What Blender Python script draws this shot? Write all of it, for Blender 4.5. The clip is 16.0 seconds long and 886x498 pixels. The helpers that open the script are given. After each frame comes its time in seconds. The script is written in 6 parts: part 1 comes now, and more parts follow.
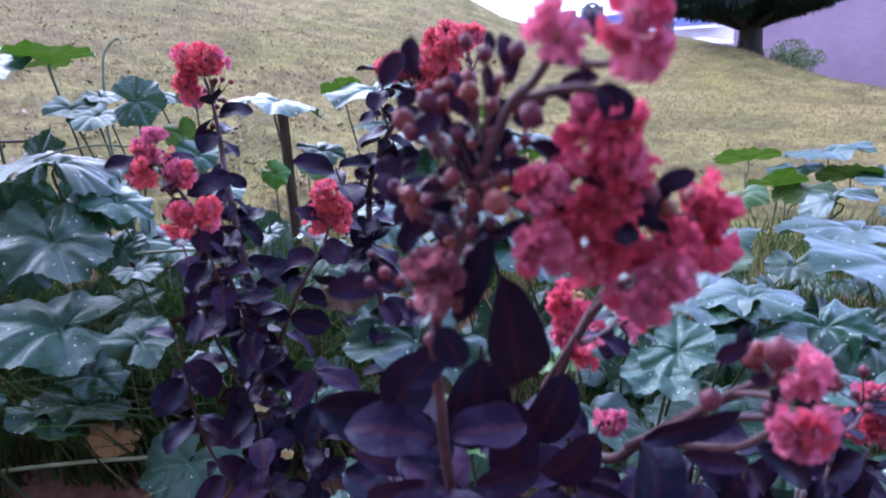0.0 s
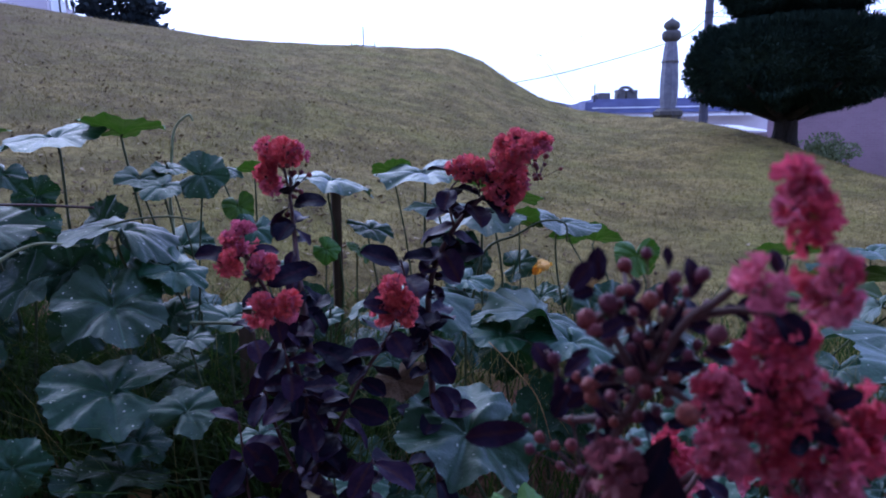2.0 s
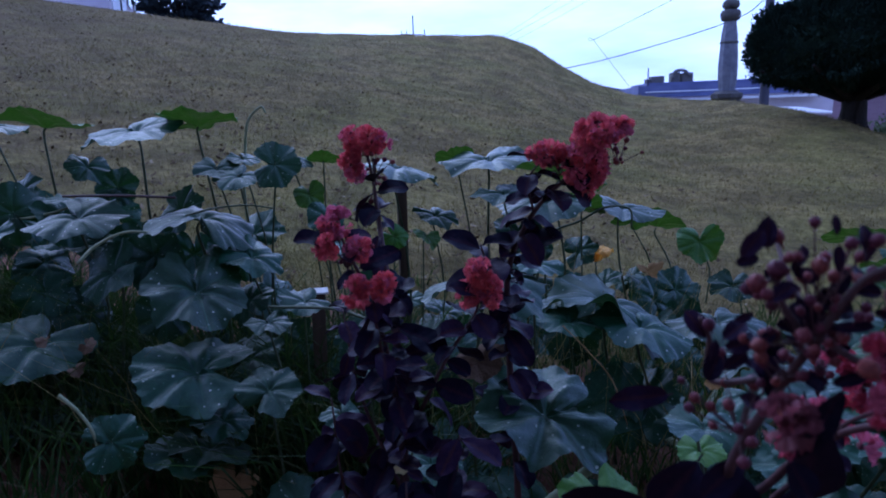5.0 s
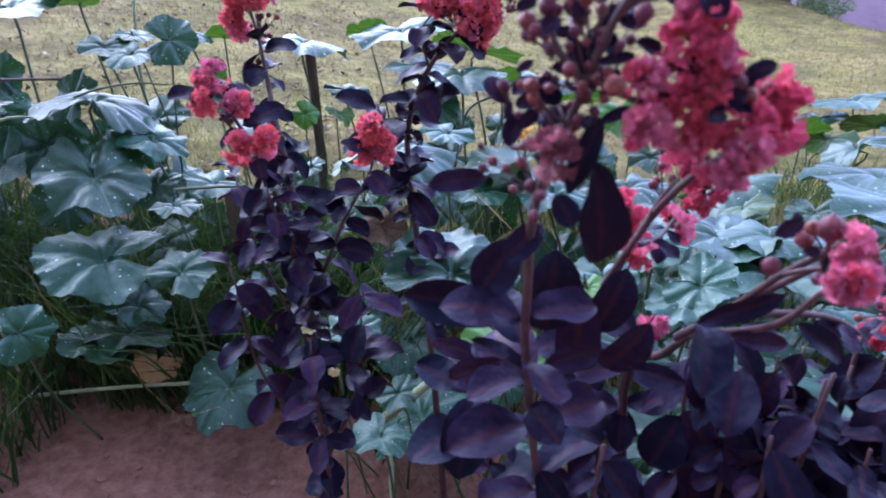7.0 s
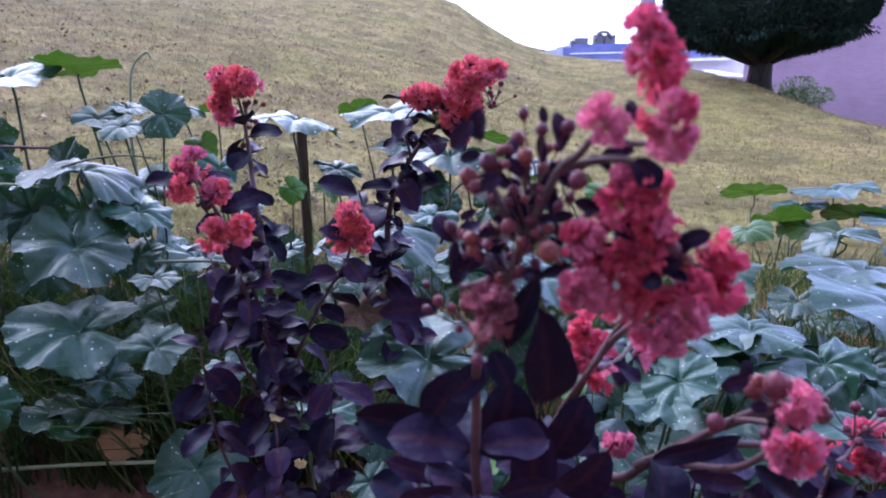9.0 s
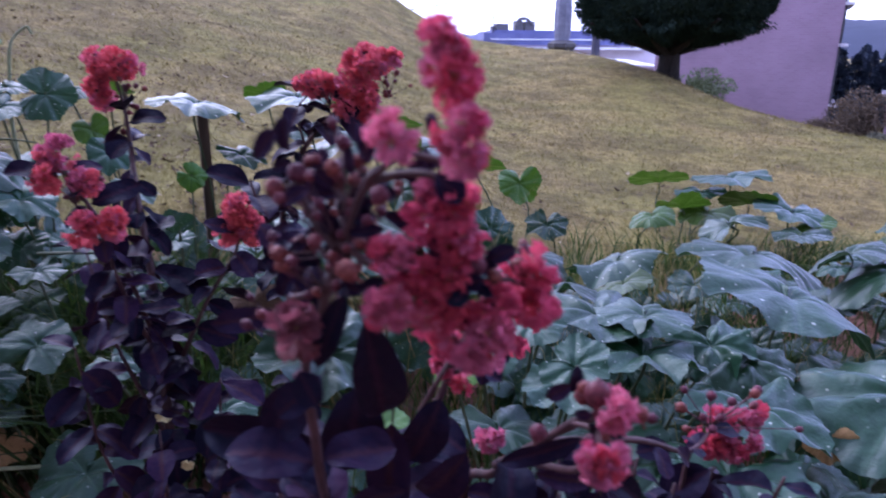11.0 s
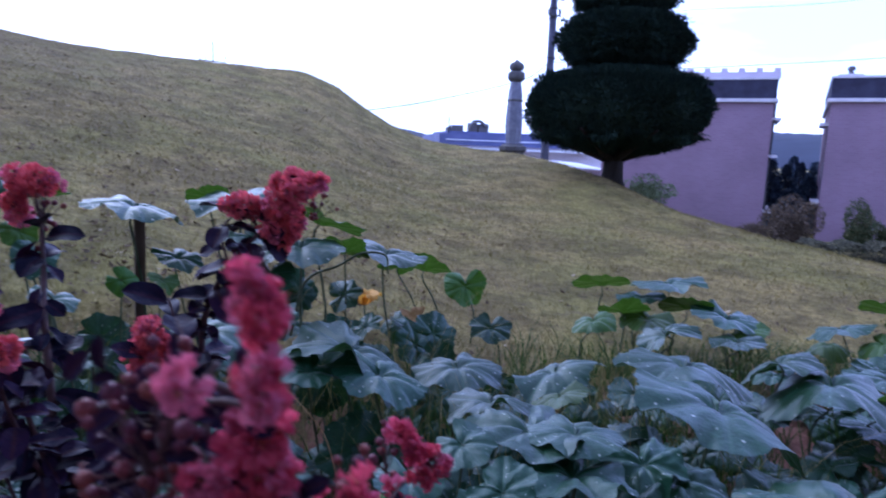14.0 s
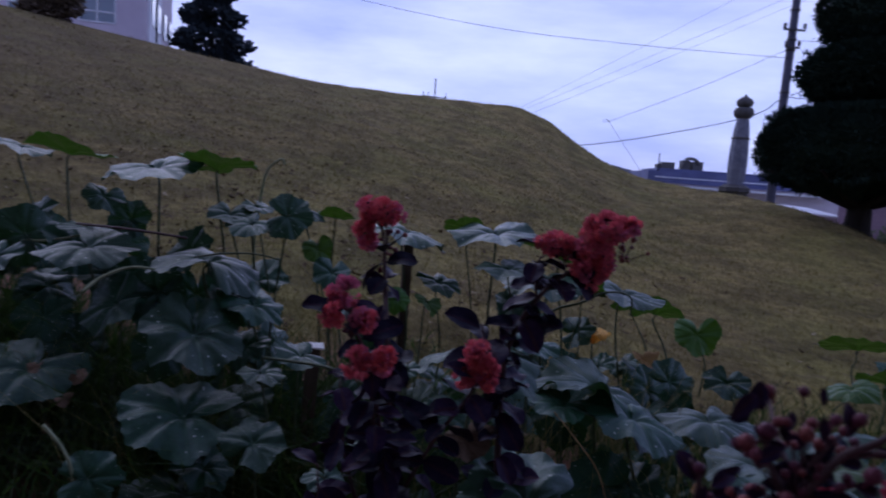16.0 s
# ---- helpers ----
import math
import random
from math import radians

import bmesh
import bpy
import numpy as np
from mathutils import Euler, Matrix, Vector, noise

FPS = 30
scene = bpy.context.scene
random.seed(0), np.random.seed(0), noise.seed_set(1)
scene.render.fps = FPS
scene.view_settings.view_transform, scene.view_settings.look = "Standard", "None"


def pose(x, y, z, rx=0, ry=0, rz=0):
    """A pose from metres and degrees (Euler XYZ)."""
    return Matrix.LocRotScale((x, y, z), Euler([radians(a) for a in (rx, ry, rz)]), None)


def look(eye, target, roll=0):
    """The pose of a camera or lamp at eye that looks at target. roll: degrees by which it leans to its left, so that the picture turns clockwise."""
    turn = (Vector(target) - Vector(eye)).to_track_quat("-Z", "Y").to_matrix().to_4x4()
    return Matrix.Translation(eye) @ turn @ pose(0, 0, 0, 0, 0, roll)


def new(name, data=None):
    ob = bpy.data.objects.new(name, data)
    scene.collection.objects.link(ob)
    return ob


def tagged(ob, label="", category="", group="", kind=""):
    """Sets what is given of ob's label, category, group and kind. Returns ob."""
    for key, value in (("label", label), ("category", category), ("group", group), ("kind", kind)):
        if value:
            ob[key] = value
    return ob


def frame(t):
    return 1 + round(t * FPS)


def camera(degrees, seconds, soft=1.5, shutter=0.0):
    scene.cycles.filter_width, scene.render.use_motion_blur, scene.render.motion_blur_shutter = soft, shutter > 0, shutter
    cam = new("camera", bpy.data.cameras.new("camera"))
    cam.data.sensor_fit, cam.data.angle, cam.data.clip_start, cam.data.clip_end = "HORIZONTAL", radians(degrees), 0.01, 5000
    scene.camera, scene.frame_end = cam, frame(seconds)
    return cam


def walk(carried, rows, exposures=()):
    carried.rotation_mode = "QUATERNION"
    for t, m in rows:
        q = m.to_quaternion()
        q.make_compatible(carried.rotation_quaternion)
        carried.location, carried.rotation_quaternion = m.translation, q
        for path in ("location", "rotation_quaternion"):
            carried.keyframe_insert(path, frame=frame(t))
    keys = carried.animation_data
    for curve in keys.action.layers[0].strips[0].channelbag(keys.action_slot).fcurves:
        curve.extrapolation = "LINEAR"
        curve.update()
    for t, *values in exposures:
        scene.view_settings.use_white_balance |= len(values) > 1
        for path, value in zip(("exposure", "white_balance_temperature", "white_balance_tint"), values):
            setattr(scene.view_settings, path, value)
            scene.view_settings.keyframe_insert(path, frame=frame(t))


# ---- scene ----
# camera and its walk
cam = camera(68.2, 16.0, soft=1.9, shutter=0.5)
cam.data.dof.use_dof, cam.data.dof.focus_distance, cam.data.dof.aperture_fstop = True, 1.4, 18.0
PATH = [
    (0, (-0.0140, 0.1890, 0.9320), (-0.0550, 2.0990, 0.3400), -3.8),
    (0.5, (-0.0163, 0.1914, 0.9450), (-0.0262, 2.1234, 0.4270), -2.9),
    (1, (-0.0235, 0.1938, 0.9520), (-0.0175, 2.1388, 0.4880), -1.6),
    (1.5, (-0.0432, 0.1767, 0.9650), (-0.1303, 2.1386, 0.5870), -0.7),
    (2, (-0.0550, 0.1755, 0.9700), (-0.1670, 2.1355, 0.5850), -1.0),
    (2.5, (-0.0610, 0.1727, 0.9724), (-0.2220, 2.1237, 0.5634), -1.85),
    (3, (-0.0740, 0.1669, 0.9778), (-0.3000, 2.1139, 0.5788), -2.5),
    (3.2, (-0.0800, 0.1650, 0.9790), (-0.3300, 2.1110, 0.5910), -2.5),
    (5.3, (-0.0925, 0.1470, 0.9640), (-0.3555, 2.0870, 0.5330), -2.2),
    (5.5, (-0.0831, 0.1429, 0.9593), (-0.3001, 2.0759, 0.4723), -2.5),
    (6, (-0.0660, 0.1460, 0.9422), (-0.2090, 2.0450, 0.3102), -2.5),
    (6.5, (-0.0560, 0.1485, 0.9320), (-0.1760, 2.0215, 0.2190), -3.4),
    (7, (-0.0450, 0.1480, 0.9247), (-0.1300, 2.0150, 0.1907), -3.5),
    (7.5, (-0.0314, 0.1490, 0.9253), (-0.0584, 2.0300, 0.2233), -2.2),
    (8, (-0.0248, 0.1550, 0.9298), (-0.0288, 2.0560, 0.2878), -2.0),
    (8.2, (-0.0238, 0.1580, 0.9325), (-0.0478, 2.0690, 0.3235), -2.2),
    (10.3, (-0.0382, 0.1610, 0.9622), (-0.0582, 2.0940, 0.4482), 0.1),
    (10.5, (-0.0272, 0.1640, 0.9590), (0.0168, 2.0910, 0.4270), 0.4),
    (11, (0.0045, 0.1680, 0.9527), (0.1895, 2.0720, 0.3687), 0.3),
    (11.5, (0.0292, 0.1820, 0.9457), (0.3192, 2.0560, 0.3107), 0.9),
    (12, (0.0508, 0.1840, 0.9447), (0.4328, 2.0400, 0.3067), 1.2),
    (12.5, (0.0635, 0.1820, 0.9487), (0.4925, 2.0520, 0.3837), 1.8),
    (13, (0.0620, 0.1810, 0.9583), (0.4790, 2.0720, 0.4604), 2.0),
    (13.5, (0.0575, 0.1700, 0.9730), (0.4445, 2.0950, 0.5960), 2.2),
    (14, (0.0408, 0.1715, 0.9886), (0.3668, 2.1205, 0.6846), 2.2),
    (14.5, (0.0000, 0.1660, 1.0012), (0.1310, 2.1440, 0.7362), 2.1),
    (15, (-0.0382, 0.1660, 0.9998), (-0.0502, 2.1500, 0.7478), 2.4),
    (15.5, (-0.0694, 0.1595, 0.9951), (-0.1823, 2.1405, 0.7421), 3.5),
    (16, (-0.0985, 0.1390, 0.9945), (-0.3685, 2.1070, 0.7565), 4.2),
]
EXPOSURES = [(0.0, 2.83, 5440, 18), (0.5, 2.74, 5480, 16), (1.0, 2.49, 5440, 17), (1.5, 2.01, 5400, 17), (2.5, 0.96, 4740, 16), (3.2, 0.96, 4700, 17), (5.3, 0.66, 4600, 14), (6.0, 2.46, 5200, 11), (7.0, 2.88, 5400, 11), (8.2, 2.84, 5520, 20), (10.3, 2.04, 5620, 19), (11.0, 2.07, 5600, 25), (11.5, 2.31, 5650, 22), (12.5, 2.51, 5720, 17), (13.5, 2.50, 5560, 18), (14.0, 1.51, 4980, 18), (14.5, 0.53, 4950, 30), (15.0, 0.10, 4900, 32), (15.5, -0.02, 5000, 31), (16.0, -0.08, 5450, 22)]
walk(cam, [(t, look(eye, target, roll)) for t, eye, target, roll in PATH], EXPOSURES)

# world: a bright overcast evening sky
world = bpy.data.worlds.new("overcast_sky")
scene.world = world
world.use_nodes = True
wn, wl = world.node_tree.nodes, world.node_tree.links
wn.clear()
w_out = wn.new("ShaderNodeOutputWorld")
w_bg = wn.new("ShaderNodeBackground")
w_sky = wn.new("ShaderNodeTexSky")
w_sky.sky_type = "NISHITA"
w_sky.sun_disc = False
w_sky.sun_elevation = radians(33)
w_sky.sun_rotation = radians(-37)
w_scale = wn.new("ShaderNodeVectorMath")
w_scale.operation = "SCALE"
w_scale.inputs["Scale"].default_value = 0.1
w_co = wn.new("ShaderNodeTexCoord")
w_map = wn.new("ShaderNodeMapping")
w_map.inputs["Scale"].default_value = (1.0, 1.0, 4.0)
w_noise = wn.new("ShaderNodeTexNoise")
w_noise.inputs["Scale"].default_value = 2.2
w_noise.inputs["Detail"].default_value = 6
w_noise.inputs["Roughness"].default_value = 0.55
w_ramp = wn.new("ShaderNodeValToRGB")
w_ramp.color_ramp.elements[0].position, w_ramp.color_ramp.elements[0].color = 0.36, (0.39, 0.455, 0.88, 1)
w_ramp.color_ramp.elements[1].position, w_ramp.color_ramp.elements[1].color = 0.64, (0.76, 0.805, 1.08, 1)
w_mix = wn.new("ShaderNodeMix")
w_mix.data_type = "RGBA"
w_mix.inputs["Factor"].default_value = 0.85
wl.new(w_sky.outputs["Color"], w_scale.inputs[0])
wl.new(w_co.outputs["Generated"], w_map.inputs["Vector"])
wl.new(w_map.outputs["Vector"], w_noise.inputs["Vector"])
wl.new(w_noise.outputs["Fac"], w_ramp.inputs["Fac"])
wl.new(w_scale.outputs["Vector"], w_mix.inputs["A"])
wl.new(w_ramp.outputs["Color"], w_mix.inputs["B"])
w_sep = wn.new("ShaderNodeSeparateXYZ")
w_high = wn.new("ShaderNodeMapRange")
w_high.inputs["From Min"].default_value, w_high.inputs["From Max"].default_value = 0.2, 0.85
w_blue = wn.new("ShaderNodeMix")
w_blue.data_type, w_blue.blend_type = "RGBA", "MULTIPLY"
w_blue.inputs["B"].default_value = (0.53, 0.50, 0.47, 1)
wl.new(w_co.outputs["Generated"], w_sep.inputs["Vector"])
wl.new(w_sep.outputs["Z"], w_high.inputs["Value"])
wl.new(w_high.outputs["Result"], w_blue.inputs["Factor"])
wl.new(w_mix.outputs["Result"], w_blue.inputs["A"])
wl.new(w_blue.outputs["Result"], w_bg.inputs["Color"])
w_bg.inputs["Strength"].default_value = 1.08
wl.new(w_bg.outputs["Background"], w_out.inputs["Surface"])

sun = new("sun", bpy.data.lights.new("sun", "SUN"))
sun.data.energy, sun.data.angle, sun.data.color = 0.85, radians(60), (1.0, 0.97, 0.95)
sun.matrix_basis = look((-6, 13, 6.5), (0, 5, 0))


# ---- materials ----
def material(name, base, rough=0.6, metal=0.0, spec=0.5):
    m = bpy.data.materials.new(name)
    m.use_nodes = True
    b = m.node_tree.nodes["Principled BSDF"]
    b.inputs["Base Color"].default_value = (*base, 1)
    b.inputs["Roughness"].default_value = rough
    b.inputs["Metallic"].default_value = metal
    b.inputs["Specular IOR Level"].default_value = spec
    return m


def node(m, kind, **values):
    n = m.node_tree.nodes.new(kind)
    for key, value in values.items():
        n.inputs[key.replace("_", " ")].default_value = value
    return n


def link(m, a, b):
    m.node_tree.links.new(a, b)


def bsdf(m):
    return m.node_tree.nodes["Principled BSDF"]


def coords(m, space="Object"):
    return m.node_tree.nodes.new("ShaderNodeTexCoord").outputs[space]


def noise_of(m, scale, detail=4.0, vector=None, rough=0.55):
    n = node(m, "ShaderNodeTexNoise", Scale=scale, Detail=detail, Roughness=rough)
    link(m, vector or coords(m), n.inputs["Vector"])
    return n.outputs["Fac"]


def ramp(m, fac, *stops):
    r = m.node_tree.nodes.new("ShaderNodeValToRGB")
    e = r.color_ramp.elements
    while len(e) < len(stops):
        e.new(0.5)
    for el, (p, c) in zip(e, stops):
        el.position, el.color = p, (*c, 1) if len(c) == 3 else c
    link(m, fac, r.inputs["Fac"])
    return r.outputs["Color"]


def blend(m, fac, a, b, how="MIX"):
    n = m.node_tree.nodes.new("ShaderNodeMix")
    n.data_type, n.blend_type = "RGBA", how
    for socket, value in (("Factor", fac), ("A", a), ("B", b)):
        if isinstance(value, (int, float)):
            n.inputs[socket].default_value = value
        elif isinstance(value, tuple):
            n.inputs[socket].default_value = (*value, 1)
        else:
            link(m, value, n.inputs[socket])
    return n.outputs["Result"]


def bump(m, height, strength=0.3, distance=0.01):
    n = node(m, "ShaderNodeBump", Strength=strength, Distance=distance)
    link(m, height, n.inputs["Height"])
    link(m, n.outputs["Normal"], bsdf(m).inputs["Normal"])


def vary(m, colour, hue=0.03, value=0.35):
    """Shifts hue and value from object to object."""
    info = m.node_tree.nodes.new("ShaderNodeObjectInfo")
    hsv = m.node_tree.nodes.new("ShaderNodeHueSaturation")
    for socket, span, middle in (("Hue", hue, 0.5), ("Value", value, 1.0)):
        r = m.node_tree.nodes.new("ShaderNodeMapRange")
        r.inputs["To Min"].default_value, r.inputs["To Max"].default_value = middle - span, middle + span
        link(m, info.outputs["Random"], r.inputs["Value"])
        link(m, r.outputs["Result"], hsv.inputs[socket])
    link(m, colour, hsv.inputs["Color"])
    return hsv.outputs["Color"]


def translucent(m, colour, amount):
    """Lets part of the light through a thin leaf or petal."""
    t = m.node_tree.nodes.new("ShaderNodeBsdfTranslucent")
    if isinstance(colour, tuple):
        t.inputs["Color"].default_value = (*colour, 1)
    else:
        link(m, colour, t.inputs["Color"])
    s = m.node_tree.nodes.new("ShaderNodeMixShader")
    s.inputs["Fac"].default_value = amount
    link(m, bsdf(m).outputs["BSDF"], s.inputs[1])
    link(m, t.outputs["BSDF"], s.inputs[2])
    link(m, s.outputs["Shader"], m.node_tree.nodes["Material Output"].inputs["Surface"])


def attribute(m, name):
    n = m.node_tree.nodes.new("ShaderNodeAttribute")
    n.attribute_name = name
    return n.outputs["Fac"]


def leaf_material(name, dark, light, vein, through_light, amount, rough, specks):
    m = material(name, dark, rough, spec=0.40)
    c = ramp(m, noise_of(m, 14, 5), (0.3, dark), (0.7, light))
    c = vary(m, c, 0.025, 0.3)
    v = ramp(m, attribute(m, "vein"), (0.45, (0, 0, 0)), (1.0, (1, 1, 1)))
    c = blend(m, v, c, vein)
    vo = node(m, "ShaderNodeTexVoronoi", Scale=7.5, Randomness=1.0)
    link(m, coords(m), vo.inputs["Vector"])
    spot = ramp(m, vo.outputs["Distance"], (0.12, (1, 1, 1)), (0.18, (0, 0, 0)))
    patch = ramp(m, noise_of(m, 9, 2), (0.48, (0, 0, 0)), (0.56, (1, 1, 1)))
    spot = blend(m, 1.0, spot, patch, "MULTIPLY")
    spot = blend(m, 1.0, spot, (specks, specks, specks), "MULTIPLY")
    c = blend(m, spot, c, (0.55, 0.62, 0.55))
    link(m, c, bsdf(m).inputs["Base Color"])
    bsdf(m).inputs["Specular Tint"].default_value = (0.68, 0.84, 1.0, 1)
    bsdf(m).inputs["Sheen Weight"].default_value = 0.25 if specks > 0.5 else 0.12
    bsdf(m).inputs["Sheen Roughness"].default_value = 0.30
    bsdf(m).inputs["Coat Weight"].default_value = 0.20 if specks > 0.5 else 0.1
    bsdf(m).inputs["Coat Roughness"].default_value = 0.38
    bsdf(m).inputs["Sheen Tint"].default_value = (0.80, 0.85, 1.0, 1)
    crinkle = blend(m, 0.35, noise_of(m, 7, 4), noise_of(m, 24, 3))
    crinkle = blend(m, 0.12, crinkle, attribute(m, "vein"))
    bump(m, crinkle, 0.16, 0.04)
    translucent(m, through_light, amount)
    return m


M_LEAF = leaf_material("pumpkin_leaf", (0.0070, 0.036, 0.0140), (0.018, 0.062, 0.025), (0.034, 0.088, 0.044), (0.05, 0.14, 0.025), 0.09, 0.40, 0.75)
M_YOUNG = leaf_material("young_pumpkin_leaf", (0.036, 0.088, 0.010), (0.066, 0.142, 0.018), (0.076, 0.150, 0.030), (0.085, 0.185, 0.014), 0.22, 0.45, 0.1)
M_LIME = leaf_material("lime_pumpkin_leaf", (0.075, 0.17, 0.020), (0.12, 0.25, 0.035), (0.14, 0.27, 0.05), (0.16, 0.34, 0.03), 0.30, 0.45, 0.05)

M_STALK = material("stalk", (0.16, 0.24, 0.10), 0.55)
link(M_STALK, ramp(M_STALK, noise_of(M_STALK, 25), (0.3, (0.030, 0.052, 0.020)), (0.7, (0.085, 0.11, 0.05))), bsdf(M_STALK).inputs["Base Color"])
M_VINE = material("old_vine", (0.3, 0.33, 0.2), 0.6)
link(M_VINE, ramp(M_VINE, noise_of(M_VINE, 30), (0.3, (0.17, 0.22, 0.11)), (0.7, (0.38, 0.42, 0.26))), bsdf(M_VINE).inputs["Base Color"])

M_PURPLE = material("purple_leaf", (0.012, 0.007, 0.014), 0.46, spec=0.09)
c = ramp(M_PURPLE, noise_of(M_PURPLE, 7, 4), (0.3, (0.0074, 0.0066, 0.0225)), (0.72, (0.0215, 0.0108, 0.0265)))
c = blend(M_PURPLE, ramp(M_PURPLE, attribute(M_PURPLE, "vein"), (0.5, (0, 0, 0)), (1.0, (1, 1, 1))), c, (0.036, 0.014, 0.024))
link(M_PURPLE, vary(M_PURPLE, c, 0.06, 0.45), bsdf(M_PURPLE).inputs["Base Color"])
bump(M_PURPLE, noise_of(M_PURPLE, 3, 2), 0.10, 0.04)
bsdf(M_PURPLE).inputs["Specular Tint"].default_value = (0.55, 0.60, 1.0, 1)
translucent(M_PURPLE, (0.05, 0.012, 0.020), 0.03)

M_TWIG = material("shrub_twig", (0.05, 0.018, 0.022), 0.6)
link(M_TWIG, ramp(M_TWIG, noise_of(M_TWIG, 90, 4), (0.3, (0.034, 0.013, 0.017)), (0.7, (0.090, 0.036, 0.039))), bsdf(M_TWIG).inputs["Base Color"])
M_BUD = material("flower_bud", (0.13, 0.025, 0.035), 0.5, spec=0.25)
link(M_BUD, vary(M_BUD, ramp(M_BUD, noise_of(M_BUD, 2.0, 3), (0.3, (0.072, 0.016, 0.026)), (0.7, (0.195, 0.045, 0.060))), 0.03, 0.4), bsdf(M_BUD).inputs["Base Color"])


def petal_material(name, dark, light, glow):
    m = material(name, dark, 0.6, spec=0.25)
    c = ramp(m, noise_of(m, 2.5, 3), (0.3, dark), (0.7, light))
    link(m, vary(m, c, 0.012, 0.22), bsdf(m).inputs["Base Color"])
    translucent(m, glow, 0.42)
    return m


M_RED = petal_material("red_petal", (0.50, 0.048, 0.100), (0.68, 0.125, 0.212), (0.72, 0.100, 0.180))
M_PINK = petal_material("pink_petal", (0.50, 0.110, 0.205), (0.68, 0.23, 0.345), (0.70, 0.17, 0.28))
M_CORAL = petal_material("coral_petal", (0.66, 0.088, 0.125), (0.79, 0.195, 0.24), (0.82, 0.165, 0.21))
M_FADED = petal_material("faded_petal", (0.16, 0.055, 0.080), (0.33, 0.13, 0.16), (0.30, 0.08, 0.11))
M_STAMEN = material("stamen", (0.5, 0.28, 0.10), 0.6)

def browner_flank(m, colour):
    """Blends turf unevenly to brown towards -x, on the flank of the mound."""
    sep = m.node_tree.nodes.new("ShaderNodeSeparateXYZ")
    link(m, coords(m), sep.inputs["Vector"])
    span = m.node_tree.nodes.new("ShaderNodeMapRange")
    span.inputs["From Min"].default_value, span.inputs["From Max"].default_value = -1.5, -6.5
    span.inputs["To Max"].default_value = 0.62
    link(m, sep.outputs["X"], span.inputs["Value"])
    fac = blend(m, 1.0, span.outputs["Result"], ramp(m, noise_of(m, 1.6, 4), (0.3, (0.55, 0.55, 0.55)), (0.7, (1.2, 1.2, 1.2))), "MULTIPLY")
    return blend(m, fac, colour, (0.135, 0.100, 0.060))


M_GROUND = material("lawn_and_soil", (0.2, 0.17, 0.08), 0.95, spec=0.15)
pos = coords(M_GROUND)
fine = noise_of(M_GROUND, 38, 6, pos, 0.7)
broad = noise_of(M_GROUND, 0.9, 4, pos)
mid = noise_of(M_GROUND, 7, 5, pos, 0.65)
lawn = ramp(M_GROUND, fine, (0.30, (0.160, 0.126, 0.047)), (0.5, (0.262, 0.206, 0.080)), (0.70, (0.385, 0.312, 0.134)))
lawn = blend(M_GROUND, ramp(M_GROUND, broad, (0.42, (0, 0, 0)), (0.62, (0.65, 0.65, 0.65))), lawn, (0.205, 0.192, 0.057))
lawn = blend(M_GROUND, ramp(M_GROUND, mid, (0.30, (0.75, 0.75, 0.75)), (0.45, (0, 0, 0))), lawn, (0.157, 0.118, 0.071))
soil = ramp(M_GROUND, fine, (0.25, (0.135, 0.064, 0.046)), (0.5, (0.25, 0.125, 0.094)), (0.8, (0.38, 0.215, 0.165)))
patch = noise_of(M_GROUND, 2.2, 5, pos, 0.6)
lawn = blend(M_GROUND, ramp(M_GROUND, patch, (0.40, (0.6, 0.6, 0.6)), (0.58, (0, 0, 0))), lawn, (0.085, 0.066, 0.030))
tuft = ramp(M_GROUND, noise_of(M_GROUND, 12, 3, pos, 0.65), (0.34, (0.66, 0.65, 0.63)), (0.58, (1.16, 1.16, 1.13)))
lawn = browner_flank(M_GROUND, blend(M_GROUND, 1.0, lawn, tuft, "MULTIPLY"))
bed = attribute(M_GROUND, "bed")
link(M_GROUND, blend(M_GROUND, bed, lawn, soil), bsdf(M_GROUND).inputs["Base Color"])
bump(M_GROUND, fine, 0.8, 0.03)

M_STRAW = material("dry_grass", (0.3, 0.24, 0.1), 0.8, spec=0.2)
isl = M_STRAW.node_tree.nodes.new("ShaderNodeNewGeometry").outputs["Random Per Island"]
straw = ramp(M_STRAW, isl, (0.0, (0.155, 0.124, 0.046)), (0.3, (0.245, 0.196, 0.074)), (0.7, (0.365, 0.292, 0.116)), (0.92, (0.50, 0.41, 0.19)), (1.0, (0.76, 0.63, 0.35)))
straw = blend(M_STRAW, ramp(M_STRAW, noise_of(M_STRAW, 2.2, 5, None, 0.6), (0.40, (0.65, 0.65, 0.65)), (0.58, (0, 0, 0))), straw, (0.118, 0.093, 0.042))
straw = blend(M_STRAW, ramp(M_STRAW, noise_of(M_STRAW, 0.9, 4), (0.42, (0, 0, 0)), (0.62, (0.6, 0.6, 0.6))), straw, (0.205, 0.199, 0.057))
tuft = ramp(M_STRAW, noise_of(M_STRAW, 12, 3, None, 0.65), (0.34, (0.66, 0.65, 0.63)), (0.58, (1.16, 1.16, 1.13)))
straw = browner_flank(M_STRAW, blend(M_STRAW, 1.0, straw, tuft, "MULTIPLY"))
link(M_STRAW, straw, bsdf(M_STRAW).inputs["Base Color"])
translucent(M_STRAW, (0.3, 0.26, 0.1), 0.2)
M_GRASS = material("green_grass", (0.06, 0.11, 0.03), 0.6, spec=0.3)
isl = M_GRASS.node_tree.nodes.new("ShaderNodeNewGeometry").outputs["Random Per Island"]
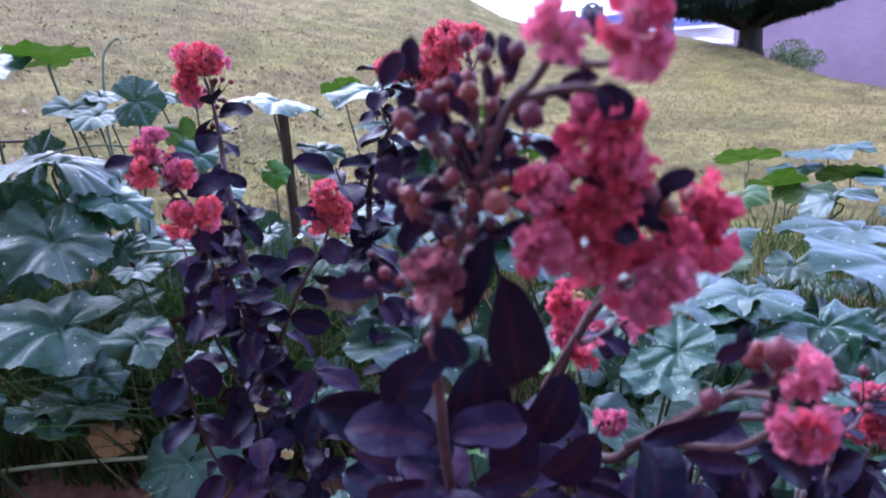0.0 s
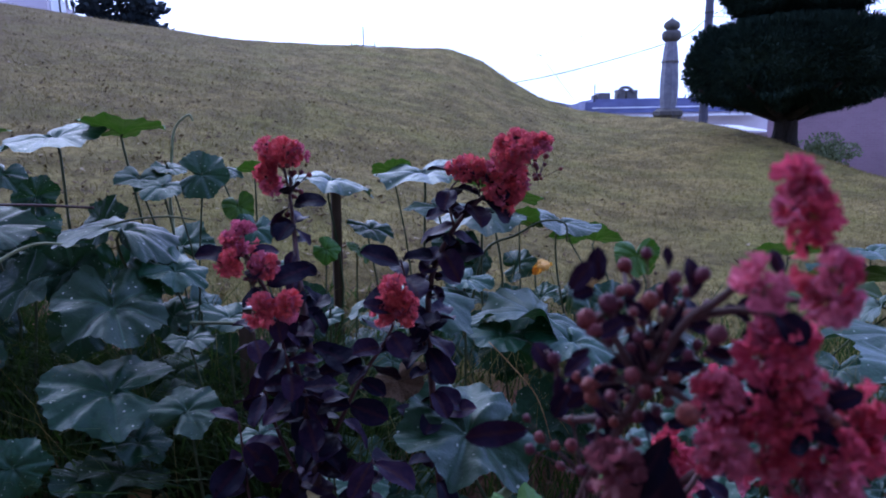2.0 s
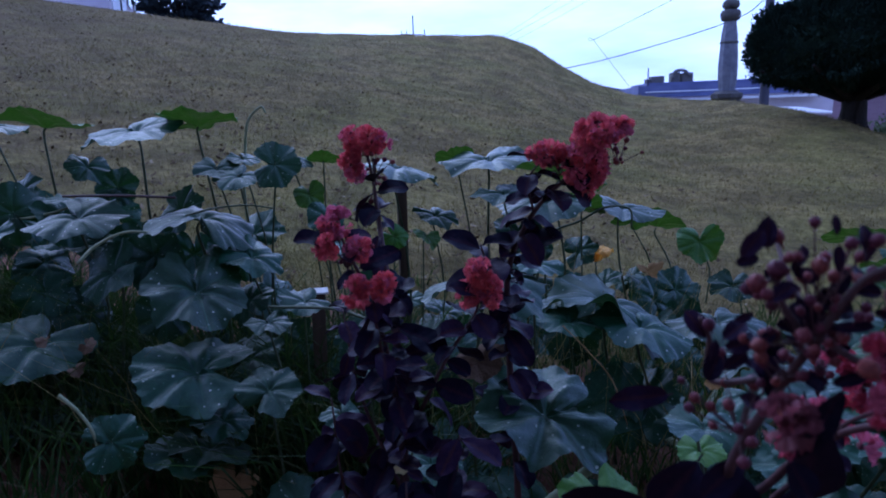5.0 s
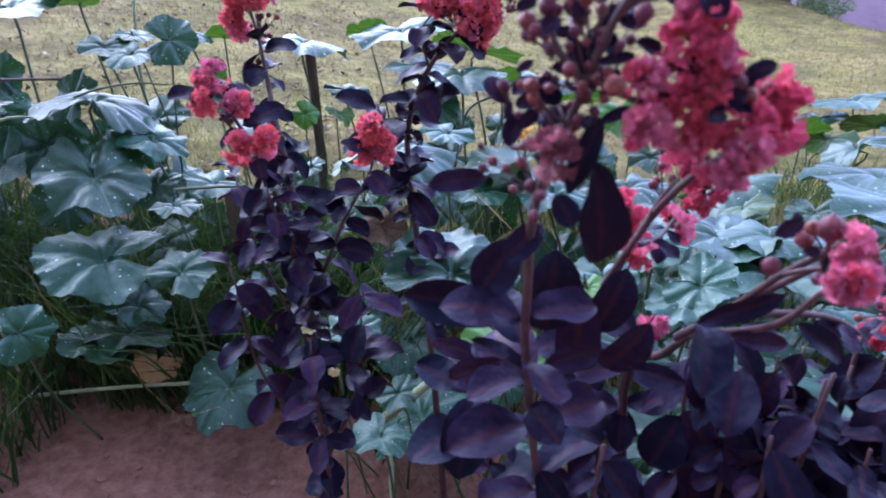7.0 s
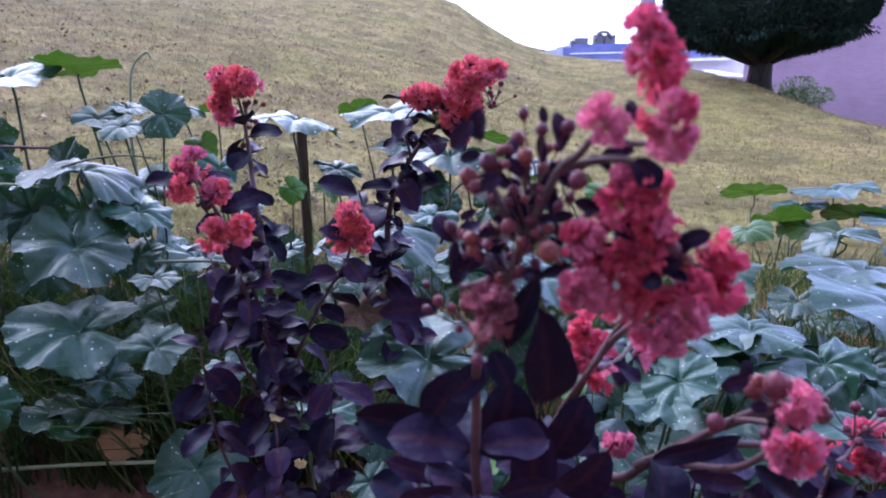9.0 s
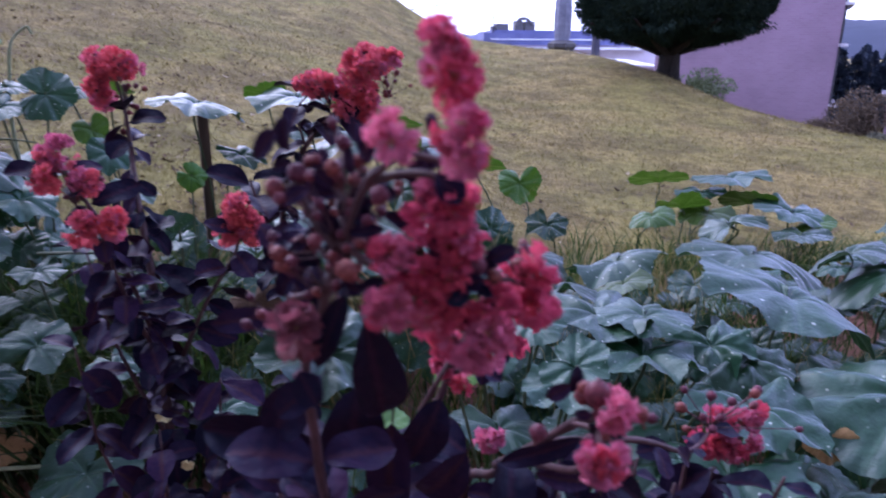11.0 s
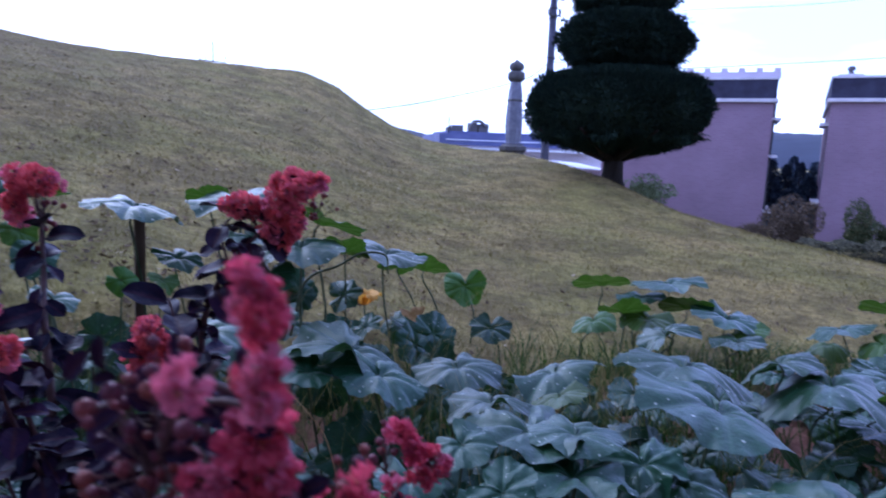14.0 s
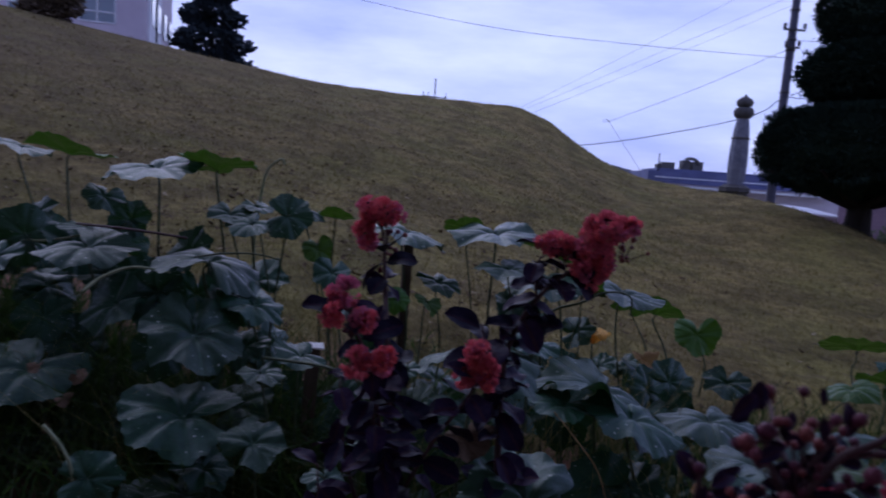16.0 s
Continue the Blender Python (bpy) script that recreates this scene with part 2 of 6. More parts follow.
link(M_GRASS, ramp(M_GRASS, isl, (0.0, (0.010, 0.022, 0.008)), (0.6, (0.026, 0.050, 0.016)), (0.93, (0.05, 0.075, 0.025)), (1.0, (0.17, 0.15, 0.08))), bsdf(M_GRASS).inputs["Base Color"])
translucent(M_GRASS, (0.1, 0.2, 0.03), 0.25)
M_LITTER = material("fallen_leaf", (0.11, 0.065, 0.035), 0.85, spec=0.2)
isl = M_LITTER.node_tree.nodes.new("ShaderNodeNewGeometry").outputs["Random Per Island"]
link(M_LITTER, ramp(M_LITTER, isl, (0.0, (0.070, 0.050, 0.030)), (0.75, (0.135, 0.090, 0.055)), (0.90, (0.22, 0.155, 0.09)), (0.96, (0.46, 0.38, 0.26))), bsdf(M_LITTER).inputs["Base Color"])
M_DRY = material("withered_leaf", (0.42, 0.25, 0.10), 0.8, spec=0.2)
link(M_DRY, ramp(M_DRY, noise_of(M_DRY, 30, 4), (0.3, (0.26, 0.14, 0.06)), (0.7, (0.55, 0.37, 0.18))), bsdf(M_DRY).inputs["Base Color"])
translucent(M_DRY, (0.4, 0.25, 0.1), 0.25)
M_HUSK = material("brown_husk", (0.18, 0.12, 0.08), 0.9, spec=0.15)
link(M_HUSK, ramp(M_HUSK, noise_of(M_HUSK, 18, 5), (0.3, (0.10, 0.066, 0.045)), (0.7, (0.24, 0.17, 0.12))), bsdf(M_HUSK).inputs["Base Color"])
M_YELLOW = material("yellow_petal", (0.75, 0.36, 0.04), 0.6, spec=0.2)
link(M_YELLOW, ramp(M_YELLOW, noise_of(M_YELLOW, 25, 4), (0.3, (0.55, 0.28, 0.05)), (0.7, (0.74, 0.48, 0.14))), bsdf(M_YELLOW).inputs["Base Color"])
translucent(M_YELLOW, (0.85, 0.45, 0.05), 0.35)
M_PALE = material("pale_yellow_leaf", (0.72, 0.58, 0.26), 0.7)
link(M_PALE, ramp(M_PALE, noise_of(M_PALE, 60, 3), (0.3, (0.60, 0.46, 0.18)), (0.7, (0.80, 0.68, 0.36))), bsdf(M_PALE).inputs["Base Color"])

M_WOOD = material("weathered_wood", (0.16, 0.10, 0.07), 0.85, spec=0.2)
mp = node(M_WOOD, "ShaderNodeMapping", Scale=(60, 60, 4))
link(M_WOOD, coords(M_WOOD), mp.inputs["Vector"])
link(M_WOOD, ramp(M_WOOD, noise_of(M_WOOD, 1.0, 5, mp.outputs["Vector"]), (0.3, (0.060, 0.043, 0.034)), (0.7, (0.160, 0.112, 0.082))), bsdf(M_WOOD).inputs["Base Color"])
M_CAP = material("white_paint", (0.75, 0.75, 0.74), 0.6)
link(M_CAP, ramp(M_CAP, noise_of(M_CAP, 60), (0.3, (0.6, 0.6, 0.6)), (0.6, (0.8, 0.8, 0.8))), bsdf(M_CAP).inputs["Base Color"])

M_NEEDLE = material("topiary_needles", (0.02, 0.04, 0.018), 0.8, spec=0.12)
isl = M_NEEDLE.node_tree.nodes.new("ShaderNodeNewGeometry").outputs["Random Per Island"]
link(M_NEEDLE, ramp(M_NEEDLE, isl, (0.0, (0.013, 0.026, 0.022)), (0.6, (0.022, 0.042, 0.034)), (1.0, (0.036, 0.062, 0.046))), bsdf(M_NEEDLE).inputs["Base Color"])
M_BARK = material("bark", (0.07, 0.05, 0.04), 0.9, spec=0.2)
mp = node(M_BARK, "ShaderNodeMapping", Scale=(14, 14, 3))
link(M_BARK, coords(M_BARK), mp.inputs["Vector"])
bk = noise_of(M_BARK, 1.5, 5, mp.outputs["Vector"])
link(M_BARK, ramp(M_BARK, bk, (0.3, (0.014, 0.012, 0.012)), (0.7, (0.040, 0.034, 0.032))), bsdf(M_BARK).inputs["Base Color"])
bump(M_BARK, bk, 0.8, 0.03)
M_FAR_LEAF = material("shrub_foliage", (0.06, 0.09, 0.03), 0.7, spec=0.2)
isl = M_FAR_LEAF.node_tree.nodes.new("ShaderNodeNewGeometry").outputs["Random Per Island"]
link(M_FAR_LEAF, ramp(M_FAR_LEAF, isl, (0.0, (0.035, 0.055, 0.025)), (0.6, (0.08, 0.105, 0.045)), (1.0, (0.14, 0.12, 0.06))), bsdf(M_FAR_LEAF).inputs["Base Color"])
M_WEED = material("pale_weeds", (0.14, 0.18, 0.10), 0.8, spec=0.2)
link(M_WEED, ramp(M_WEED, noise_of(M_WEED, 9), (0.3, (0.09, 0.12, 0.06)), (0.7, (0.18, 0.22, 0.13))), bsdf(M_WEED).inputs["Base Color"])
M_HEDGE = material("hedge_leaf", (0.04, 0.045, 0.025), 0.7, spec=0.2)
isl = M_HEDGE.node_tree.nodes.new("ShaderNodeNewGeometry").outputs["Random Per Island"]
link(M_HEDGE, ramp(M_HEDGE, isl, (0.0, (0.050, 0.052, 0.036)), (0.7, (0.100, 0.102, 0.064)), (1.0, (0.15, 0.135, 0.085))), bsdf(M_HEDGE).inputs["Base Color"])
M_RUSSET = material("russet_foliage", (0.12, 0.07, 0.04), 0.7, spec=0.2)
isl = M_RUSSET.node_tree.nodes.new("ShaderNodeNewGeometry").outputs["Random Per Island"]
link(M_RUSSET, ramp(M_RUSSET, isl, (0.0, (0.065, 0.052, 0.042)), (0.6, (0.13, 0.100, 0.075)), (1.0, (0.19, 0.145, 0.10))), bsdf(M_RUSSET).inputs["Base Color"])


def plain(name, dark, light, scale=6.0, rough=0.8, relief=0.2):
    m = material(name, dark, rough, spec=0.3)
    n = noise_of(m, scale, 6)
    link(m, ramp(m, n, (0.32, dark), (0.68, light)), bsdf(m).inputs["Base Color"])
    bump(m, noise_of(m, scale * 8, 4), relief, 0.01)
    return m


M_STONE = plain("granite", (0.16, 0.168, 0.23), (0.26, 0.27, 0.345), 9)
M_STONE_DARK = plain("weathered_granite", (0.075, 0.072, 0.078), (0.13, 0.125, 0.13), 9)
M_CONCRETE = plain("pole_concrete", (0.055, 0.055, 0.085), (0.09, 0.09, 0.13), 4)
M_STEEL = plain("painted_steel", (0.05, 0.05, 0.055), (0.09, 0.09, 0.10), 12, 0.5)
M_CABLE = plain("black_cable", (0.03, 0.03, 0.035), (0.05, 0.05, 0.055), 5, 0.6)
M_SLATE = plain("dark_slate", (0.028, 0.028, 0.052), (0.050, 0.050, 0.085), 3)
M_TRIM = plain("pale_trim", (0.55, 0.52, 0.56), (0.70, 0.68, 0.72), 3)
M_BLUE_ROOF = plain("blue_grey_roofing", (0.085, 0.095, 0.20), (0.13, 0.14, 0.28), 0.6)
M_PALE_WALL = plain("pale_render", (0.52, 0.46, 0.54), (0.62, 0.56, 0.64), 0.8)
M_WHITE_ROOF = plain("white_sheeting", (0.62, 0.64, 0.72), (0.78, 0.80, 0.86), 1.0)
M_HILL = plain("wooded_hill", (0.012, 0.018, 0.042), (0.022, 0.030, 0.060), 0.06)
M_BLUE_NEEDLE = plain("bluish_needles", (0.012, 0.020, 0.026), (0.030, 0.044, 0.056), 3.0)
# needles lightened and blued: distance haze put into the base colour
M_FAR_NEEDLE = plain("haze_tinted_needles", (0.055, 0.085, 0.125), (0.085, 0.122, 0.170), 2.0)
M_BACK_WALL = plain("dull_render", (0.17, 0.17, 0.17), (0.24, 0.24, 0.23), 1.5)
M_GLASS = material("window_glass", (0.10, 0.14, 0.20), 0.08, spec=0.8)

M_BRICK = material("pink_brick", (0.32, 0.18, 0.20), 0.9, spec=0.2)
mp = node(M_BRICK, "ShaderNodeMapping", Rotation=(radians(90), 0, 0))
link(M_BRICK, coords(M_BRICK), mp.inputs["Vector"])
bt = node(M_BRICK, "ShaderNodeTexBrick", Scale=1.0, Mortar_Size=0.012, Brick_Width=0.21, Row_Height=0.07)
bt.inputs["Color1"].default_value = (0.262, 0.172, 0.235, 1)
bt.inputs["Color2"].default_value = (0.292, 0.198, 0.262, 1)
bt.inputs["Mortar"].default_value = (0.285, 0.215, 0.270, 1)
link(M_BRICK, mp.outputs["Vector"], bt.inputs["Vector"])
stain = ramp(M_BRICK, noise_of(M_BRICK, 0.5, 5), (0.3, (0.8, 0.8, 0.8)), (0.7, (1.08, 1.08, 1.08)))
link(M_BRICK, blend(M_BRICK, 1.0, bt.outputs["Color"], stain, "MULTIPLY"), bsdf(M_BRICK).inputs["Base Color"])


# ---- helpers of the scene ----
def adopt(ob, parent):
    """Puts ob under parent and leaves it where it stands."""
    ob.parent = parent
    ob.matrix_parent_inverse = FULL[parent.name].inverted()
    FULL[ob.name] = ob.matrix_basis.copy()
    return ob


FULL = {}


def thing(name, place, label, category, group="", kind=""):
    ob = new(name)
    ob.empty_display_size = 0.05
    ob.matrix_basis = Matrix.Translation(place)
    FULL[ob.name] = ob.matrix_basis.copy()
    return tagged(ob, label, category, group, kind)


def to_mesh(name, bm, mat, smooth=True):
    me = bpy.data.meshes.new(name)
    bm.normal_update()
    bm.to_mesh(me)
    bm.free()
    me.materials.append(mat)
    if smooth:
        me.polygons.foreach_set("use_smooth", [True] * len(me.polygons))
    return me


def part(name, bm, mat, parent, label="", smooth=True):
    ob = new(name, to_mesh(name, bm, mat, smooth))
    FULL[ob.name] = Matrix.Identity(4)
    if parent is not None:
        adopt(ob, parent)
    return tagged(ob, label) if label else ob


def piece(name, mesh, matrix, parent):
    """A part on shared mesh data."""
    ob = new(name, mesh)
    ob.matrix_basis = matrix
    return adopt(ob, parent)


def raw_mesh(name, verts, faces, mat, smooth=False):
    me = bpy.data.meshes.new(name)
    me.from_pydata(verts, [], faces)
    me.materials.append(mat)
    if smooth:
        me.polygons.foreach_set("use_smooth", [True] * len(me.polygons))
    return me


def tube(bm, points, radii, sides=7):
    """A tapered tube through points."""
    pts = [Vector(p) for p in points]
    if isinstance(radii, (int, float)):
        radii = [radii] * len(pts)
    rings = []
    for i, p in enumerate(pts):
        d = (pts[min(i + 1, len(pts) - 1)] - pts[max(i - 1, 0)]).normalized()
        u = d.orthogonal().normalized() if i == 0 else (u - d * u.dot(d)).normalized()
        v = d.cross(u)
        rings.append([bm.verts.new(p + (u * math.cos(2 * math.pi * k / sides) + v * math.sin(2 * math.pi * k / sides)) * radii[i]) for k in range(sides)])
    for a, b in zip(rings, rings[1:]):
        for k in range(sides):
            bm.faces.new((a[k], a[(k + 1) % sides], b[(k + 1) % sides], b[k]))
    bm.faces.new(rings[0][::-1])
    bm.faces.new(rings[-1])


def smooth_line(points, steps=4):
    """Catmull-Rom through points."""
    p = [Vector(q) for q in points]
    p = [2 * p[0] - p[1]] + p + [2 * p[-1] - p[-2]]
    out = []
    for i in range(1, len(p) - 2):
        for s in range(steps):
            t = s / steps
            out.append(0.5 * (2 * p[i] + (p[i + 1] - p[i - 1]) * t + (2 * p[i - 1] - 5 * p[i] + 4 * p[i + 1] - p[i + 2]) * t * t + (3 * p[i] - p[i - 1] - 3 * p[i + 1] + p[i + 2]) * t ** 3))
    return out + [p[-2]]


def box(bm, x0, y0, z0, x1, y1, z1, m=None, bevel=0.0):
    r = bmesh.ops.create_cube(bm, size=1.0)
    bmesh.ops.scale(bm, vec=(x1 - x0, y1 - y0, z1 - z0), verts=r["verts"])
    bmesh.ops.translate(bm, vec=((x0 + x1) / 2, (y0 + y1) / 2, (z0 + z1) / 2), verts=r["verts"])
    vs = r["verts"]
    if bevel:
        edges = list({e for v in vs for e in v.link_edges})
        b = bmesh.ops.bevel(bm, geom=edges, offset=bevel, segments=2, affect="EDGES", profile=0.7)
        vs = list({v for f in b["faces"] for v in f.verts} | {v for v in vs if v.is_valid})
    if m is not None:
        bmesh.ops.transform(bm, matrix=m, verts=vs)


def lathe(bm, profile, sides=24, at=(0, 0, 0)):
    rings = []
    for r, z in profile:
        rings.append([bm.verts.new((at[0] + r * math.cos(2 * math.pi * k / sides), at[1] + r * math.sin(2 * math.pi * k / sides), at[2] + z)) for k in range(sides)])
    for a, b in zip(rings, rings[1:]):
        for k in range(sides):
            bm.faces.new((a[k], a[(k + 1) % sides], b[(k + 1) % sides], b[k]))
    bm.faces.new(rings[0][::-1])
    bm.faces.new(rings[-1])


# ---- ground: flat bed, then a lawn that rises to a long mound on one side and sinks on the other ----
EYE = 0.96
CREST_AZ = [-70, -42, -31, -19.5, -8, -2.6, 0.2, 2.6, 5.0, 7.9, 12.5, 16, 19.8, 23.5, 26.8, 29.6, 36, 43.9, 70]
CREST_EL = [10.0, 9.3, 8.1, 6.7, 6.2, 6.0, 4.95, 3.25, 1.85, 0.75, 0.12, -0.1, -0.8, -1.87, -3.38, -4.5, -6.1, -7.56, -9.5]
CREST_R = [13, 14, 14, 14.5, 15.5, 16, 16, 15.5, 15, 14.5, 13.5, 12.5, 11.5, 10.4, 9.4, 8.6, 7.4, 6.5, 6.0]


def ground_height(x, y):
    x, y = np.asarray(x, float) + 0.02, np.asarray(y, float) - 0.17
    r = np.hypot(x, y)
    az = np.degrees(np.arctan2(x, y))
    el = np.interp(az, CREST_AZ, CREST_EL)
    top = np.interp(az, CREST_AZ, CREST_R)
    crest = EYE + top * np.tan(np.radians(el))
    power = np.interp(az, [-20, 8], [1.2, 1.9])
    near = np.interp(az, [-45, -14, 3, 12, 24, 40], [0.50, 0.46, 0.30, 0.16, 0.10, 0.06])
    rise = np.clip((r - 0.75) / 1.75, 0, 1)
    s = np.clip((r - 2.5) / (top - 2.5), 0, 1)
    front = np.where(r < 2.5, 0.07 + (near - 0.07) * rise ** 1.25, near + (crest - near) * s ** power)
    over = np.clip((r - top) / 9.0, 0, 1)
    far = np.interp(az, [-12, 12, 30], [crest.min() * 0 + 1.2, -0.6, -1.6])
    z = np.where(r < top, front, crest + (far - crest) * over * over * (3 - 2 * over))
    behind = np.clip((np.abs(az) - 75) / 30, 0, 1)
    z = z * (1 - behind) + 0.07 * behind
    lump = 0.05 * np.sin(x * 1.1 + 0.6 * y) * np.sin(y * 0.8 - 0.3 * x) * np.clip((r - 3) / 3, 0, 1) * np.clip((30 - r) / 10, 0, 1) * np.clip(np.abs(r - top) / 3, 0, 1)
    return z + lump + 0.006 * np.sin(x * 9 + 2 * np.cos(y * 5 + x)) * np.sin(y * 7 + 2 * np.sin(x * 4)) * (r < 9)


def bed_mask(x, y):
    """1 on dug soil, 0 on lawn."""
    edge = np.interp(x, [-3, -1.5, -0.9, -0.3, 0.6, 1.6, 3.5], [2.6, 2.5, 2.3, 2.1, 2.3, 2.7, 2.9])
    wob = 0.12 * np.sin(np.asarray(x) * 7.0) + 0.08 * np.sin(np.asarray(x) * 17.0 + 1.0)
    return np.clip((edge + wob - y) / 0.35, 0, 1)


n_az, radii_g = 300, np.concatenate([np.linspace(0.15, 4, 60), np.geomspace(4.15, 30, 90), np.geomspace(32, 2500, 24)])
az_g = np.linspace(-math.pi, math.pi, n_az, endpoint=False)
rr, aa = np.meshgrid(radii_g, az_g, indexing="ij")
gx, gy = (rr * np.sin(aa)).ravel(), (rr * np.cos(aa)).ravel()
gz = ground_height(gx, gy)
g_verts = list(zip(gx.tolist(), gy.tolist(), gz.tolist())) + [(0.0, 0.0, 0.07)]
g_faces = [(i * n_az + k, i * n_az + (k + 1) % n_az, (i + 1) * n_az + (k + 1) % n_az, (i + 1) * n_az + k) for i in range(len(radii_g) - 1) for k in range(n_az)]
g_faces = [f[::-1] for f in g_faces] + [(len(g_verts) - 1, k, (k + 1) % n_az) for k in range(n_az)]
g_mesh = raw_mesh("ground", g_verts, g_faces, M_GROUND, True)
g_mesh.attributes.new("bed", "FLOAT", "POINT").data.foreach_set("value", np.append(bed_mask(gx, gy), 1.0).astype(np.float32))
tagged(new("ground", g_mesh), "sloping dry lawn with a strip of dug reddish soil", "ground", kind="structure")

# unseen wall added behind the walk: blocks the sky there, bounces some fill light
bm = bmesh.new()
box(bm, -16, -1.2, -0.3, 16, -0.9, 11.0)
tagged(part("wall_south", bm, M_BACK_WALL, None, smooth=False), "unseen tall plain grey wall added to block the sky behind the walk", "wall", kind="structure")


def ground_z(x, y):
    return float(ground_height(np.array([x]), np.array([y]))[0])


def blades(name, n, region, height, width, mat, label, keep, seed, lean=0.6):
    """Many single grass blades in one mesh."""
    g = np.random.default_rng(seed)
    x = g.uniform(region[0], region[1], n * 3)
    y = g.uniform(region[2], region[3], n * 3)
    ok = keep(x, y, g)
    x, y = x[ok][:n], y[ok][:n]
    n = len(x)
    z = ground_height(x, y) - 0.004
    h = g.uniform(*height, n)
    a = g.uniform(0, 2 * math.pi, n)
    b = g.uniform(0, 2 * math.pi, n)
    ln = g.uniform(0.1, lean, n) * h * 1.2
    w = g.uniform(*width, n)
    dx, dy = np.cos(a) * w, np.sin(a) * w
    lx, ly = np.cos(b) * ln, np.sin(b) * ln
    v = np.stack([np.stack([x - dx, y - dy, z], 1), np.stack([x + dx, y + dy, z], 1), np.stack([x + dx * 0.7 + lx * 0.4, y + dy * 0.7 + ly * 0.4, z + h * 0.65], 1),
                  np.stack([x - dx * 0.7 + lx * 0.4, y - dy * 0.7 + ly * 0.4, z + h * 0.65], 1), np.stack([x + lx, y + ly, z + h], 1)], 1).reshape(-1, 3)
    base = (np.arange(n) * 5)[:, None]
    quads = base + np.array([0, 1, 2, 3])
    tris = base + np.array([3, 2, 4])
    me = raw_mesh(name, v.tolist(), quads.tolist() + tris.tolist(), mat)
    return tagged(new(name, me), label, "grass", kind="stuff")


def on_lawn(x, y, g):
    r = np.hypot(x, y)
    return (bed_mask(x, y) < g.uniform(0.0, 0.9, len(x))) & (np.abs(np.degrees(np.arctan2(x, y))) < 50) & (g.uniform(0, 1, len(x)) < np.clip(2.6 / r, 0.12, 1.0) ** 1.2)


blades("lawn_grass", 70000, (-6, 6, 1.6, 9.5), (0.008, 0.042), (0.0010, 0.0028), M_STRAW, "short dry straw-coloured lawn grass", on_lawn, 3, 1.3)


def far_lawn(x, y, g):
    r = np.hypot(x, y)
    return (np.abs(np.degrees(np.arctan2(x, y))) < 50) & (r > 5) & (r < 16.5)


blades("lawn_grass", 90000, (-12, 10, 4, 16.5), (0.010, 0.040), (0.002, 0.005), M_STRAW, "short dry straw-coloured lawn grass", far_lawn, 6, 1.5)


def clumps(x, y, g, share):
    """Uneven tufts that thin out towards the ends of the bed."""
    ends = np.clip((x + 2.25 + 0.25 * np.sin(y * 11)) / 0.7, 0, 1) * np.clip((2.45 - x + 0.25 * np.sin(y * 9)) / 0.7, 0, 1)
    sides = np.clip((y - 0.80 - 0.12 * np.sin(x * 6)) / 0.35, 0, 1) * np.clip((np.interp(x, [-0.3, 0.8], [1.9, 2.75]) + 0.1 * np.sin(x * 8) - y) / 0.25, 0, 1)
    return (g.uniform(0, 1, len(x)) < ends * sides) & (g.uniform(0, 1, len(x)) < np.clip(share + 0.6 * np.sin(x * 5 + y * 3) * np.sin(x * 3 - y * 6), 0.08, 1))


blades("wild_grass", 9000, (-2.2, -0.25, 1.25, 1.80), (0.10, 0.34), (0.0012, 0.0042), M_GRASS, "dense dark wild grass between the pumpkin leaves", lambda x, y, g: clumps(x, y, g, 0.6), 4, 1.1)
blades("wild_grass", 3400, (-2.2, -0.86, 0.8, 1.25), (0.06, 0.32), (0.0012, 0.003), M_GRASS, "dark wild grass at the edge of the dug soil", lambda x, y, g: clumps(x, y, g, 0.5), 14, 0.9)
blades("wild_grass", 3600, (-0.25, 2.4, 1.0, 2.7), (0.05, 0.26), (0.0012, 0.003), M_GRASS, "wild green grass among the pumpkin vines", lambda x, y, g: clumps(x, y, g, 0.5), 5, 0.8)
blades("dry_weeds", 700, (-1.6, 1.0, 1.2, 2.2), (0.25, 0.5), (0.0006, 0.0012), M_STRAW, "long thin dead straws standing in the bed", lambda x, y, g: g.uniform(0, 1, len(x)) < 0.5, 17, 1.2)
blades("dry_weeds", 900, (-0.5, 1.2, 1.35, 2.9), (0.06, 0.24), (0.0008, 0.002), M_STRAW, "dry pale weed stems at the edge of the bed", lambda x, y, g: bed_mask(x, y) > 0.05, 15, 1.1)


def bed_rim(x, y, g):
    """Within a hand's breadth or two of where the bed meets the lawn."""
    b = bed_mask(x, y - 0.12 + g.normal(0, 0.12, len(x)))
    return (b > 0.02) & (b < 0.98)


blades("straw_litter", 4200, (-2.4, 3.2, 1.7, 3.3), (0.006, 0.030), (0.0010, 0.0035), M_STRAW, "flattened pale straw and dead stalks along the bed", bed_rim, 18, 4.0)
blades("low_weeds", 2600, (-0.6, 2.6, 1.7, 3.0), (0.02, 0.09), (0.0015, 0.0045), M_GRASS, "short dark weeds where the bed meets the lawn", bed_rim, 19, 1.6)

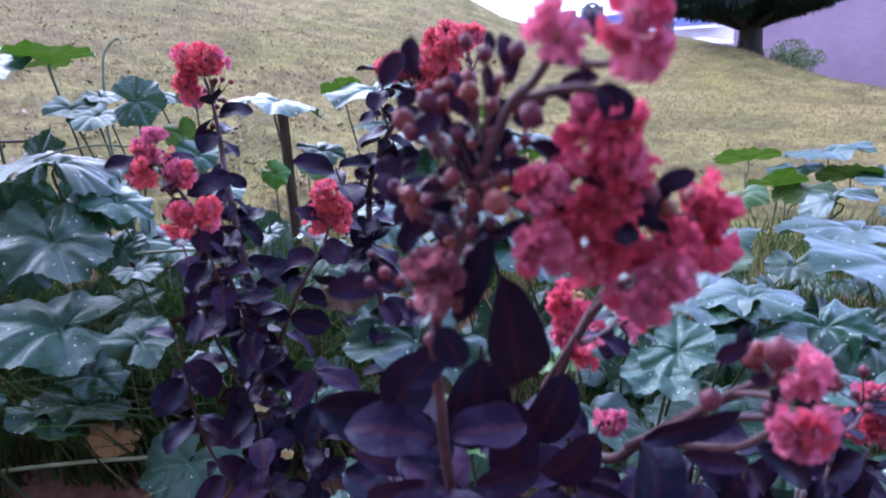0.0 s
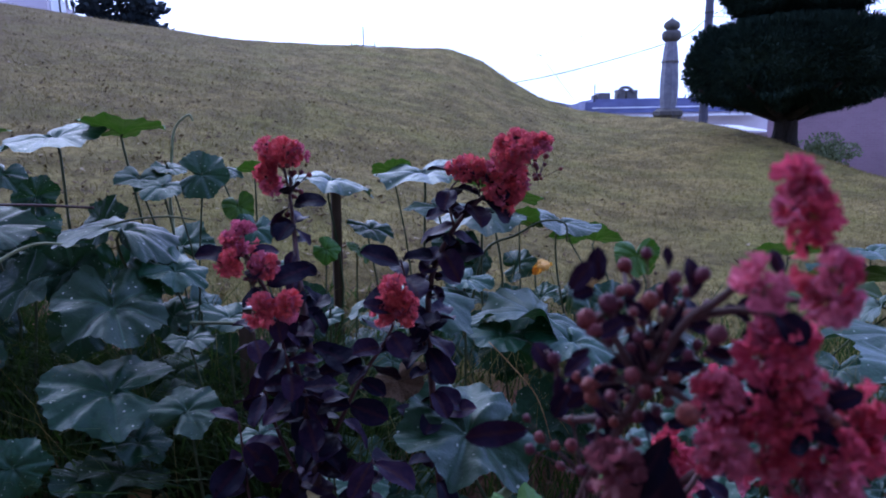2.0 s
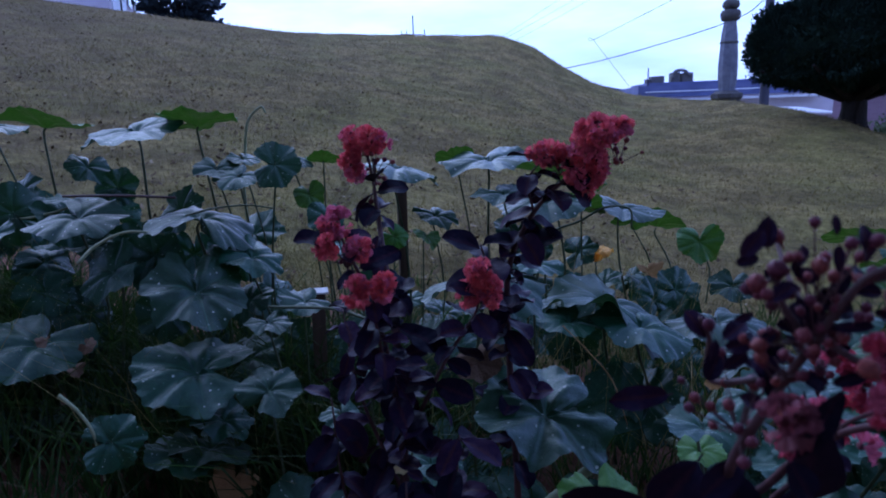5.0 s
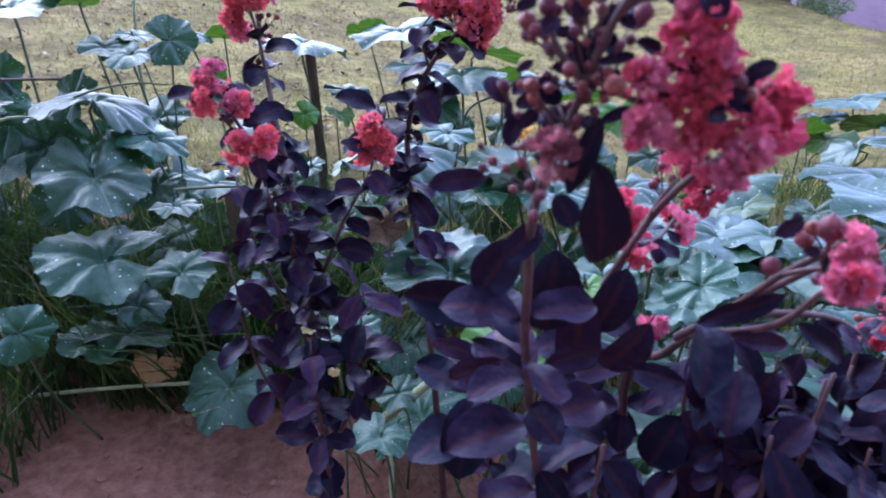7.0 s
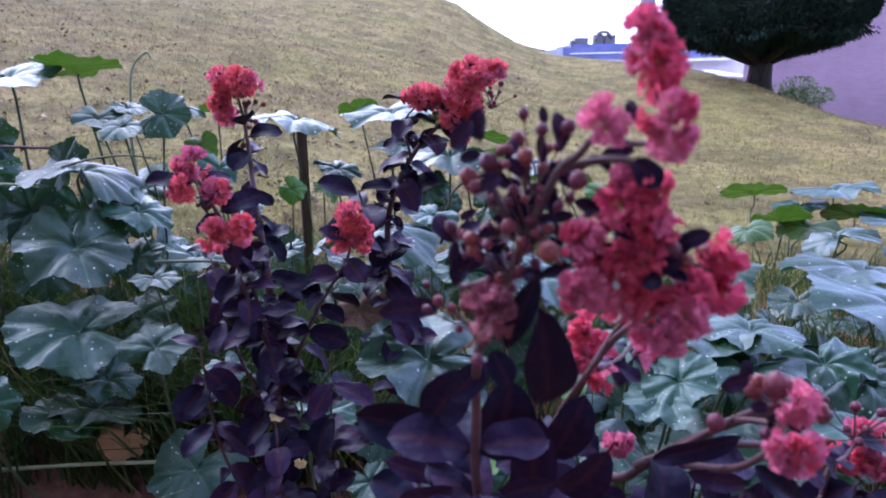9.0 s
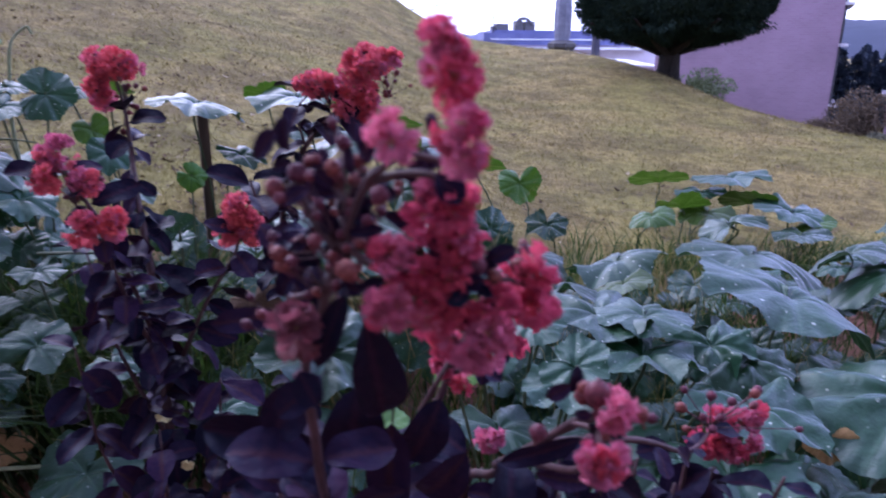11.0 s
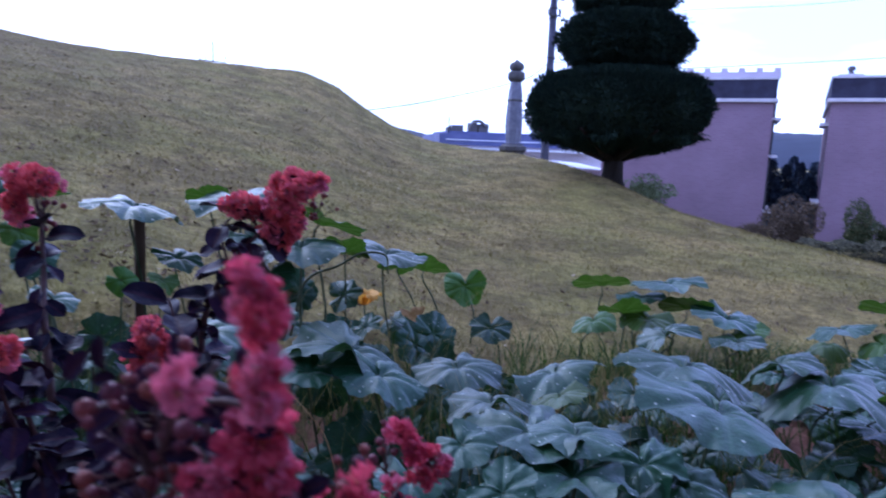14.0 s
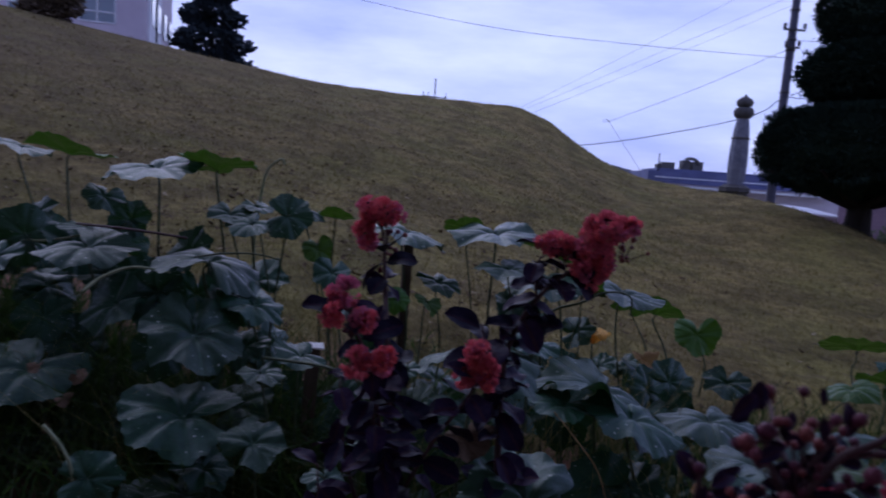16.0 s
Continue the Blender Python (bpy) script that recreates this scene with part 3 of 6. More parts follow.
# fallen leaves on the lawn
def litter(n, seed):
    g = np.random.default_rng(seed)
    verts, faces = [], []
    while len(faces) < n:
        r = g.uniform(1.9 ** 0.5, 14.0 ** 0.5) ** 2
        a = math.radians(g.uniform(-45, 45))
        x, y = r * math.sin(a), r * math.cos(a)
        if bed_mask(np.array([x]), np.array([y]))[0] > 0.6:
            continue
        share = np.interp(math.degrees(a), [-12, 4, 14], [1.0, 0.55, 0.10])
        if noise.noise(Vector((x * 2.6, y * 2.6, 3.0))) + 0.5 * noise.noise(Vector((x * 9, y * 9, 7.0))) + g.uniform(-0.45, 0.45) < 0.12 or g.uniform() > share:
            continue
        s = g.uniform(0.1, 1) ** 2.5 * 0.022 + 0.004
        m = Matrix.Translation((x, y, ground_z(x, y) + 0.012)) @ Euler((g.uniform(-0.5, 0.5), g.uniform(-0.5, 0.5), g.uniform(0, 6.3))).to_matrix().to_4x4()
        i = len(verts)
        verts += [m @ Vector(p) for p in ((-s, 0, s * 0.4), (-s * 0.3, -s * 0.5, 0), (s * 0.5, -s * 0.4, 0.1 * s), (s * 1.1, 0, s * 0.5), (s * 0.4, s * 0.5, 0), (-s * 0.4, s * 0.45, 0.1 * s))]
        faces.append(tuple(range(i, i + 6)))
    me = raw_mesh("fallen_leaves", verts, faces, M_LITTER)
    return tagged(new("fallen_leaves", me), "small withered brown leaves scattered on the lawn", "leaves", kind="stuff")


litter(7000, 8)


# soil clods
def clods(n, seed):
    g = np.random.default_rng(seed)
    bm = bmesh.new()
    for _ in range(n):
        x, y = g.uniform(-1.0, 0.5), g.uniform(0.55, 1.5)
        s = g.uniform(0.002, 0.009)
        r = bmesh.ops.create_icosphere(bm, subdivisions=1, radius=s)
        for v in r["verts"]:
            v.co *= g.uniform(0.7, 1.25)
        bmesh.ops.translate(bm, vec=(x, y, ground_z(x, y) + s * 0.3), verts=r["verts"])
    me = to_mesh("soil_clods", bm, M_CLOD, False)
    return tagged(new("soil_clods", me), "crumbly reddish clods of dug soil", "soil", kind="stuff")


M_CLOD = plain("reddish_clod", (0.16, 0.078, 0.058), (0.30, 0.165, 0.125), 20)
clods(420, 9)


# ---- topiary tree ----
def tufts(n, centre, half, seed, mat_size, flat_bottom=0.6, spread=0.08):
    """Small pointed sprigs over a clipped, cushion-shaped crown."""
    g = np.random.default_rng(seed)
    verts, faces = [], []
    cx, cy, cz = centre
    ph = g.uniform(0, 6.3, 6)
    for _ in range(n):
        a = g.uniform(0, 2 * math.pi)
        u = g.uniform(-1, 1)
        rad = (1 - abs(u) ** 2.4) ** 0.48
        wob = 1 + 0.04 * math.sin(3 * a + ph[0]) + 0.05 * math.sin(7 * a + ph[1] + 3 * u) + 0.03 * math.sin(13 * a + ph[2])
        depth = 1 - abs(g.normal(0, spread))
        if u < 0:
            wob *= 1 + 0.05 * math.sin(9 * a + ph[3])
        fill = math.sqrt(g.uniform(0, 1)) if g.uniform() < 0.35 else 1.0
        x, y = math.cos(a) * rad * wob * depth * half[0] * fill, math.sin(a) * rad * wob * depth * half[1] * fill
        top = (1 - fill ** 2.2 * 0.75) if fill < 1 else None
        uu = u if top is None else (math.copysign(1, u) * (0.55 + 0.45 * top))
        zz = uu * half[2] * (1 if uu > 0 else flat_bottom * (1 + 0.09 * math.sin(5 * a + ph[4]) + 0.07 * math.sin(11 * a + ph[5]))) * (1 - 0.5 * abs(g.normal(0, spread)))
        p = Vector((cx + x, cy + y, cz + zz))
        n_out = Vector((x / half[0] ** 2, y / half[1] ** 2, zz / half[2] ** 2)).normalized()
        d = (n_out + Vector(g.normal(0, 0.45, 3)) + Vector((0, 0, 0.25))).normalized()
        s = g.uniform(0.6, 1.3) * mat_size
        side = d.orthogonal().normalized()
        side.rotate(Matrix.Rotation(g.uniform(0, 6.3), 3, d))
        for w in (side, d.cross(side)):
            i = len(verts)
            verts += [p - w * s * 0.16, p + w * s * 0.16, p + w * s * 0.10 + d * s * 0.8, p + d * s * 1.3, p - w * s * 0.10 + d * s * 0.8]
            faces.append(tuple(range(i, i + 5)))
    return verts, faces


def crown_core(half, flat_bottom, seed):
    bm = bmesh.new()
    bmesh.ops.create_uvsphere(bm, u_segments=28, v_segments=16, radius=1.0)
    for v in bm.verts:
        k = 0.94 + 0.05 * noise.noise(v.co * 3 + Vector((seed, 0, 0)))
        z = v.co.z
        rad = (1 - min(abs(z), 0.999) ** 2.4) ** 0.48
        h = math.hypot(v.co.x, v.co.y) or 1.0
        v.co = Vector((v.co.x / h * rad * half[0] * k * 0.95, v.co.y / h * rad * half[1] * k * 0.95, z * half[2] * k * (0.95 if z > 0 else flat_bottom * 0.85)))
    return bm


TREE = Vector((4.33, 10.0, ground_z(4.33, 10.0) - 0.03))
tree = thing("topiary_tree", TREE, "dark evergreen tree clipped into tiered cushions on a bare trunk", "tree")
bm = bmesh.new()
tube(bm, smooth_line([TREE + Vector(p) for p in ((0, 0, -0.05), (0.02, 0, 0.3), (-0.03, 0, 0.9), (0.06, 0, 2.0), (0.0, 0, 3.2), (0.02, 0, 3.9))], 4), [0.24, 0.19, 0.17, 0.16, 0.155, 0.15, 0.145, 0.14, 0.135, 0.13, 0.125, 0.12, 0.115, 0.11, 0.10, 0.09, 0.08, 0.07, 0.06, 0.05, 0.04], 10)
part("trunk", bm, M_BARK, tree, "rough brown trunk")
for k in range(7):
    a = k * 0.9 + 0.3
    bm = bmesh.new()
    tube(bm, smooth_line([TREE + Vector((0.05 * math.cos(a), 0.05 * math.sin(a), 0.35)), TREE + Vector((0.6 * math.cos(a), 0.6 * math.sin(a), 0.55)), TREE + Vector((1.2 * math.cos(a), 1.2 * math.sin(a), 0.8))], 3), [0.06, 0.055, 0.05, 0.04, 0.035, 0.03, 0.02], 6)
    part("limb", bm, M_BARK, tree)
for cz, half, fb, sd, cnt in ((1.17, (1.40, 1.34, 0.58), 1.12, 11, 9000), (2.16, (0.98, 0.94, 0.40), 1.0, 12, 4500), (2.98, (0.82, 0.80, 0.50), 0.9, 13, 3500), (3.78, (0.56, 0.55, 0.42), 0.9, 14, 1500)):
    c = TREE + Vector((0.03, 0, cz))
    v, f = tufts(cnt * 5, c, half, sd, 0.056, fb, 0.070)
    core = crown_core(half, fb, sd)
    i = len(v)
    core.verts.index_update()
    v += [c + q.co for q in core.verts]
    f += [tuple(i + q.index for q in fc.verts) for fc in core.faces]
    core.free()
    ob = new("crown_tier", raw_mesh("crown_tier", v, f, M_NEEDLE))
    FULL[ob.name] = Matrix.Identity(4)
    adopt(ob, tree)


# ---- stone pillar ----
PX, PY = 3.88, 14.34
PZ = ground_z(PX, PY) - 0.05
pillar = thing("stone_pillar", (PX, PY, PZ), "tall grey granite pillar with an onion-shaped finial", "pillar")
k = (2.92 - PZ) / 1.95
b = (1.14 - PZ) / k
for name, prof, mat, sides in (
        ("base", ((0.27, 0.0), (0.27, b - 0.15), (0.31, b - 0.12), (0.31, b - 0.05), (0.24, b - 0.02), (0.22, b)), M_STONE_DARK, 8),
        ("shaft", ((0.160, b), (0.185, b + 0.2), (0.192, (b + 1.2) / 2), (0.180, 1.05), (0.165, 1.20)), M_STONE, 8),
        ("collar", ((0.185, 1.20), (0.185, 1.225), (0.165, 1.24)), M_STONE_DARK, 8),
        ("neck", ((0.165, 1.24), (0.155, 1.36), (0.118, 1.56)), M_STONE, 8),
        ("ring", ((0.12, 1.56), (0.17, 1.59), (0.19, 1.65), (0.19, 1.70), (0.16, 1.745), (0.11, 1.755)), M_STONE_DARK, 20),
        ("finial", ((0.10, 1.755), (0.15, 1.79), (0.165, 1.84), (0.14, 1.89), (0.075, 1.925), (0.03, 1.95), (0.012, 1.98)), M_STONE_DARK, 20)):
    bm = bmesh.new()
    lathe(bm, [(r, z * k) for r, z in prof], sides, (PX, PY, PZ))
    part(name, bm, mat, pillar, smooth=sides > 8)


# ---- utility pole and cables ----
UX, UY = 5.50, 17.05
UZ = ground_z(UX, UY) - 0.2
pole = thing("utility_pole", (UX, UY, UZ), "grey concrete utility pole with steel brackets", "utility pole")
bm = bmesh.new()
lathe(bm, [(0.115, 0), (0.11, 1.0), (0.075, 9.5)], 14, (UX, UY, UZ))
part("post", bm, M_CONCRETE, pole)
for dz, ln in ((4.85, 0.26), (4.45, 0.18), (6.6, 0.9), (7.6, 0.9)):
    bm = bmesh.new()
    box(bm, -ln, -0.022, -0.022, ln, 0.022, 0.022, pose(UX, UY - 0.11, dz, 0, 0, 10), 0.008)
    part("bracket", bm, M_STEEL, pole)
for dz in (4.62, 4.38, 3.4, 5.3):
    bm = bmesh.new()
    lathe(bm, [(0.112, 0), (0.112, 0.05)], 14, (UX, UY, dz))
    part("band", bm, M_STEEL, pole)
for dx, dz in ((-0.22, 4.88), (0.22, 4.88), (0.14, 4.48), (-0.14, 4.48)):
    bm = bmesh.new()
    lathe(bm, [(0.03, 0), (0.045, 0.03), (0.03, 0.06), (0.045, 0.09), (0.02, 0.12)], 8, (UX + dx, UY - 0.11, dz))
    part("insulator", bm, M_STONE_DARK, pole)


def cable(points, radius=0.006):
    bm = bmesh.new()
    tube(bm, smooth_line(points, 6), radius, 5)
    ob = part("overhead_cable", bm, M_CABLE, None)
    return tagged(ob, "thin black overhead cable strung from the pole", "cable", "overhead cables")


cable([(-9.0, 17.0, 6.2), (-5.6, 17.0, 5.29), (-1.6, 17.0, 4.63), (2.0, 17.0, 4.36), (UX, UY - 0.1, 4.2)])
cable([(UX, UY - 0.1, 4.44), (3.4, 16.9, 3.36), (1.53, 16.8, 2.5), (1.5, 16.9, 2.46), (2.57, 18.5, 1.4)], 0.0055)
cable([(-2.0, 16.9, 1.55), (1.0, 17.0, 1.89), (3.16, 17.0, 2.35), (4.83, 17.0, 2.84), (UX - 0.1, UY - 0.1, 3.25)], 0.011)
cable([(UX, UY - 0.15, 4.6), (7.4, 17.0, 4.62), (9.37, 17.0, 4.87), (13.8, 17.0, 5.4), (20.0, 17.0, 6.6)])
cable([(UX, UY - 0.15, 3.3), (7.4, 17.0, 3.22), (9.03, 17.0, 3.33), (15.26, 17.0, 3.98), (20.0, 17.0, 4.7)], 0.009)
cable([(-6.0, 40.0, 3.0), (-1.7, 40.0, 4.94), (9.06, 40.0, 11.2), (14.0, 40.0, 14.4)], 0.008)
cable([(-6.0, 41.0, 3.1), (-1.0, 41.0, 5.2), (11.9, 41.0, 11.6), (16.0, 41.0, 13.8)], 0.008)
cable([(-6.0, 42.0, 3.0), (0.0, 42.0, 5.35), (12.8, 42.0, 11.6), (17.0, 42.0, 13.7)], 0.008)

# small mast on the crest of the mound
MX, MY = -3.5, 20.5
mast = thing("signal_mast", (MX, MY, 2.2), "thin grey mast with a short crossbar behind the mound", "mast")
bm = bmesh.new()
tube(bm, [(MX, MY, 1.2), (MX, MY, 3.78)], 0.022, 6)
part("post", bm, M_STEEL, mast)
bm = bmesh.new()
tube(bm, [(MX - 0.38, MY, 3.25), (MX + 0.38, MY, 3.2)], 0.016, 6)
part("crossbar", bm, M_STEEL, mast)
for dx in (-0.36, -0.2, 0.34):
    bm = bmesh.new()
    tube(bm, [(MX + dx, MY, 3.2), (MX + dx, MY, 3.36)], 0.014, 6)
    part("prong", bm, M_STEEL, mast)


# ---- buildings ----
def brick_house(corner, turn, width, depth, height, wall_label, notch):
    """A windowless brick gable end with a slate band, pale cornice and parapet. corner: where its open edge stands."""
    m = pose(corner[0], corner[1], corner[2], 0, 0, turn)
    h = thing("brick_building", corner, wall_label, "building", "brick buildings")
    side = -1 if notch == "end" else 1
    x0, x1 = sorted((0, side * width))

    def add(name, mat, *dims, bevel=0.0, label="", parent=None):
        b = bmesh.new()
        box(b, *dims, m, bevel)
        return part(name, b, mat, parent or h, label, smooth=False)

    b = bmesh.new()
    box(b, x0, 0, 0, x1, depth, height)
    ob = new("wall", to_mesh("wall", b, M_BRICK, False))
    ob.matrix_basis = m
    adopt(ob, h)
    add("cornice", M_TRIM, x0 - 0.12, -0.14, height + 0.002, x1 + 0.12, depth + 0.14, height + 0.12, bevel=0.02, label="pale projecting cornice")
    add("slate_band", M_SLATE, x0 - 0.05, -0.05, height + 0.122, x1 + 0.05, depth, height + 0.75, label="dark slate roof band")
    add("coping", M_TRIM, x0 - 0.08, -0.08, height + 0.752, x1 + 0.08, depth, height + 0.82, label="pale coping")
    return h, add, x0, x1


_, add1, hx0, hx1 = brick_house((14.55, 20.6, -2.0), -33.0, 5.6, 9.0, 4.93, "pink brick building with a crenellated parapet", "end")
add1("parapet", M_PALE_WALL, hx0 + 0.5, 0.1, 5.754, hx1 + 0.12, 8.0, 5.95, label="pale lavender parapet")
for k in range(9):
    add1("merlon", M_PALE_WALL, hx1 + 0.1 - 0.55 * k - 0.2, 0.1, 5.952, hx1 + 0.1 - 0.55 * k, 0.4, 6.08)
add1("downpipe", M_STEEL, 0.003, 0.35, 0.0, 0.09, 0.45, 4.9, label="dark downpipe")
add1("side_strip", M_SLATE, 0.003, 0.6, 0.0, 0.05, 3.0, 4.6, label="dark window strip")
for z in (1.2, 3.1, 4.35):
    add1("ledge", M_TRIM, 0.006, 0.2, z, 0.28, 3.2, z + 0.09)
h2, add2, _, _ = brick_house((15.8, 19.5, -2.0), -38.0, 7.0, 9.0, 4.93, "pink brick building with a small chimney", "start")
add2("chimney", M_BRICK, 0.15, 0.1, 5.2, 0.75, 0.7, 5.75, label="short brick chimney")
add2("chimney_cap", M_TRIM, 0.10, 0.05, 5.752, 0.80, 0.75, 5.82)
bm = bmesh.new()
lathe(bm, [(0.09, 5.82), (0.09, 5.9), (0.05, 5.92), (0.11, 5.98), (0.12, 6.03), (0.06, 6.1)], 12)
bmesh.ops.transform(bm, matrix=pose(15.8, 19.5, -2.0, 0, 0, -38) @ pose(0.45, 0.4, 0), verts=bm.verts)
part("chimney_pot", bm, M_STONE_DARK, h2)
bm = bmesh.new()
lathe(bm, [(0.62, 5.7), (0.66, 6.0), (0.55, 6.25), (0.3, 6.38), (0.05, 6.42)], 20)
bmesh.ops.transform(bm, matrix=pose(15.8, 19.5, -2.0, 0, 0, -38) @ pose(2.2, 1.0, 0), verts=bm.verts)
part("roof_tank", bm, M_STONE_DARK, h2, "rounded grey roof tank")
for z in (1.6, 4.2):
    add2("ledge", M_TRIM, -0.25, 0.3, z, -0.006, 2.5, z + 0.09)

# long low building beyond the lawn
low = thing("low_building", (18.0, 60.0, -1.6), "long low blue-grey building with machines on its flat roof", "building")


def low_box(name, mat, *dims, label=""):
    b = bmesh.new()
    box(b, *dims)
    return part(name, b, mat, low, label, smooth=False)


low_box("wall", M_PALE_WALL, 9.6, 60.0, -1.6, 30.0, 72.0, 1.35, label="pale rendered wall")
low_box("roof_band", M_BLUE_ROOF, 9.3, 59.7, 1.352, 30.3, 72.3, 2.35, label="blue-grey fascia band")
low_box("canopy_edge", M_WHITE_ROOF, 12.0, 58.6, 1.0, 24.0, 59.69, 1.16, label="white canopy edge")
low_box("fascia_line", M_WHITE_ROOF, 9.9, 59.55, 1.78, 20.0, 59.69, 1.86)
low_box("upper_roof", M_BLUE_ROOF, 10.2, 61.0, 2.352, 22.0, 70.0, 2.62)
for bx, bw, bh in ((10.6, 1.1, 0.55), (12.3, 0.7, 0.8), (13.2, 0.9, 0.75), (10.2, 0.3, 0.35)):
    low_box("rooftop_unit", M_STONE_DARK, bx, 61.0, 2.622, bx + bw, 62.2, 2.622 + bh, label="grey rooftop machine")
bm = bmesh.new()
tube(bm, smooth_line([(12.4, 60.9, 2.9), (12.6, 60.9, 3.5), (13.3, 60.9, 3.55), (13.8, 60.9, 3.1)], 5), 0.14, 8)
part("duct", bm, M_STONE_DARK, low, "bent grey duct")
bm = bmesh.new()
tube(bm, [(10.3, 60.9, 2.3), (10.3, 60.9, 3.9)], 0.05, 6)
part("vent_pipe", bm, M_STEEL, low)

# white-roofed shed beside the pole
shed = thing("white_shed", (10.0, 30.0, -1.6), "low shed with a white sheet roof", "shed")
bm = bmesh.new()
box(bm, 8.2, 30.0, -1.6, 12.6, 34.0, 0.25)
part("wall", bm, M_PALE_WALL, shed, smooth=False)
bm = bmesh.new()
box(bm, -2.5, 0, 0, 2.5, 4.6, 0.08, pose(10.4, 29.7, 0.30, 3, 3, 0))
part("roof", bm, M_WHITE_ROOF, shed, "white sheet roof", smooth=False)

# pale block above the mound
block = thing("apartment_block", (-20.0, 30.0, 1.0), "tall pale rendered block with blue-glazed windows", "building")
BM = pose(-18.0, 28.0, 0.6, 0, 0, 24)


def block_box(name, mat, *dims, parent=None, label=""):
    b = bmesh.new()
    box(b, *dims, BM)
    return part(name, b, mat, parent or block, label, smooth=False)


block_box("wall", M_PALE_WALL, -9.0, 0.0, 0.0, 0.0, 9.0, 13.0, label="pale lavender rendered wall")
block_box("corner_strip", M_WHITE_ROOF, 0.003, 0.5, 0.0, 0.06, 4.5, 13.0)
for z in (2.6, 5.7, 8.8):
    for x in (-2.7, -5.4, -8.0):
        w = block_box("window", M_GLASS, x, -0.02, z, x + 1.5, 0.05, z + 1.5, label="blue-tinted window")
        for d in ((x, -0.05, z, x + 0.06, -0.022, z + 1.5), (x + 1.44, -0.05, z, x + 1.5, -0.022, z + 1.5), (x + 0.72, -0.05, z, x + 0.78, -0.022, z + 1.5), (x + 0.061, -0.045, z, x + 1.439, -0.023, z + 0.07), (x + 0.061, -0.045, z + 1.43, x + 1.439, -0.023, z + 1.5), (x + 0.061, -0.046, z + 0.45, x + 1.439, -0.023, z + 0.51)):
            block_box("window_bar", M_WHITE_ROOF, *d, parent=w)
for y in (1.2, 3.0, 5.2, 7.2):
    for z in (3.0, 6.1, 9.2):
        block_box("window", M_GLASS, 0.061, y, z, 0.09, y + 1.0, z + 1.3)
block_box("gutter_pipe", M_STEEL, 0.061, 2.5, 0.0, 0.14, 2.6, 13.0)


# ---- far trees and shrubs ----
def bushy(name, base, half, n, size, mat, seed, label, category, trunk=0.0):
    """A rounded or conical mass of leaf clumps on stems."""
    b = Vector(base)
    ob = thing(name, b, label, category)
    g = np.random.default_rng(seed)
    verts, faces = [], []
    conical = name == "conifer"
    lobes = [(Vector((g.uniform(-0.55, 0.55) * half[0], g.uniform(-0.5, 0.5) * half[1], g.uniform(0.3, 1.5) * half[2])), g.uniform(0.45, 0.7)) for _ in range(9)]
    for _ in range(n):
        if conical:
            u = g.uniform(0.0, 1.0) ** 1.2
            layer = 0.75 + 0.25 * math.sin(u * 42)
            rad = (1 - u) ** 0.8 * layer * (0.55 + 0.45 * math.sqrt(g.uniform()))
            a = g.uniform(0, 6.28)
            rad *= 1 + 0.18 * math.sin(5 * a + u * 9)
            p = Vector((math.cos(a) * rad * half[0], math.sin(a) * rad * half[1], trunk + u * 2 * half[2]))
            d = Vector((math.cos(a), math.sin(a), g.uniform(-0.2, 0.7)))
        else:
            c, k = lobes[int(g.integers(len(lobes)))]
            d = Vector(g.normal(0, 1, 3)).normalized()
            p = c + Vector((d.x * half[0], d.y * half[1], d.z * half[2])) * k * (0.75 + 0.25 * g.uniform())
            p.z = max(p.z, 0.02) + trunk
        d = (d + Vector(g.normal(0, 0.5, 3))).normalized()
        s = size * g.uniform(0.6, 1.4)
        w = d.orthogonal().normalized()
        w.rotate(Matrix.Rotation(g.uniform(0, 6.3), 3, d))
        i = len(verts)
        p = p + b
        verts += [p, p + w * s * 0.4 + d * s * 0.5, p + d * s * 1.2, p - w * s * 0.4 + d * s * 0.5]
        faces.append((i, i + 1, i + 2, i + 3))
    cr = new("crown", raw_mesh("crown", verts, faces, mat))
    FULL[cr.name] = Matrix.Identity(4)
    adopt(cr, ob)
    t = bmesh.new()
    top = trunk + half[2] * (1.7 if conical else 0.8)
    tube(t, [b + Vector((0, 0, -0.2)), b + Vector((0.02, 0, top * 0.5)), b + Vector((0, 0, top))], [0.05 * half[0] + 0.03, 0.03 * half[0] + 0.02, 0.01], 7)
    part("trunk", t, M_BARK, ob)
    return ob


bushy("conifer", (-13.8, 26.0, 2.0), (2.5, 2.3, 3.3), 11000, 0.22, M_BLUE_NEEDLE, 21, "dark green conifer behind the crest of the lawn", "tree", 0.3)
bushy("bush", (-9.2, 11.4, ground_z(-9.2, 11.4) - 0.05), (0.62, 0.5, 0.38), 5200, 0.06, M_RUSSET, 22, "russet bush on top of the mound", "bush")
bushy("bush", (12.9, 17.0, -1.75), (0.75, 0.7, 0.9), 13000, 0.042, M_RUSSET, 23, "russet shrub between the brick buildings", "bush")
bushy("bush", (11.7, 17.0, -1.75), (0.6, 0.5, 0.5), 6000, 0.04, M_RUSSET, 24, "russet shrub beside the brick wall", "bush")
bushy("bush", (15.5, 17.3, -1.8), (0.55, 0.5, 0.85), 8000, 0.048, M_FAR_LEAF, 25, "green shrub against the brick wall", "bush")
bushy("bush", (16.3, 17.3, -1.8), (0.45, 0.5, 0.6), 6000, 0.048, M_FAR_LEAF, 26, "low green shrub against the brick wall", "bush")
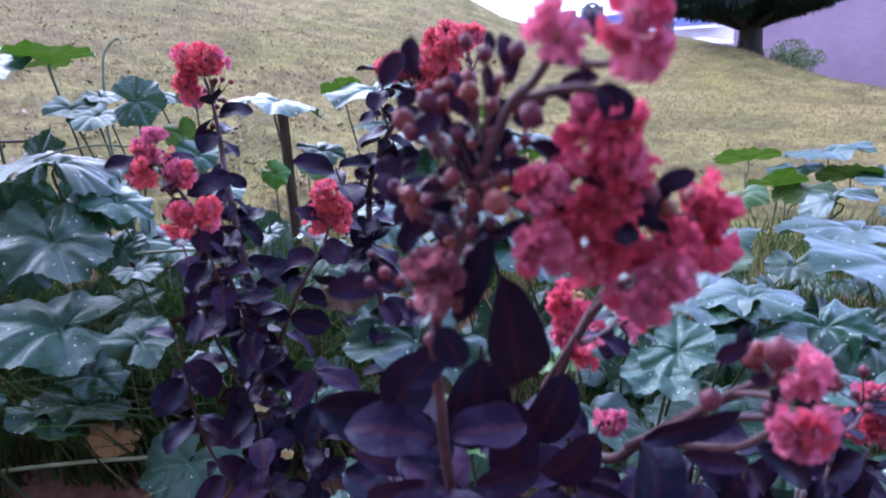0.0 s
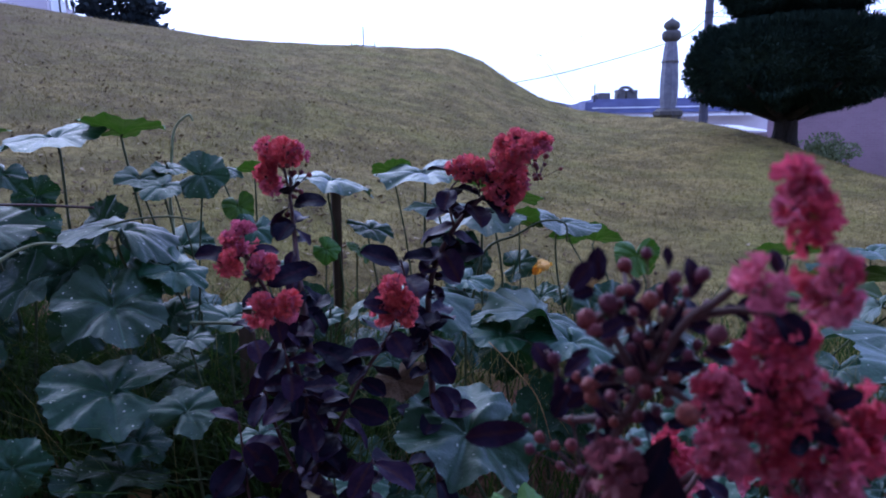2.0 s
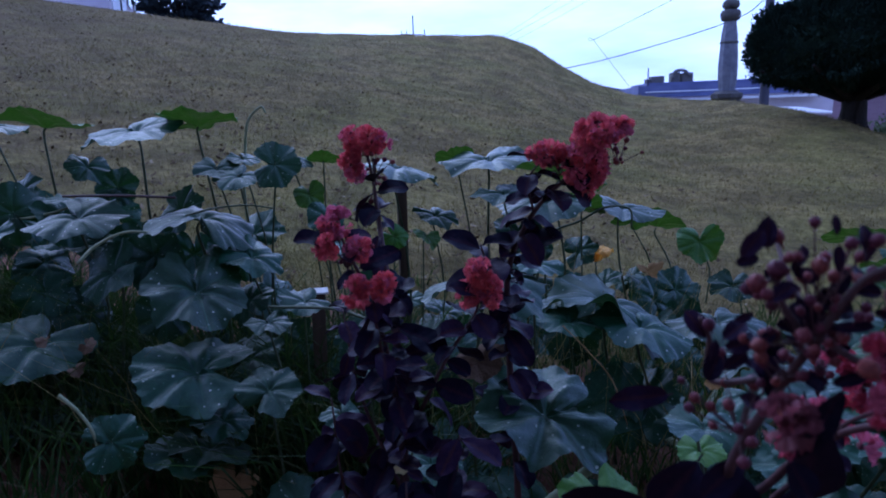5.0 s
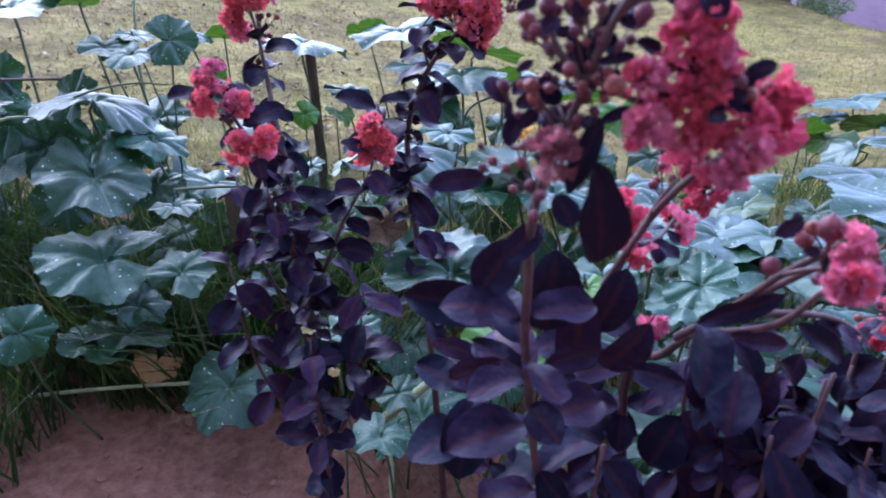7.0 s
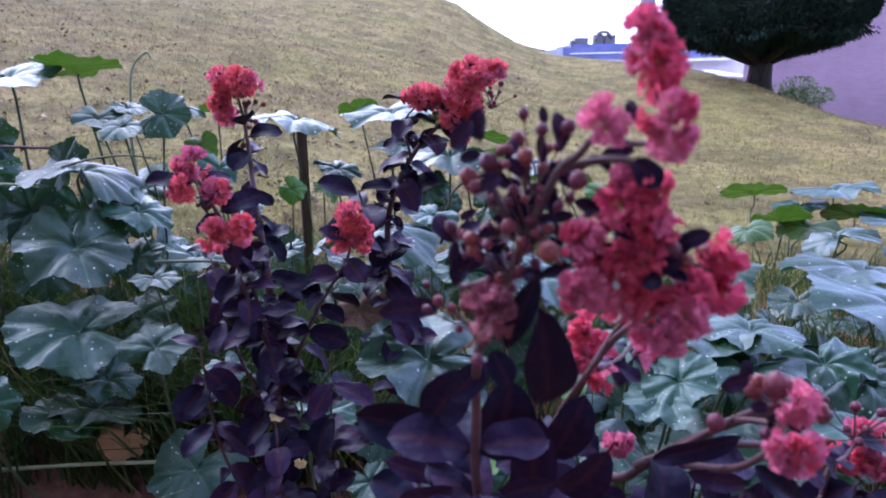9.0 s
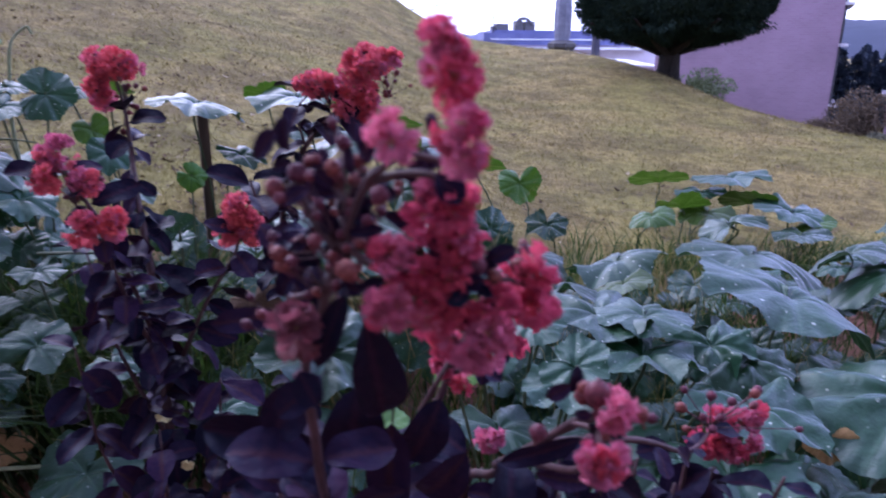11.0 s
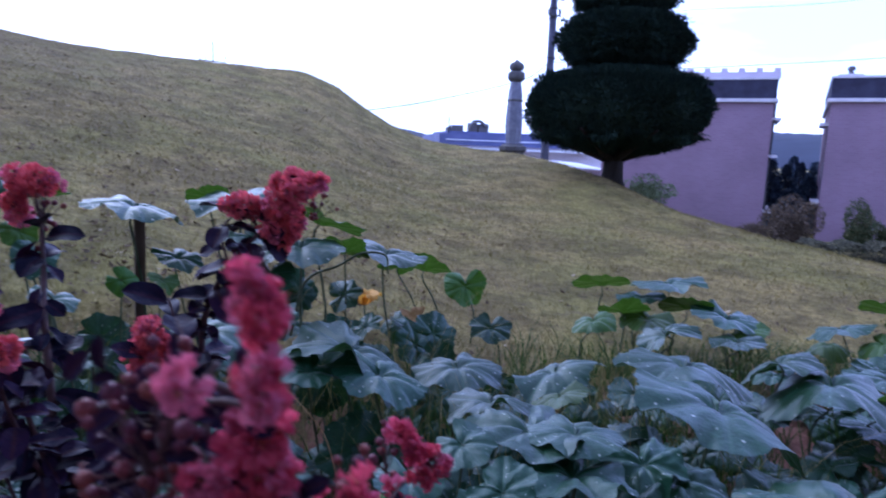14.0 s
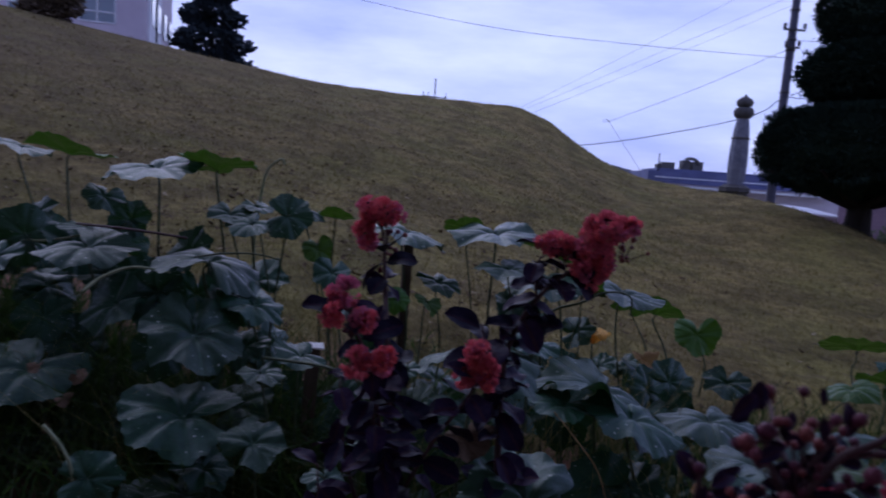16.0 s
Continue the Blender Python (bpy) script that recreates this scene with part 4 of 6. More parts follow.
bushy("bush", (5.9, 12.4, 0.1), (0.45, 0.4, 0.3), 1800, 0.04, M_WEED, 27, "small green shrub behind the topiary tree", "bush")
bushy("bush", (6.9, 13.5, -0.1), (0.45, 0.4, 0.25), 1800, 0.04, M_WEED, 28, "small green shrub near the brick wall", "bush")
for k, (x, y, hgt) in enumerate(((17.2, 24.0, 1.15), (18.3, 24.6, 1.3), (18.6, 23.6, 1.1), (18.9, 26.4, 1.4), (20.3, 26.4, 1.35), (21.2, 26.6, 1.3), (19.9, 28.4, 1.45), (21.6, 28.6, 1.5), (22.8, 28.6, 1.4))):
    bushy("conifer", (x, y, -1.9), (1.05, 1.05, hgt), 2000, 0.12, M_FAR_NEEDLE, 30 + k, "small conifer, tinted with blue haze, standing between the brick buildings", "tree", 0.1)


def hedge(x0, y0, x1, y1, z, height, seed):
    g = np.random.default_rng(seed)
    verts, faces = [], []
    a, b = Vector((x0, y0, 0)), Vector((x1, y1, 0))
    across = Vector((-(b - a).y, (b - a).x, 0)).normalized()
    for _ in range(22000):
        u, w = g.uniform(), g.uniform(-1, 1)
        hz = g.uniform(0, 1)
        if g.uniform() < 0.5:
            w = math.copysign(1, w)
        else:
            hz = 1.0
        p = a.lerp(b, u) + across * w * 0.35 + Vector((0, 0, z + hz * height * (0.93 + 0.09 * math.sin(u * 40))))
        d = Vector(g.normal(0, 1, 3)).normalized()
        s = 0.055 * g.uniform(0.6, 1.4)
        n2 = d.orthogonal().normalized()
        i = len(verts)
        verts += [p, p + n2 * s * 0.4 + d * s * 0.5, p + d * s, p - n2 * s * 0.4 + d * s * 0.5]
        faces.append((i, i + 1, i + 2, i + 3))
    ob = thing("hedge", (x0, y0, z), "low clipped olive hedge at the foot of the slope", "hedge")
    cr = new("foliage", raw_mesh("foliage", verts, faces, M_HEDGE))
    FULL[cr.name] = Matrix.Identity(4)
    adopt(cr, ob)
    core = bmesh.new()
    tube(core, [a + Vector((0, 0, z + 0.25 * height)), b + Vector((0, 0, z + 0.25 * height))], 0.30, 8)
    part("branches", core, M_BARK, ob)


hedge(11.3, 14.3, 16.5, 13.4, -1.75, 0.85, 41)

# wooded hills far away
def hill(name, az0, az1, dist, height, seed, label):
    bm = bmesh.new()
    n = 120
    rows = []
    for j in range(8):
        row = []
        for i in range(n + 1):
            a = math.radians(az0 + (az1 - az0) * i / n)
            d = dist + j * 25
            env = math.sin(math.pi * i / n) ** 0.6 * math.sin(math.pi / 2 * j / 7)
            z = -4 + (height + 4) * env * (0.85 + 0.25 * noise.noise(Vector((i * 0.05 + seed, j * 0.1, 0))))
            z += env * 1.2 * noise.noise(Vector((i * 0.9, j * 0.7, seed)))
            row.append(bm.verts.new((d * math.sin(a), d * math.cos(a), z)))
        rows.append(row)
    for r0, r1 in zip(rows, rows[1:]):
        for i in range(n):
            bm.faces.new((r0[i], r0[i + 1], r1[i + 1], r1[i]))
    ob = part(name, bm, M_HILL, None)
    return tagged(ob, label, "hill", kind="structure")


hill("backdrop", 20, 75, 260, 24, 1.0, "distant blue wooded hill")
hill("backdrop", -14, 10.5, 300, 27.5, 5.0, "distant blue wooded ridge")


# ---- pumpkin plants ----
def pumpkin_leaf_mesh(seed, mat, name="leaf", form="d"):
    """A round, shallowly five-lobed blade of radius about 1, notched where the stalk joins, toothed and quilted between its veins.
    form: t an umbrella with hanging rims, u the same but nearly flat, f folded along the midrib, d a shallow dish, p a dish pleated along its ribs, y a young upturned bowl."""
    g = random.Random(seed)
    n, rings = 116, 12
    lobes = [0.0, 1.0, -1.0, 2.02, -2.02]
    ph = [g.uniform(0, 6.3) for _ in range(8)]
    sag = [g.uniform(-0.2, 2.2) for _ in lobes]
    hang = {"t": g.uniform(0.14, 0.30), "u": g.uniform(0.05, 0.11), "f": 0.10, "d": g.uniform(0.02, 0.16), "p": g.uniform(0.05, 0.18), "y": -g.uniform(0.06, 0.18)}[form]
    ruffle = {"t": 0.065, "u": 0.045, "f": 0.06, "d": 0.055, "p": 0.06, "y": 0.04}[form]
    pleat = {"t": 0.030, "u": 0.035, "f": 0.025, "d": 0.055, "p": 0.115, "y": 0.02}[form]
    roll = {"t": 0.13, "u": 0.05, "f": 0.08, "d": 0.06, "p": 0.07, "y": 0.03}[form]
    bend, axis = g.uniform(-0.16, 0.16) * (0.4 if form == "u" else 1.0), g.uniform(0, 3.14)
    verts, vein = [(0.0, 0.0, -0.13)], [1.0]
    for j in range(1, rings + 1):
        t = j / rings
        for i in range(n):
            a = 2 * math.pi * i / n - math.pi
            near = min(abs(a - q) for q in lobes)
            weight = [math.exp(-((a - q) / 0.55) ** 2) for q in lobes]
            drop = hang * sum(w * q for w, q in zip(weight, sag)) / (sum(weight) + 1e-6)
            notch = math.exp(-((math.pi - abs(a)) / 0.24) ** 2)
            edge = (0.91 + 0.06 * math.cos(6.3 * near) + 0.035 * math.sin(a * 3 + ph[0]) + 0.02 * math.sin(a * 8 + ph[1])) * (1 - 0.74 * notch)
            edge += (0.022, 0.004, -0.016, -0.006)[i % 4] * (1 - notch)
            r = t * edge * (1 - 0.16 * abs(drop) * t * t)
            x, y = r * math.sin(a), -r * math.cos(a)
            lateral = math.cos(2 * math.pi * (near * 2.6 - t * 2.3))
            z = -0.13 * math.exp(-(t / 0.2) ** 2) - drop * t ** 2.3
            z += roll * t * t * math.sin(a * 2 + ph[7]) + 0.6 * roll * t * t * math.sin(a * 3 + ph[1])
            z -= 0.035 * t ** 0.6 * math.exp(-(near * t / 0.06) ** 2)
            z -= pleat * math.cos(2 * math.pi * near) * t * (1 - 0.3 * t)
            z += (0.022 if form == "p" else 0.009) * lateral * t * min(1.0, near * t / 0.12)
            z += bend * (r * math.cos(a - axis)) ** 2
            z += ruffle * t ** 3 * (math.sin(a * 5 + ph[2]) + 0.6 * math.sin(a * 9 + ph[3]) + 0.35 * math.sin(a * 15 + ph[4]))
            z += 0.035 * t * math.sin(3 * x + ph[5]) * math.sin(4 * y + ph[6])
            if form == "f":
                z -= 0.26 * (math.sqrt(x * x + 0.03) - 0.17) * (0.75 + 0.5 * t)
            verts.append((x, y, z))
            side = abs((near * 2.6 - t * 2.3) % 1.0 - 0.5)
            vein.append(max(math.exp(-((near * t) / 0.022) ** 2), 0.55 * math.exp(-(side / 0.06) ** 2) * (near * t > 0.03)))
    faces = [(0, 1 + i, 1 + (i + 1) % n) for i in range(n)]
    for j in range(rings - 1):
        for i in range(n):
            b = 1 + j * n
            faces.append((b + i, b + n + i, b + n + (i + 1) % n, b + (i + 1) % n))
    me = raw_mesh(name, verts, faces, mat, True)
    me.attributes.new("vein", "FLOAT", "POINT").data.foreach_set("value", vein)
    return me


LEAF_MESHES = {form: [pumpkin_leaf_mesh(100 + 20 * k + q, mat, "leaf", shape) for q in range(count)] for k, (form, shape, mat, count) in enumerate((
    ("t", "t", M_LEAF, 9), ("u", "u", M_LEAF, 5), ("f", "f", M_LEAF, 4), ("d", "d", M_LEAF, 9), ("p", "p", M_LEAF, 6), ("y", "y", M_YOUNG, 6), ("g", "t", M_YOUNG, 5), ("n", "d", M_LIME, 3)))}
VINE_PATHS = {
    "a": ((-1.75, 1.15), (-1.2, 1.35), (-0.8, 1.5), (-0.55, 1.25)),
    "b": ((-0.75, 1.95), (-0.5, 1.6), (-0.25, 1.3), (-0.2, 1.05)),
    "c": ((0.7, 2.3), (0.45, 2.0), (0.2, 1.5), (0.05, 1.0)),
    "d": ((0.1, 1.85), (0.35, 1.5), (0.4, 1.15), (0.25, 0.85)),
    "e": ((1.9, 1.55), (1.3, 1.5), (0.9, 1.2), (0.7, 0.85)),
    "f": ((2.3, 2.2), (1.8, 2.5), (1.3, 2.7), (0.9, 2.5)),
}
PLANTS = {}
for key, line in VINE_PATHS.items():
    px, py = line[1]
    PLANTS[key] = thing("pumpkin_plant", (px, py, ground_z(px, py)), "sprawling pumpkin plant with broad speckled blue-green leaves", "plant", "pumpkin plants")
    bm = bmesh.new()
    pts = smooth_line([(x, y, ground_z(x, y) + 0.025 + 0.02 * math.sin(i * 2)) for i, (x, y) in enumerate(line)], 8)
    tube(bm, pts, [0.009 - 0.004 * i / len(pts) for i in range(len(pts))], 6)
    part("vine", bm, M_VINE, PLANTS[key], "pale ribbed trailing vine")

leaf_rng = random.Random(77)


def leaf(plant, form, place, radius, lean, turn, side, spin, stalk=True):
    """A blade on its own stalk, which runs down to the soil near the vine."""
    mesh = leaf_rng.choice(LEAF_MESHES[form])
    stretch = leaf_rng.uniform(0.94, 1.06)
    radius *= 1.1 if form in "tfu" else 1.04
    m = Matrix.Translation(place) @ pose(0, 0, 0, 0, 0, turn) @ pose(0, 0, 0, lean, side, 0) @ pose(0, 0, 0, 0, 0, spin) @ Matrix.Diagonal((radius * stretch, radius / stretch, radius * leaf_rng.uniform(0.8, 1.15), 1))
    parent = PLANTS[plant]
    piece("leaf", mesh, m, parent)
    if not stalk:
        return
    top = m @ Vector((0, 0, -0.13))
    line = VINE_PATHS[plant]
    fx, fy = min(line, key=lambda q: (q[0] - top.x) ** 2 + (q[1] - top.y) ** 2)
    k = leaf_rng.uniform(0.12, 0.35)
    foot = Vector((top.x + (fx - top.x) * k, top.y + (fy - top.y) * k + 0.05, 0))
    foot.z = ground_z(foot.x, foot.y) - 0.01
    bm = bmesh.new()
    d = (m.to_3x3() @ Vector((0, 0, -1))).normalized()
    sway = Vector((leaf_rng.uniform(-0.04, 0.04), leaf_rng.uniform(-0.01, 0.04), 0.02))
    thick = min(0.0042, 0.0018 + radius * 0.018)
    tube(bm, smooth_line([foot, foot.lerp(top, 0.5) + sway, top + d * 0.3 * radius, top], 3), [thick * (1 - 0.035 * q) for q in range(10)], 6)
    part("leaf_stalk", bm, M_STALK, parent)


leaf("a", "u", (-1.10, 1.75, 0.956), 0.133, 9, 33, -12, 20)
leaf("a", "y", (-1.42, 1.85, 0.974), 0.113, -11, 39, 13, -30)
leaf("a", "u", (-1.66, 1.95, 0.979), 0.089, 6, 41, 14, 0)
leaf("a", "f", (-0.81, 1.50, 0.767), 0.128, 9, 29, 9, 180)
leaf("a", "u", (-0.75, 1.58, 0.843), 0.059, 22, 25, -2, -40)
leaf("a", "u", (-0.77, 1.66, 0.875), 0.038, 18, 25, 11, 30)
leaf("a", "d", (-0.67, 1.60, 0.864), 0.062, 56, 23, -9, 70)
leaf("a", "d", (-0.81, 1.60, 0.859), 0.055, 26, 27, 7, 0)
leaf("a", "d", (-1.12, 1.52, 0.767), 0.111, 15, 37, -1, 30)
leaf("a", "u", (-1.20, 1.62, 0.790), 0.063, 2, 38, 3, 0)
leaf("a", "d", (-0.75, 1.34, 0.643), 0.109, 30, 30, 7, 10)
leaf("a", "d", (-0.72, 1.25, 0.510), 0.117, 20, 31, -0, -115)
leaf("a", "d", (-0.56, 1.20, 0.492), 0.062, 27, 25, -6, 130)
leaf("a", "d", (-0.66, 1.22, 0.423), 0.058, 18, 29, 15, 40)
leaf("a", "d", (-0.60, 1.32, 0.579), 0.050, 4, 24, -2, 20)
leaf("a", "d", (-1.10, 1.32, 0.534), 0.113, 18, 41, 5, -30)
leaf("a", "d", (-0.81, 1.10, 0.434), 0.055, 51, 38, -29, 60)
leaf("a", "d", (-0.73, 1.18, 0.370), 0.072, 6, 33, 18, -60)
leaf("a", "d", (-0.69, 1.22, 0.368), 0.081, -0, 31, 18, 30)
leaf("a", "d", (-0.49, 1.14, 0.290), 0.088, 22, 23, -3, -40)
leaf("a", "u", (-0.43, 1.35, 0.714), 0.043, 14, 17, 20, 0)
leaf("a", "d", (-0.55, 1.40, 0.599), 0.058, 11, 21, 10, -50)
leaf("a", "d", (-0.69, 1.48, 0.678), 0.073, 23, 25, 16, 60)
leaf("b", "y", (-0.95, 1.80, 0.965), 0.109, -15, 28, 1, 60)
leaf("b", "u", (-0.66, 1.70, 0.871), 0.047, 21, 21, 15, -20)
leaf("b", "g", (-0.61, 1.65, 0.784), 0.040, 69, 19, 25, 30)
leaf("b", "y", (-0.61, 1.78, 0.856), 0.052, -23, 18, 5, 0)
leaf("b", "d", (-0.37, 1.03, 0.533), 0.035, 13, 18, 13, 20)
leaf("b", "d", (-0.31, 1.00, 0.606), 0.022, 10, 16, -6, 0)
leaf("b", "u", (-0.26, 1.02, 0.712), 0.020, 17, 12, -16, 40)
leaf("b", "d", (-0.34, 1.05, 0.629), 0.022, 20, 16, 20, 0)
leaf("b", "d", (-0.54, 1.55, 0.750), 0.048, 40, 18, 10, 0)
leaf("b", "u", (-0.423, 1.80, 0.836), 0.113, 3, 15, 12, -10)
leaf("b", "u", (-0.33, 1.80, 0.710), 0.061, 16, 9, 17, 30)
leaf("b", "g", (-0.34, 1.70, 0.673), 0.037, 23, 10, 35, 0)
leaf("b", "g", (-0.40, 1.60, 0.691), 0.034, 65, 13, -6, 40)
leaf("b", "f", (-0.18, 1.30, 0.677), 0.120, 2, 5, -2, 170)
leaf("b", "u", (-0.08, 1.40, 0.675), 0.052, 8, 0, 11, -30)
leaf("b", "d", (-0.17, 1.03, 0.337), 0.038, 17, 8, -5, 30)
leaf("b", "t", (-0.19, 0.93, 0.334), 0.051, -5, 10, -4, -30)
leaf("b", "d", (-0.26, 1.15, 0.390), 0.059, 5, 12, 7, 0)
leaf("c", "u", (0.22, 2.40, 0.635), 0.140, 3, -4, 13, 0)
leaf("c", "y", (0.26, 2.45, 0.569), 0.070, -38, -5, -7, 20)
leaf("c", "y", (0.40, 2.75, 0.509), 0.116, -29, -8, 8, 0)
leaf("c", "t", (0.08, 1.58, 0.552), 0.150, -3, -6, 9, -20)
leaf("c", "u", (0.14, 1.48, 0.528), 0.102, 7, -9, 19, 30)
leaf("c", "u", (-0.01, 1.48, 0.533), 0.070, 5, 3, 3, -40)
leaf("c", "t", (1.02, 1.95, 0.467), 0.099, 8, -29, -39, 0)
leaf("c", "d", (0.15, 1.05, 0.518), 0.057, 7, -6, 1, 0)
leaf("c", "d", (0.16, 0.95, 0.457), 0.068, -1, -8, 10, 20)
leaf("c", "n", (-0.01, 0.86, 0.516), 0.056, 14, -4, 11, 20)
leaf("c", "p", (-0.07, 1.00, 0.561), 0.102, 17, -1, 17, -60)
leaf("c", "d", (0.03, 0.88, 0.350), 0.054, -0, -6, 5, 30)
leaf("d", "u", (-0.20, 1.90, 0.844), 0.128, 6, 4, -2, 10)
leaf("d", "y", (-0.30, 2.02, 0.839), 0.061, -26, 7, -9, 0)
leaf("d", "u", (-0.05, 1.95, 0.726), 0.134, 7, 4, -2, 0)
leaf("d", "y", (-0.00, 2.12, 0.766), 0.140, -14, 2, 21, 0)
leaf("d", "u", (-0.15, 1.75, 0.769), 0.082, 5, 2, 2, 40)
leaf("d", "d", (-0.12, 1.85, 0.657), 0.072, 29, 6, 4, 0)
leaf("d", "y", (0.08, 2.30, 0.653), 0.075, -35, -1, 12, 40)
leaf("d", "f", (0.34, 1.68, 0.471), 0.110, 4, -11, -1, 10)
leaf("d", "t", (0.56, 1.62, 0.478), 0.114, 3, -19, -24, -30)
leaf("d", "g", (0.52, 1.46, 0.475), 0.071, -6, -20, -22, 0)
leaf("d", "t", (0.36, 1.42, 0.485), 0.095, -6, -14, -12, 0)
leaf("d", "p", (0.38, 1.20, 0.520), 0.124, -4, -18, -3, 15)
leaf("d", "p", (0.41, 1.07, 0.503), 0.096, -5, -22, 0, -25)
leaf("d", "p", (0.57, 1.16, 0.470), 0.080, 15, -28, -11, 20)
leaf("d", "d", (0.24, 1.12, 0.534), 0.057, 17, -11, -11, 30)
leaf("d", "p", (0.25, 0.97, 0.511), 0.062, 8, -14, -16, -100)
leaf("d", "p", (0.45, 0.86, 0.435), 0.101, -5, -30, -2, -30)
leaf("d", "p", (0.61, 1.12, 0.458), 0.093, 6, -31, 3, 50)
leaf("d", "d", (0.32, 0.98, 0.421), 0.090, -4, -18, -3, -40)
leaf("d", "n", (0.08, 0.80, 0.618), 0.027, 7, -2, -6, 0)
leaf("d", "d", (0.27, 0.98, 0.529), 0.055, 25, -21, -16, 60)
leaf("d", "u", (0.44, 1.15, 0.534), 0.082, -1, -26, 0, 0)
leaf("d", "d", (0.21, 0.80, 0.347), 0.063, -11, -21, -11, 0)
leaf("d", "d", (0.38, 0.88, 0.426), 0.058, 6, -30, 0, -30)
leaf("d", "d", (0.35, 0.82, 0.368), 0.063, -3, -31, -0, 30)
leaf("e", "p", (0.53, 0.96, 0.468), 0.112, -13, -32, 6, 10)
leaf("e", "p", (0.80, 0.98, 0.472), 0.183, 8, -43, -17, -20)
leaf("e", "t", (0.84, 1.36, 0.483), 0.180, -4, -34, 10, 10)
leaf("e", "t", (0.93, 1.66, 0.472), 0.169, -6, -31, -0, -15)
leaf("e", "f", (1.41, 1.72, 0.396), 0.181, 4, -41, -7, 0)
leaf("e", "t", (1.34, 1.85, 0.406), 0.112, 5, -38, -20, 30)
leaf("e", "t", (1.84, 1.95, 0.303), 0.133, 3, -45, -3, 20)
leaf("e", "t", (1.57, 1.60, 0.329), 0.094, 4, -47, 1, -30)
leaf("e", "g", (1.58, 1.70, 0.343), 0.099, -1, -45, -25, 0)
leaf("e", "t", (0.80, 0.88, 0.355), 0.116, -16, -47, 0, 20)
leaf("e", "p", (0.58, 0.84, 0.398), 0.095, -10, -39, -10, 40)
leaf("f", "g", (0.59, 2.85, 0.414), 0.095, 61, -11, 29, 20)
leaf("f", "d", (0.65, 2.60, 0.301), 0.084, 34, -14, 3, 0)
leaf("f", "y", (1.40, 3.30, 0.336), 0.151, -25, -23, -5, 0)
leaf("f", "u", (1.60, 3.00, 0.407), 0.171, 1, -29, -7, 20)
leaf("f", "u", (1.50, 3.05, 0.325), 0.120, -1, -27, -2, 0)
leaf("f", "y", (1.27, 2.75, 0.330), 0.112, -32, -25, -11, 30)
leaf("f", "g", (1.07, 2.60, 0.332), 0.096, 9, -23, -11, 0)
leaf("f", "g", (1.35, 2.70, 0.315), 0.125, 9, -27, -0, -20)
leaf("f", "y", (1.65, 2.90, 0.308), 0.142, -27, -30, -2, 0)
leaf("f", "u", (1.73, 2.70, 0.316), 0.154, 3, -34, 8, 0)
leaf("f", "g", (1.76, 2.60, 0.279), 0.092, 6, -35, -19, 0)
leaf("f", "u", (1.65, 2.50, 0.268), 0.116, -1, -34, -4, 0)
leaf("f", "u", (2.38, 2.80, 0.233), 0.146, -1, -42, -19, 20)
leaf("f", "g", (2.19, 2.65, 0.202), 0.092, 9, -41, -8, 0)
leaf("f", "y", (2.66, 2.80, 0.315), 0.163, -23, -45, -7, 0)
leaf("f", "g", (2.42, 2.60, 0.224), 0.117, 7, -44, -18, 40)
leaf("f", "y", (2.68, 2.70, 0.250), 0.133, -29, -46, -3, 0)
leaf("f", "u", (2.21, 2.20, 0.298), 0.130, 3, -47, -14, 0)

# lower leaves that fill the bed beneath
fill_rng = random.Random(31)
made = 0
while made < 230:
    x, y = fill_rng.uniform(-1.9, 2.5), fill_rng.uniform(0.72, 2.6)
    if (x < -0.15 and y < 1.22) or (x < 0.25 and y < 0.85) or y > np.interp(x, [-1.8, -0.5, 0.3, 1.2, 2.5], [1.8, 1.75, 1.75, 2.2, 2.5]):
        continue
    made += 1
    if fill_rng.random() < (0.45 if x < -0.3 else 0.7 if x < 0.25 else 0.1):
        continue
    key = min(VINE_PATHS, key=lambda q: min((a - x) ** 2 + (b - y) ** 2 for a, b in VINE_PATHS[q]))
    z = ground_z(x, y) + fill_rng.uniform(0.04, 0.20 if x > 0.2 else 0.16)
    leaf(key, fill_rng.choice("ddt"), (x, y, z), fill_rng.uniform(0.06, 0.115), fill_rng.uniform(-8, 30), -math.degrees(math.atan2(x, y)) + fill_rng.uniform(-40, 40), fill_rng.uniform(-15, 15), fill_rng.uniform(-180, 180), stalk=made % 3 == 0)

# dark leaves crowded beneath the tall ones
for count, x0, x1, y0, y1, low, high in ((56, -1.95, -0.45, 1.38, 1.80, 0.14, 0.44), (34, -2.4, -1.05, 1.45, 1.95, 0.22, 0.50), (30, -0.5, 0.15, 1.45, 1.90, 0.06, 0.26), (20, -0.10, 0.42, 1.95, 2.45, 0.08, 0.26), (22, 0.1, 1.0, 1.75, 2.25, 0.02, 0.12), (60, 0.25, 1.5, 0.78, 1.7, 0.02, 0.17)):
    for q in range(count):
        x, y = fill_rng.uniform(x0, x1), fill_rng.uniform(y0, y1)
        key = min(VINE_PATHS, key=lambda v: min((a - x) ** 2 + (b - y) ** 2 for a, b in VINE_PATHS[v]))
        leaf(key, fill_rng.choice("dddt"), (x, y, ground_z(x, y) + fill_rng.uniform(low, high)), fill_rng.uniform(0.045, 0.09), fill_rng.uniform(25, 75), -math.degrees(math.atan2(x, y)) + fill_rng.uniform(-50, 50), fill_rng.uniform(-20, 20), fill_rng.uniform(-180, 180), stalk=q % 4 == 0)

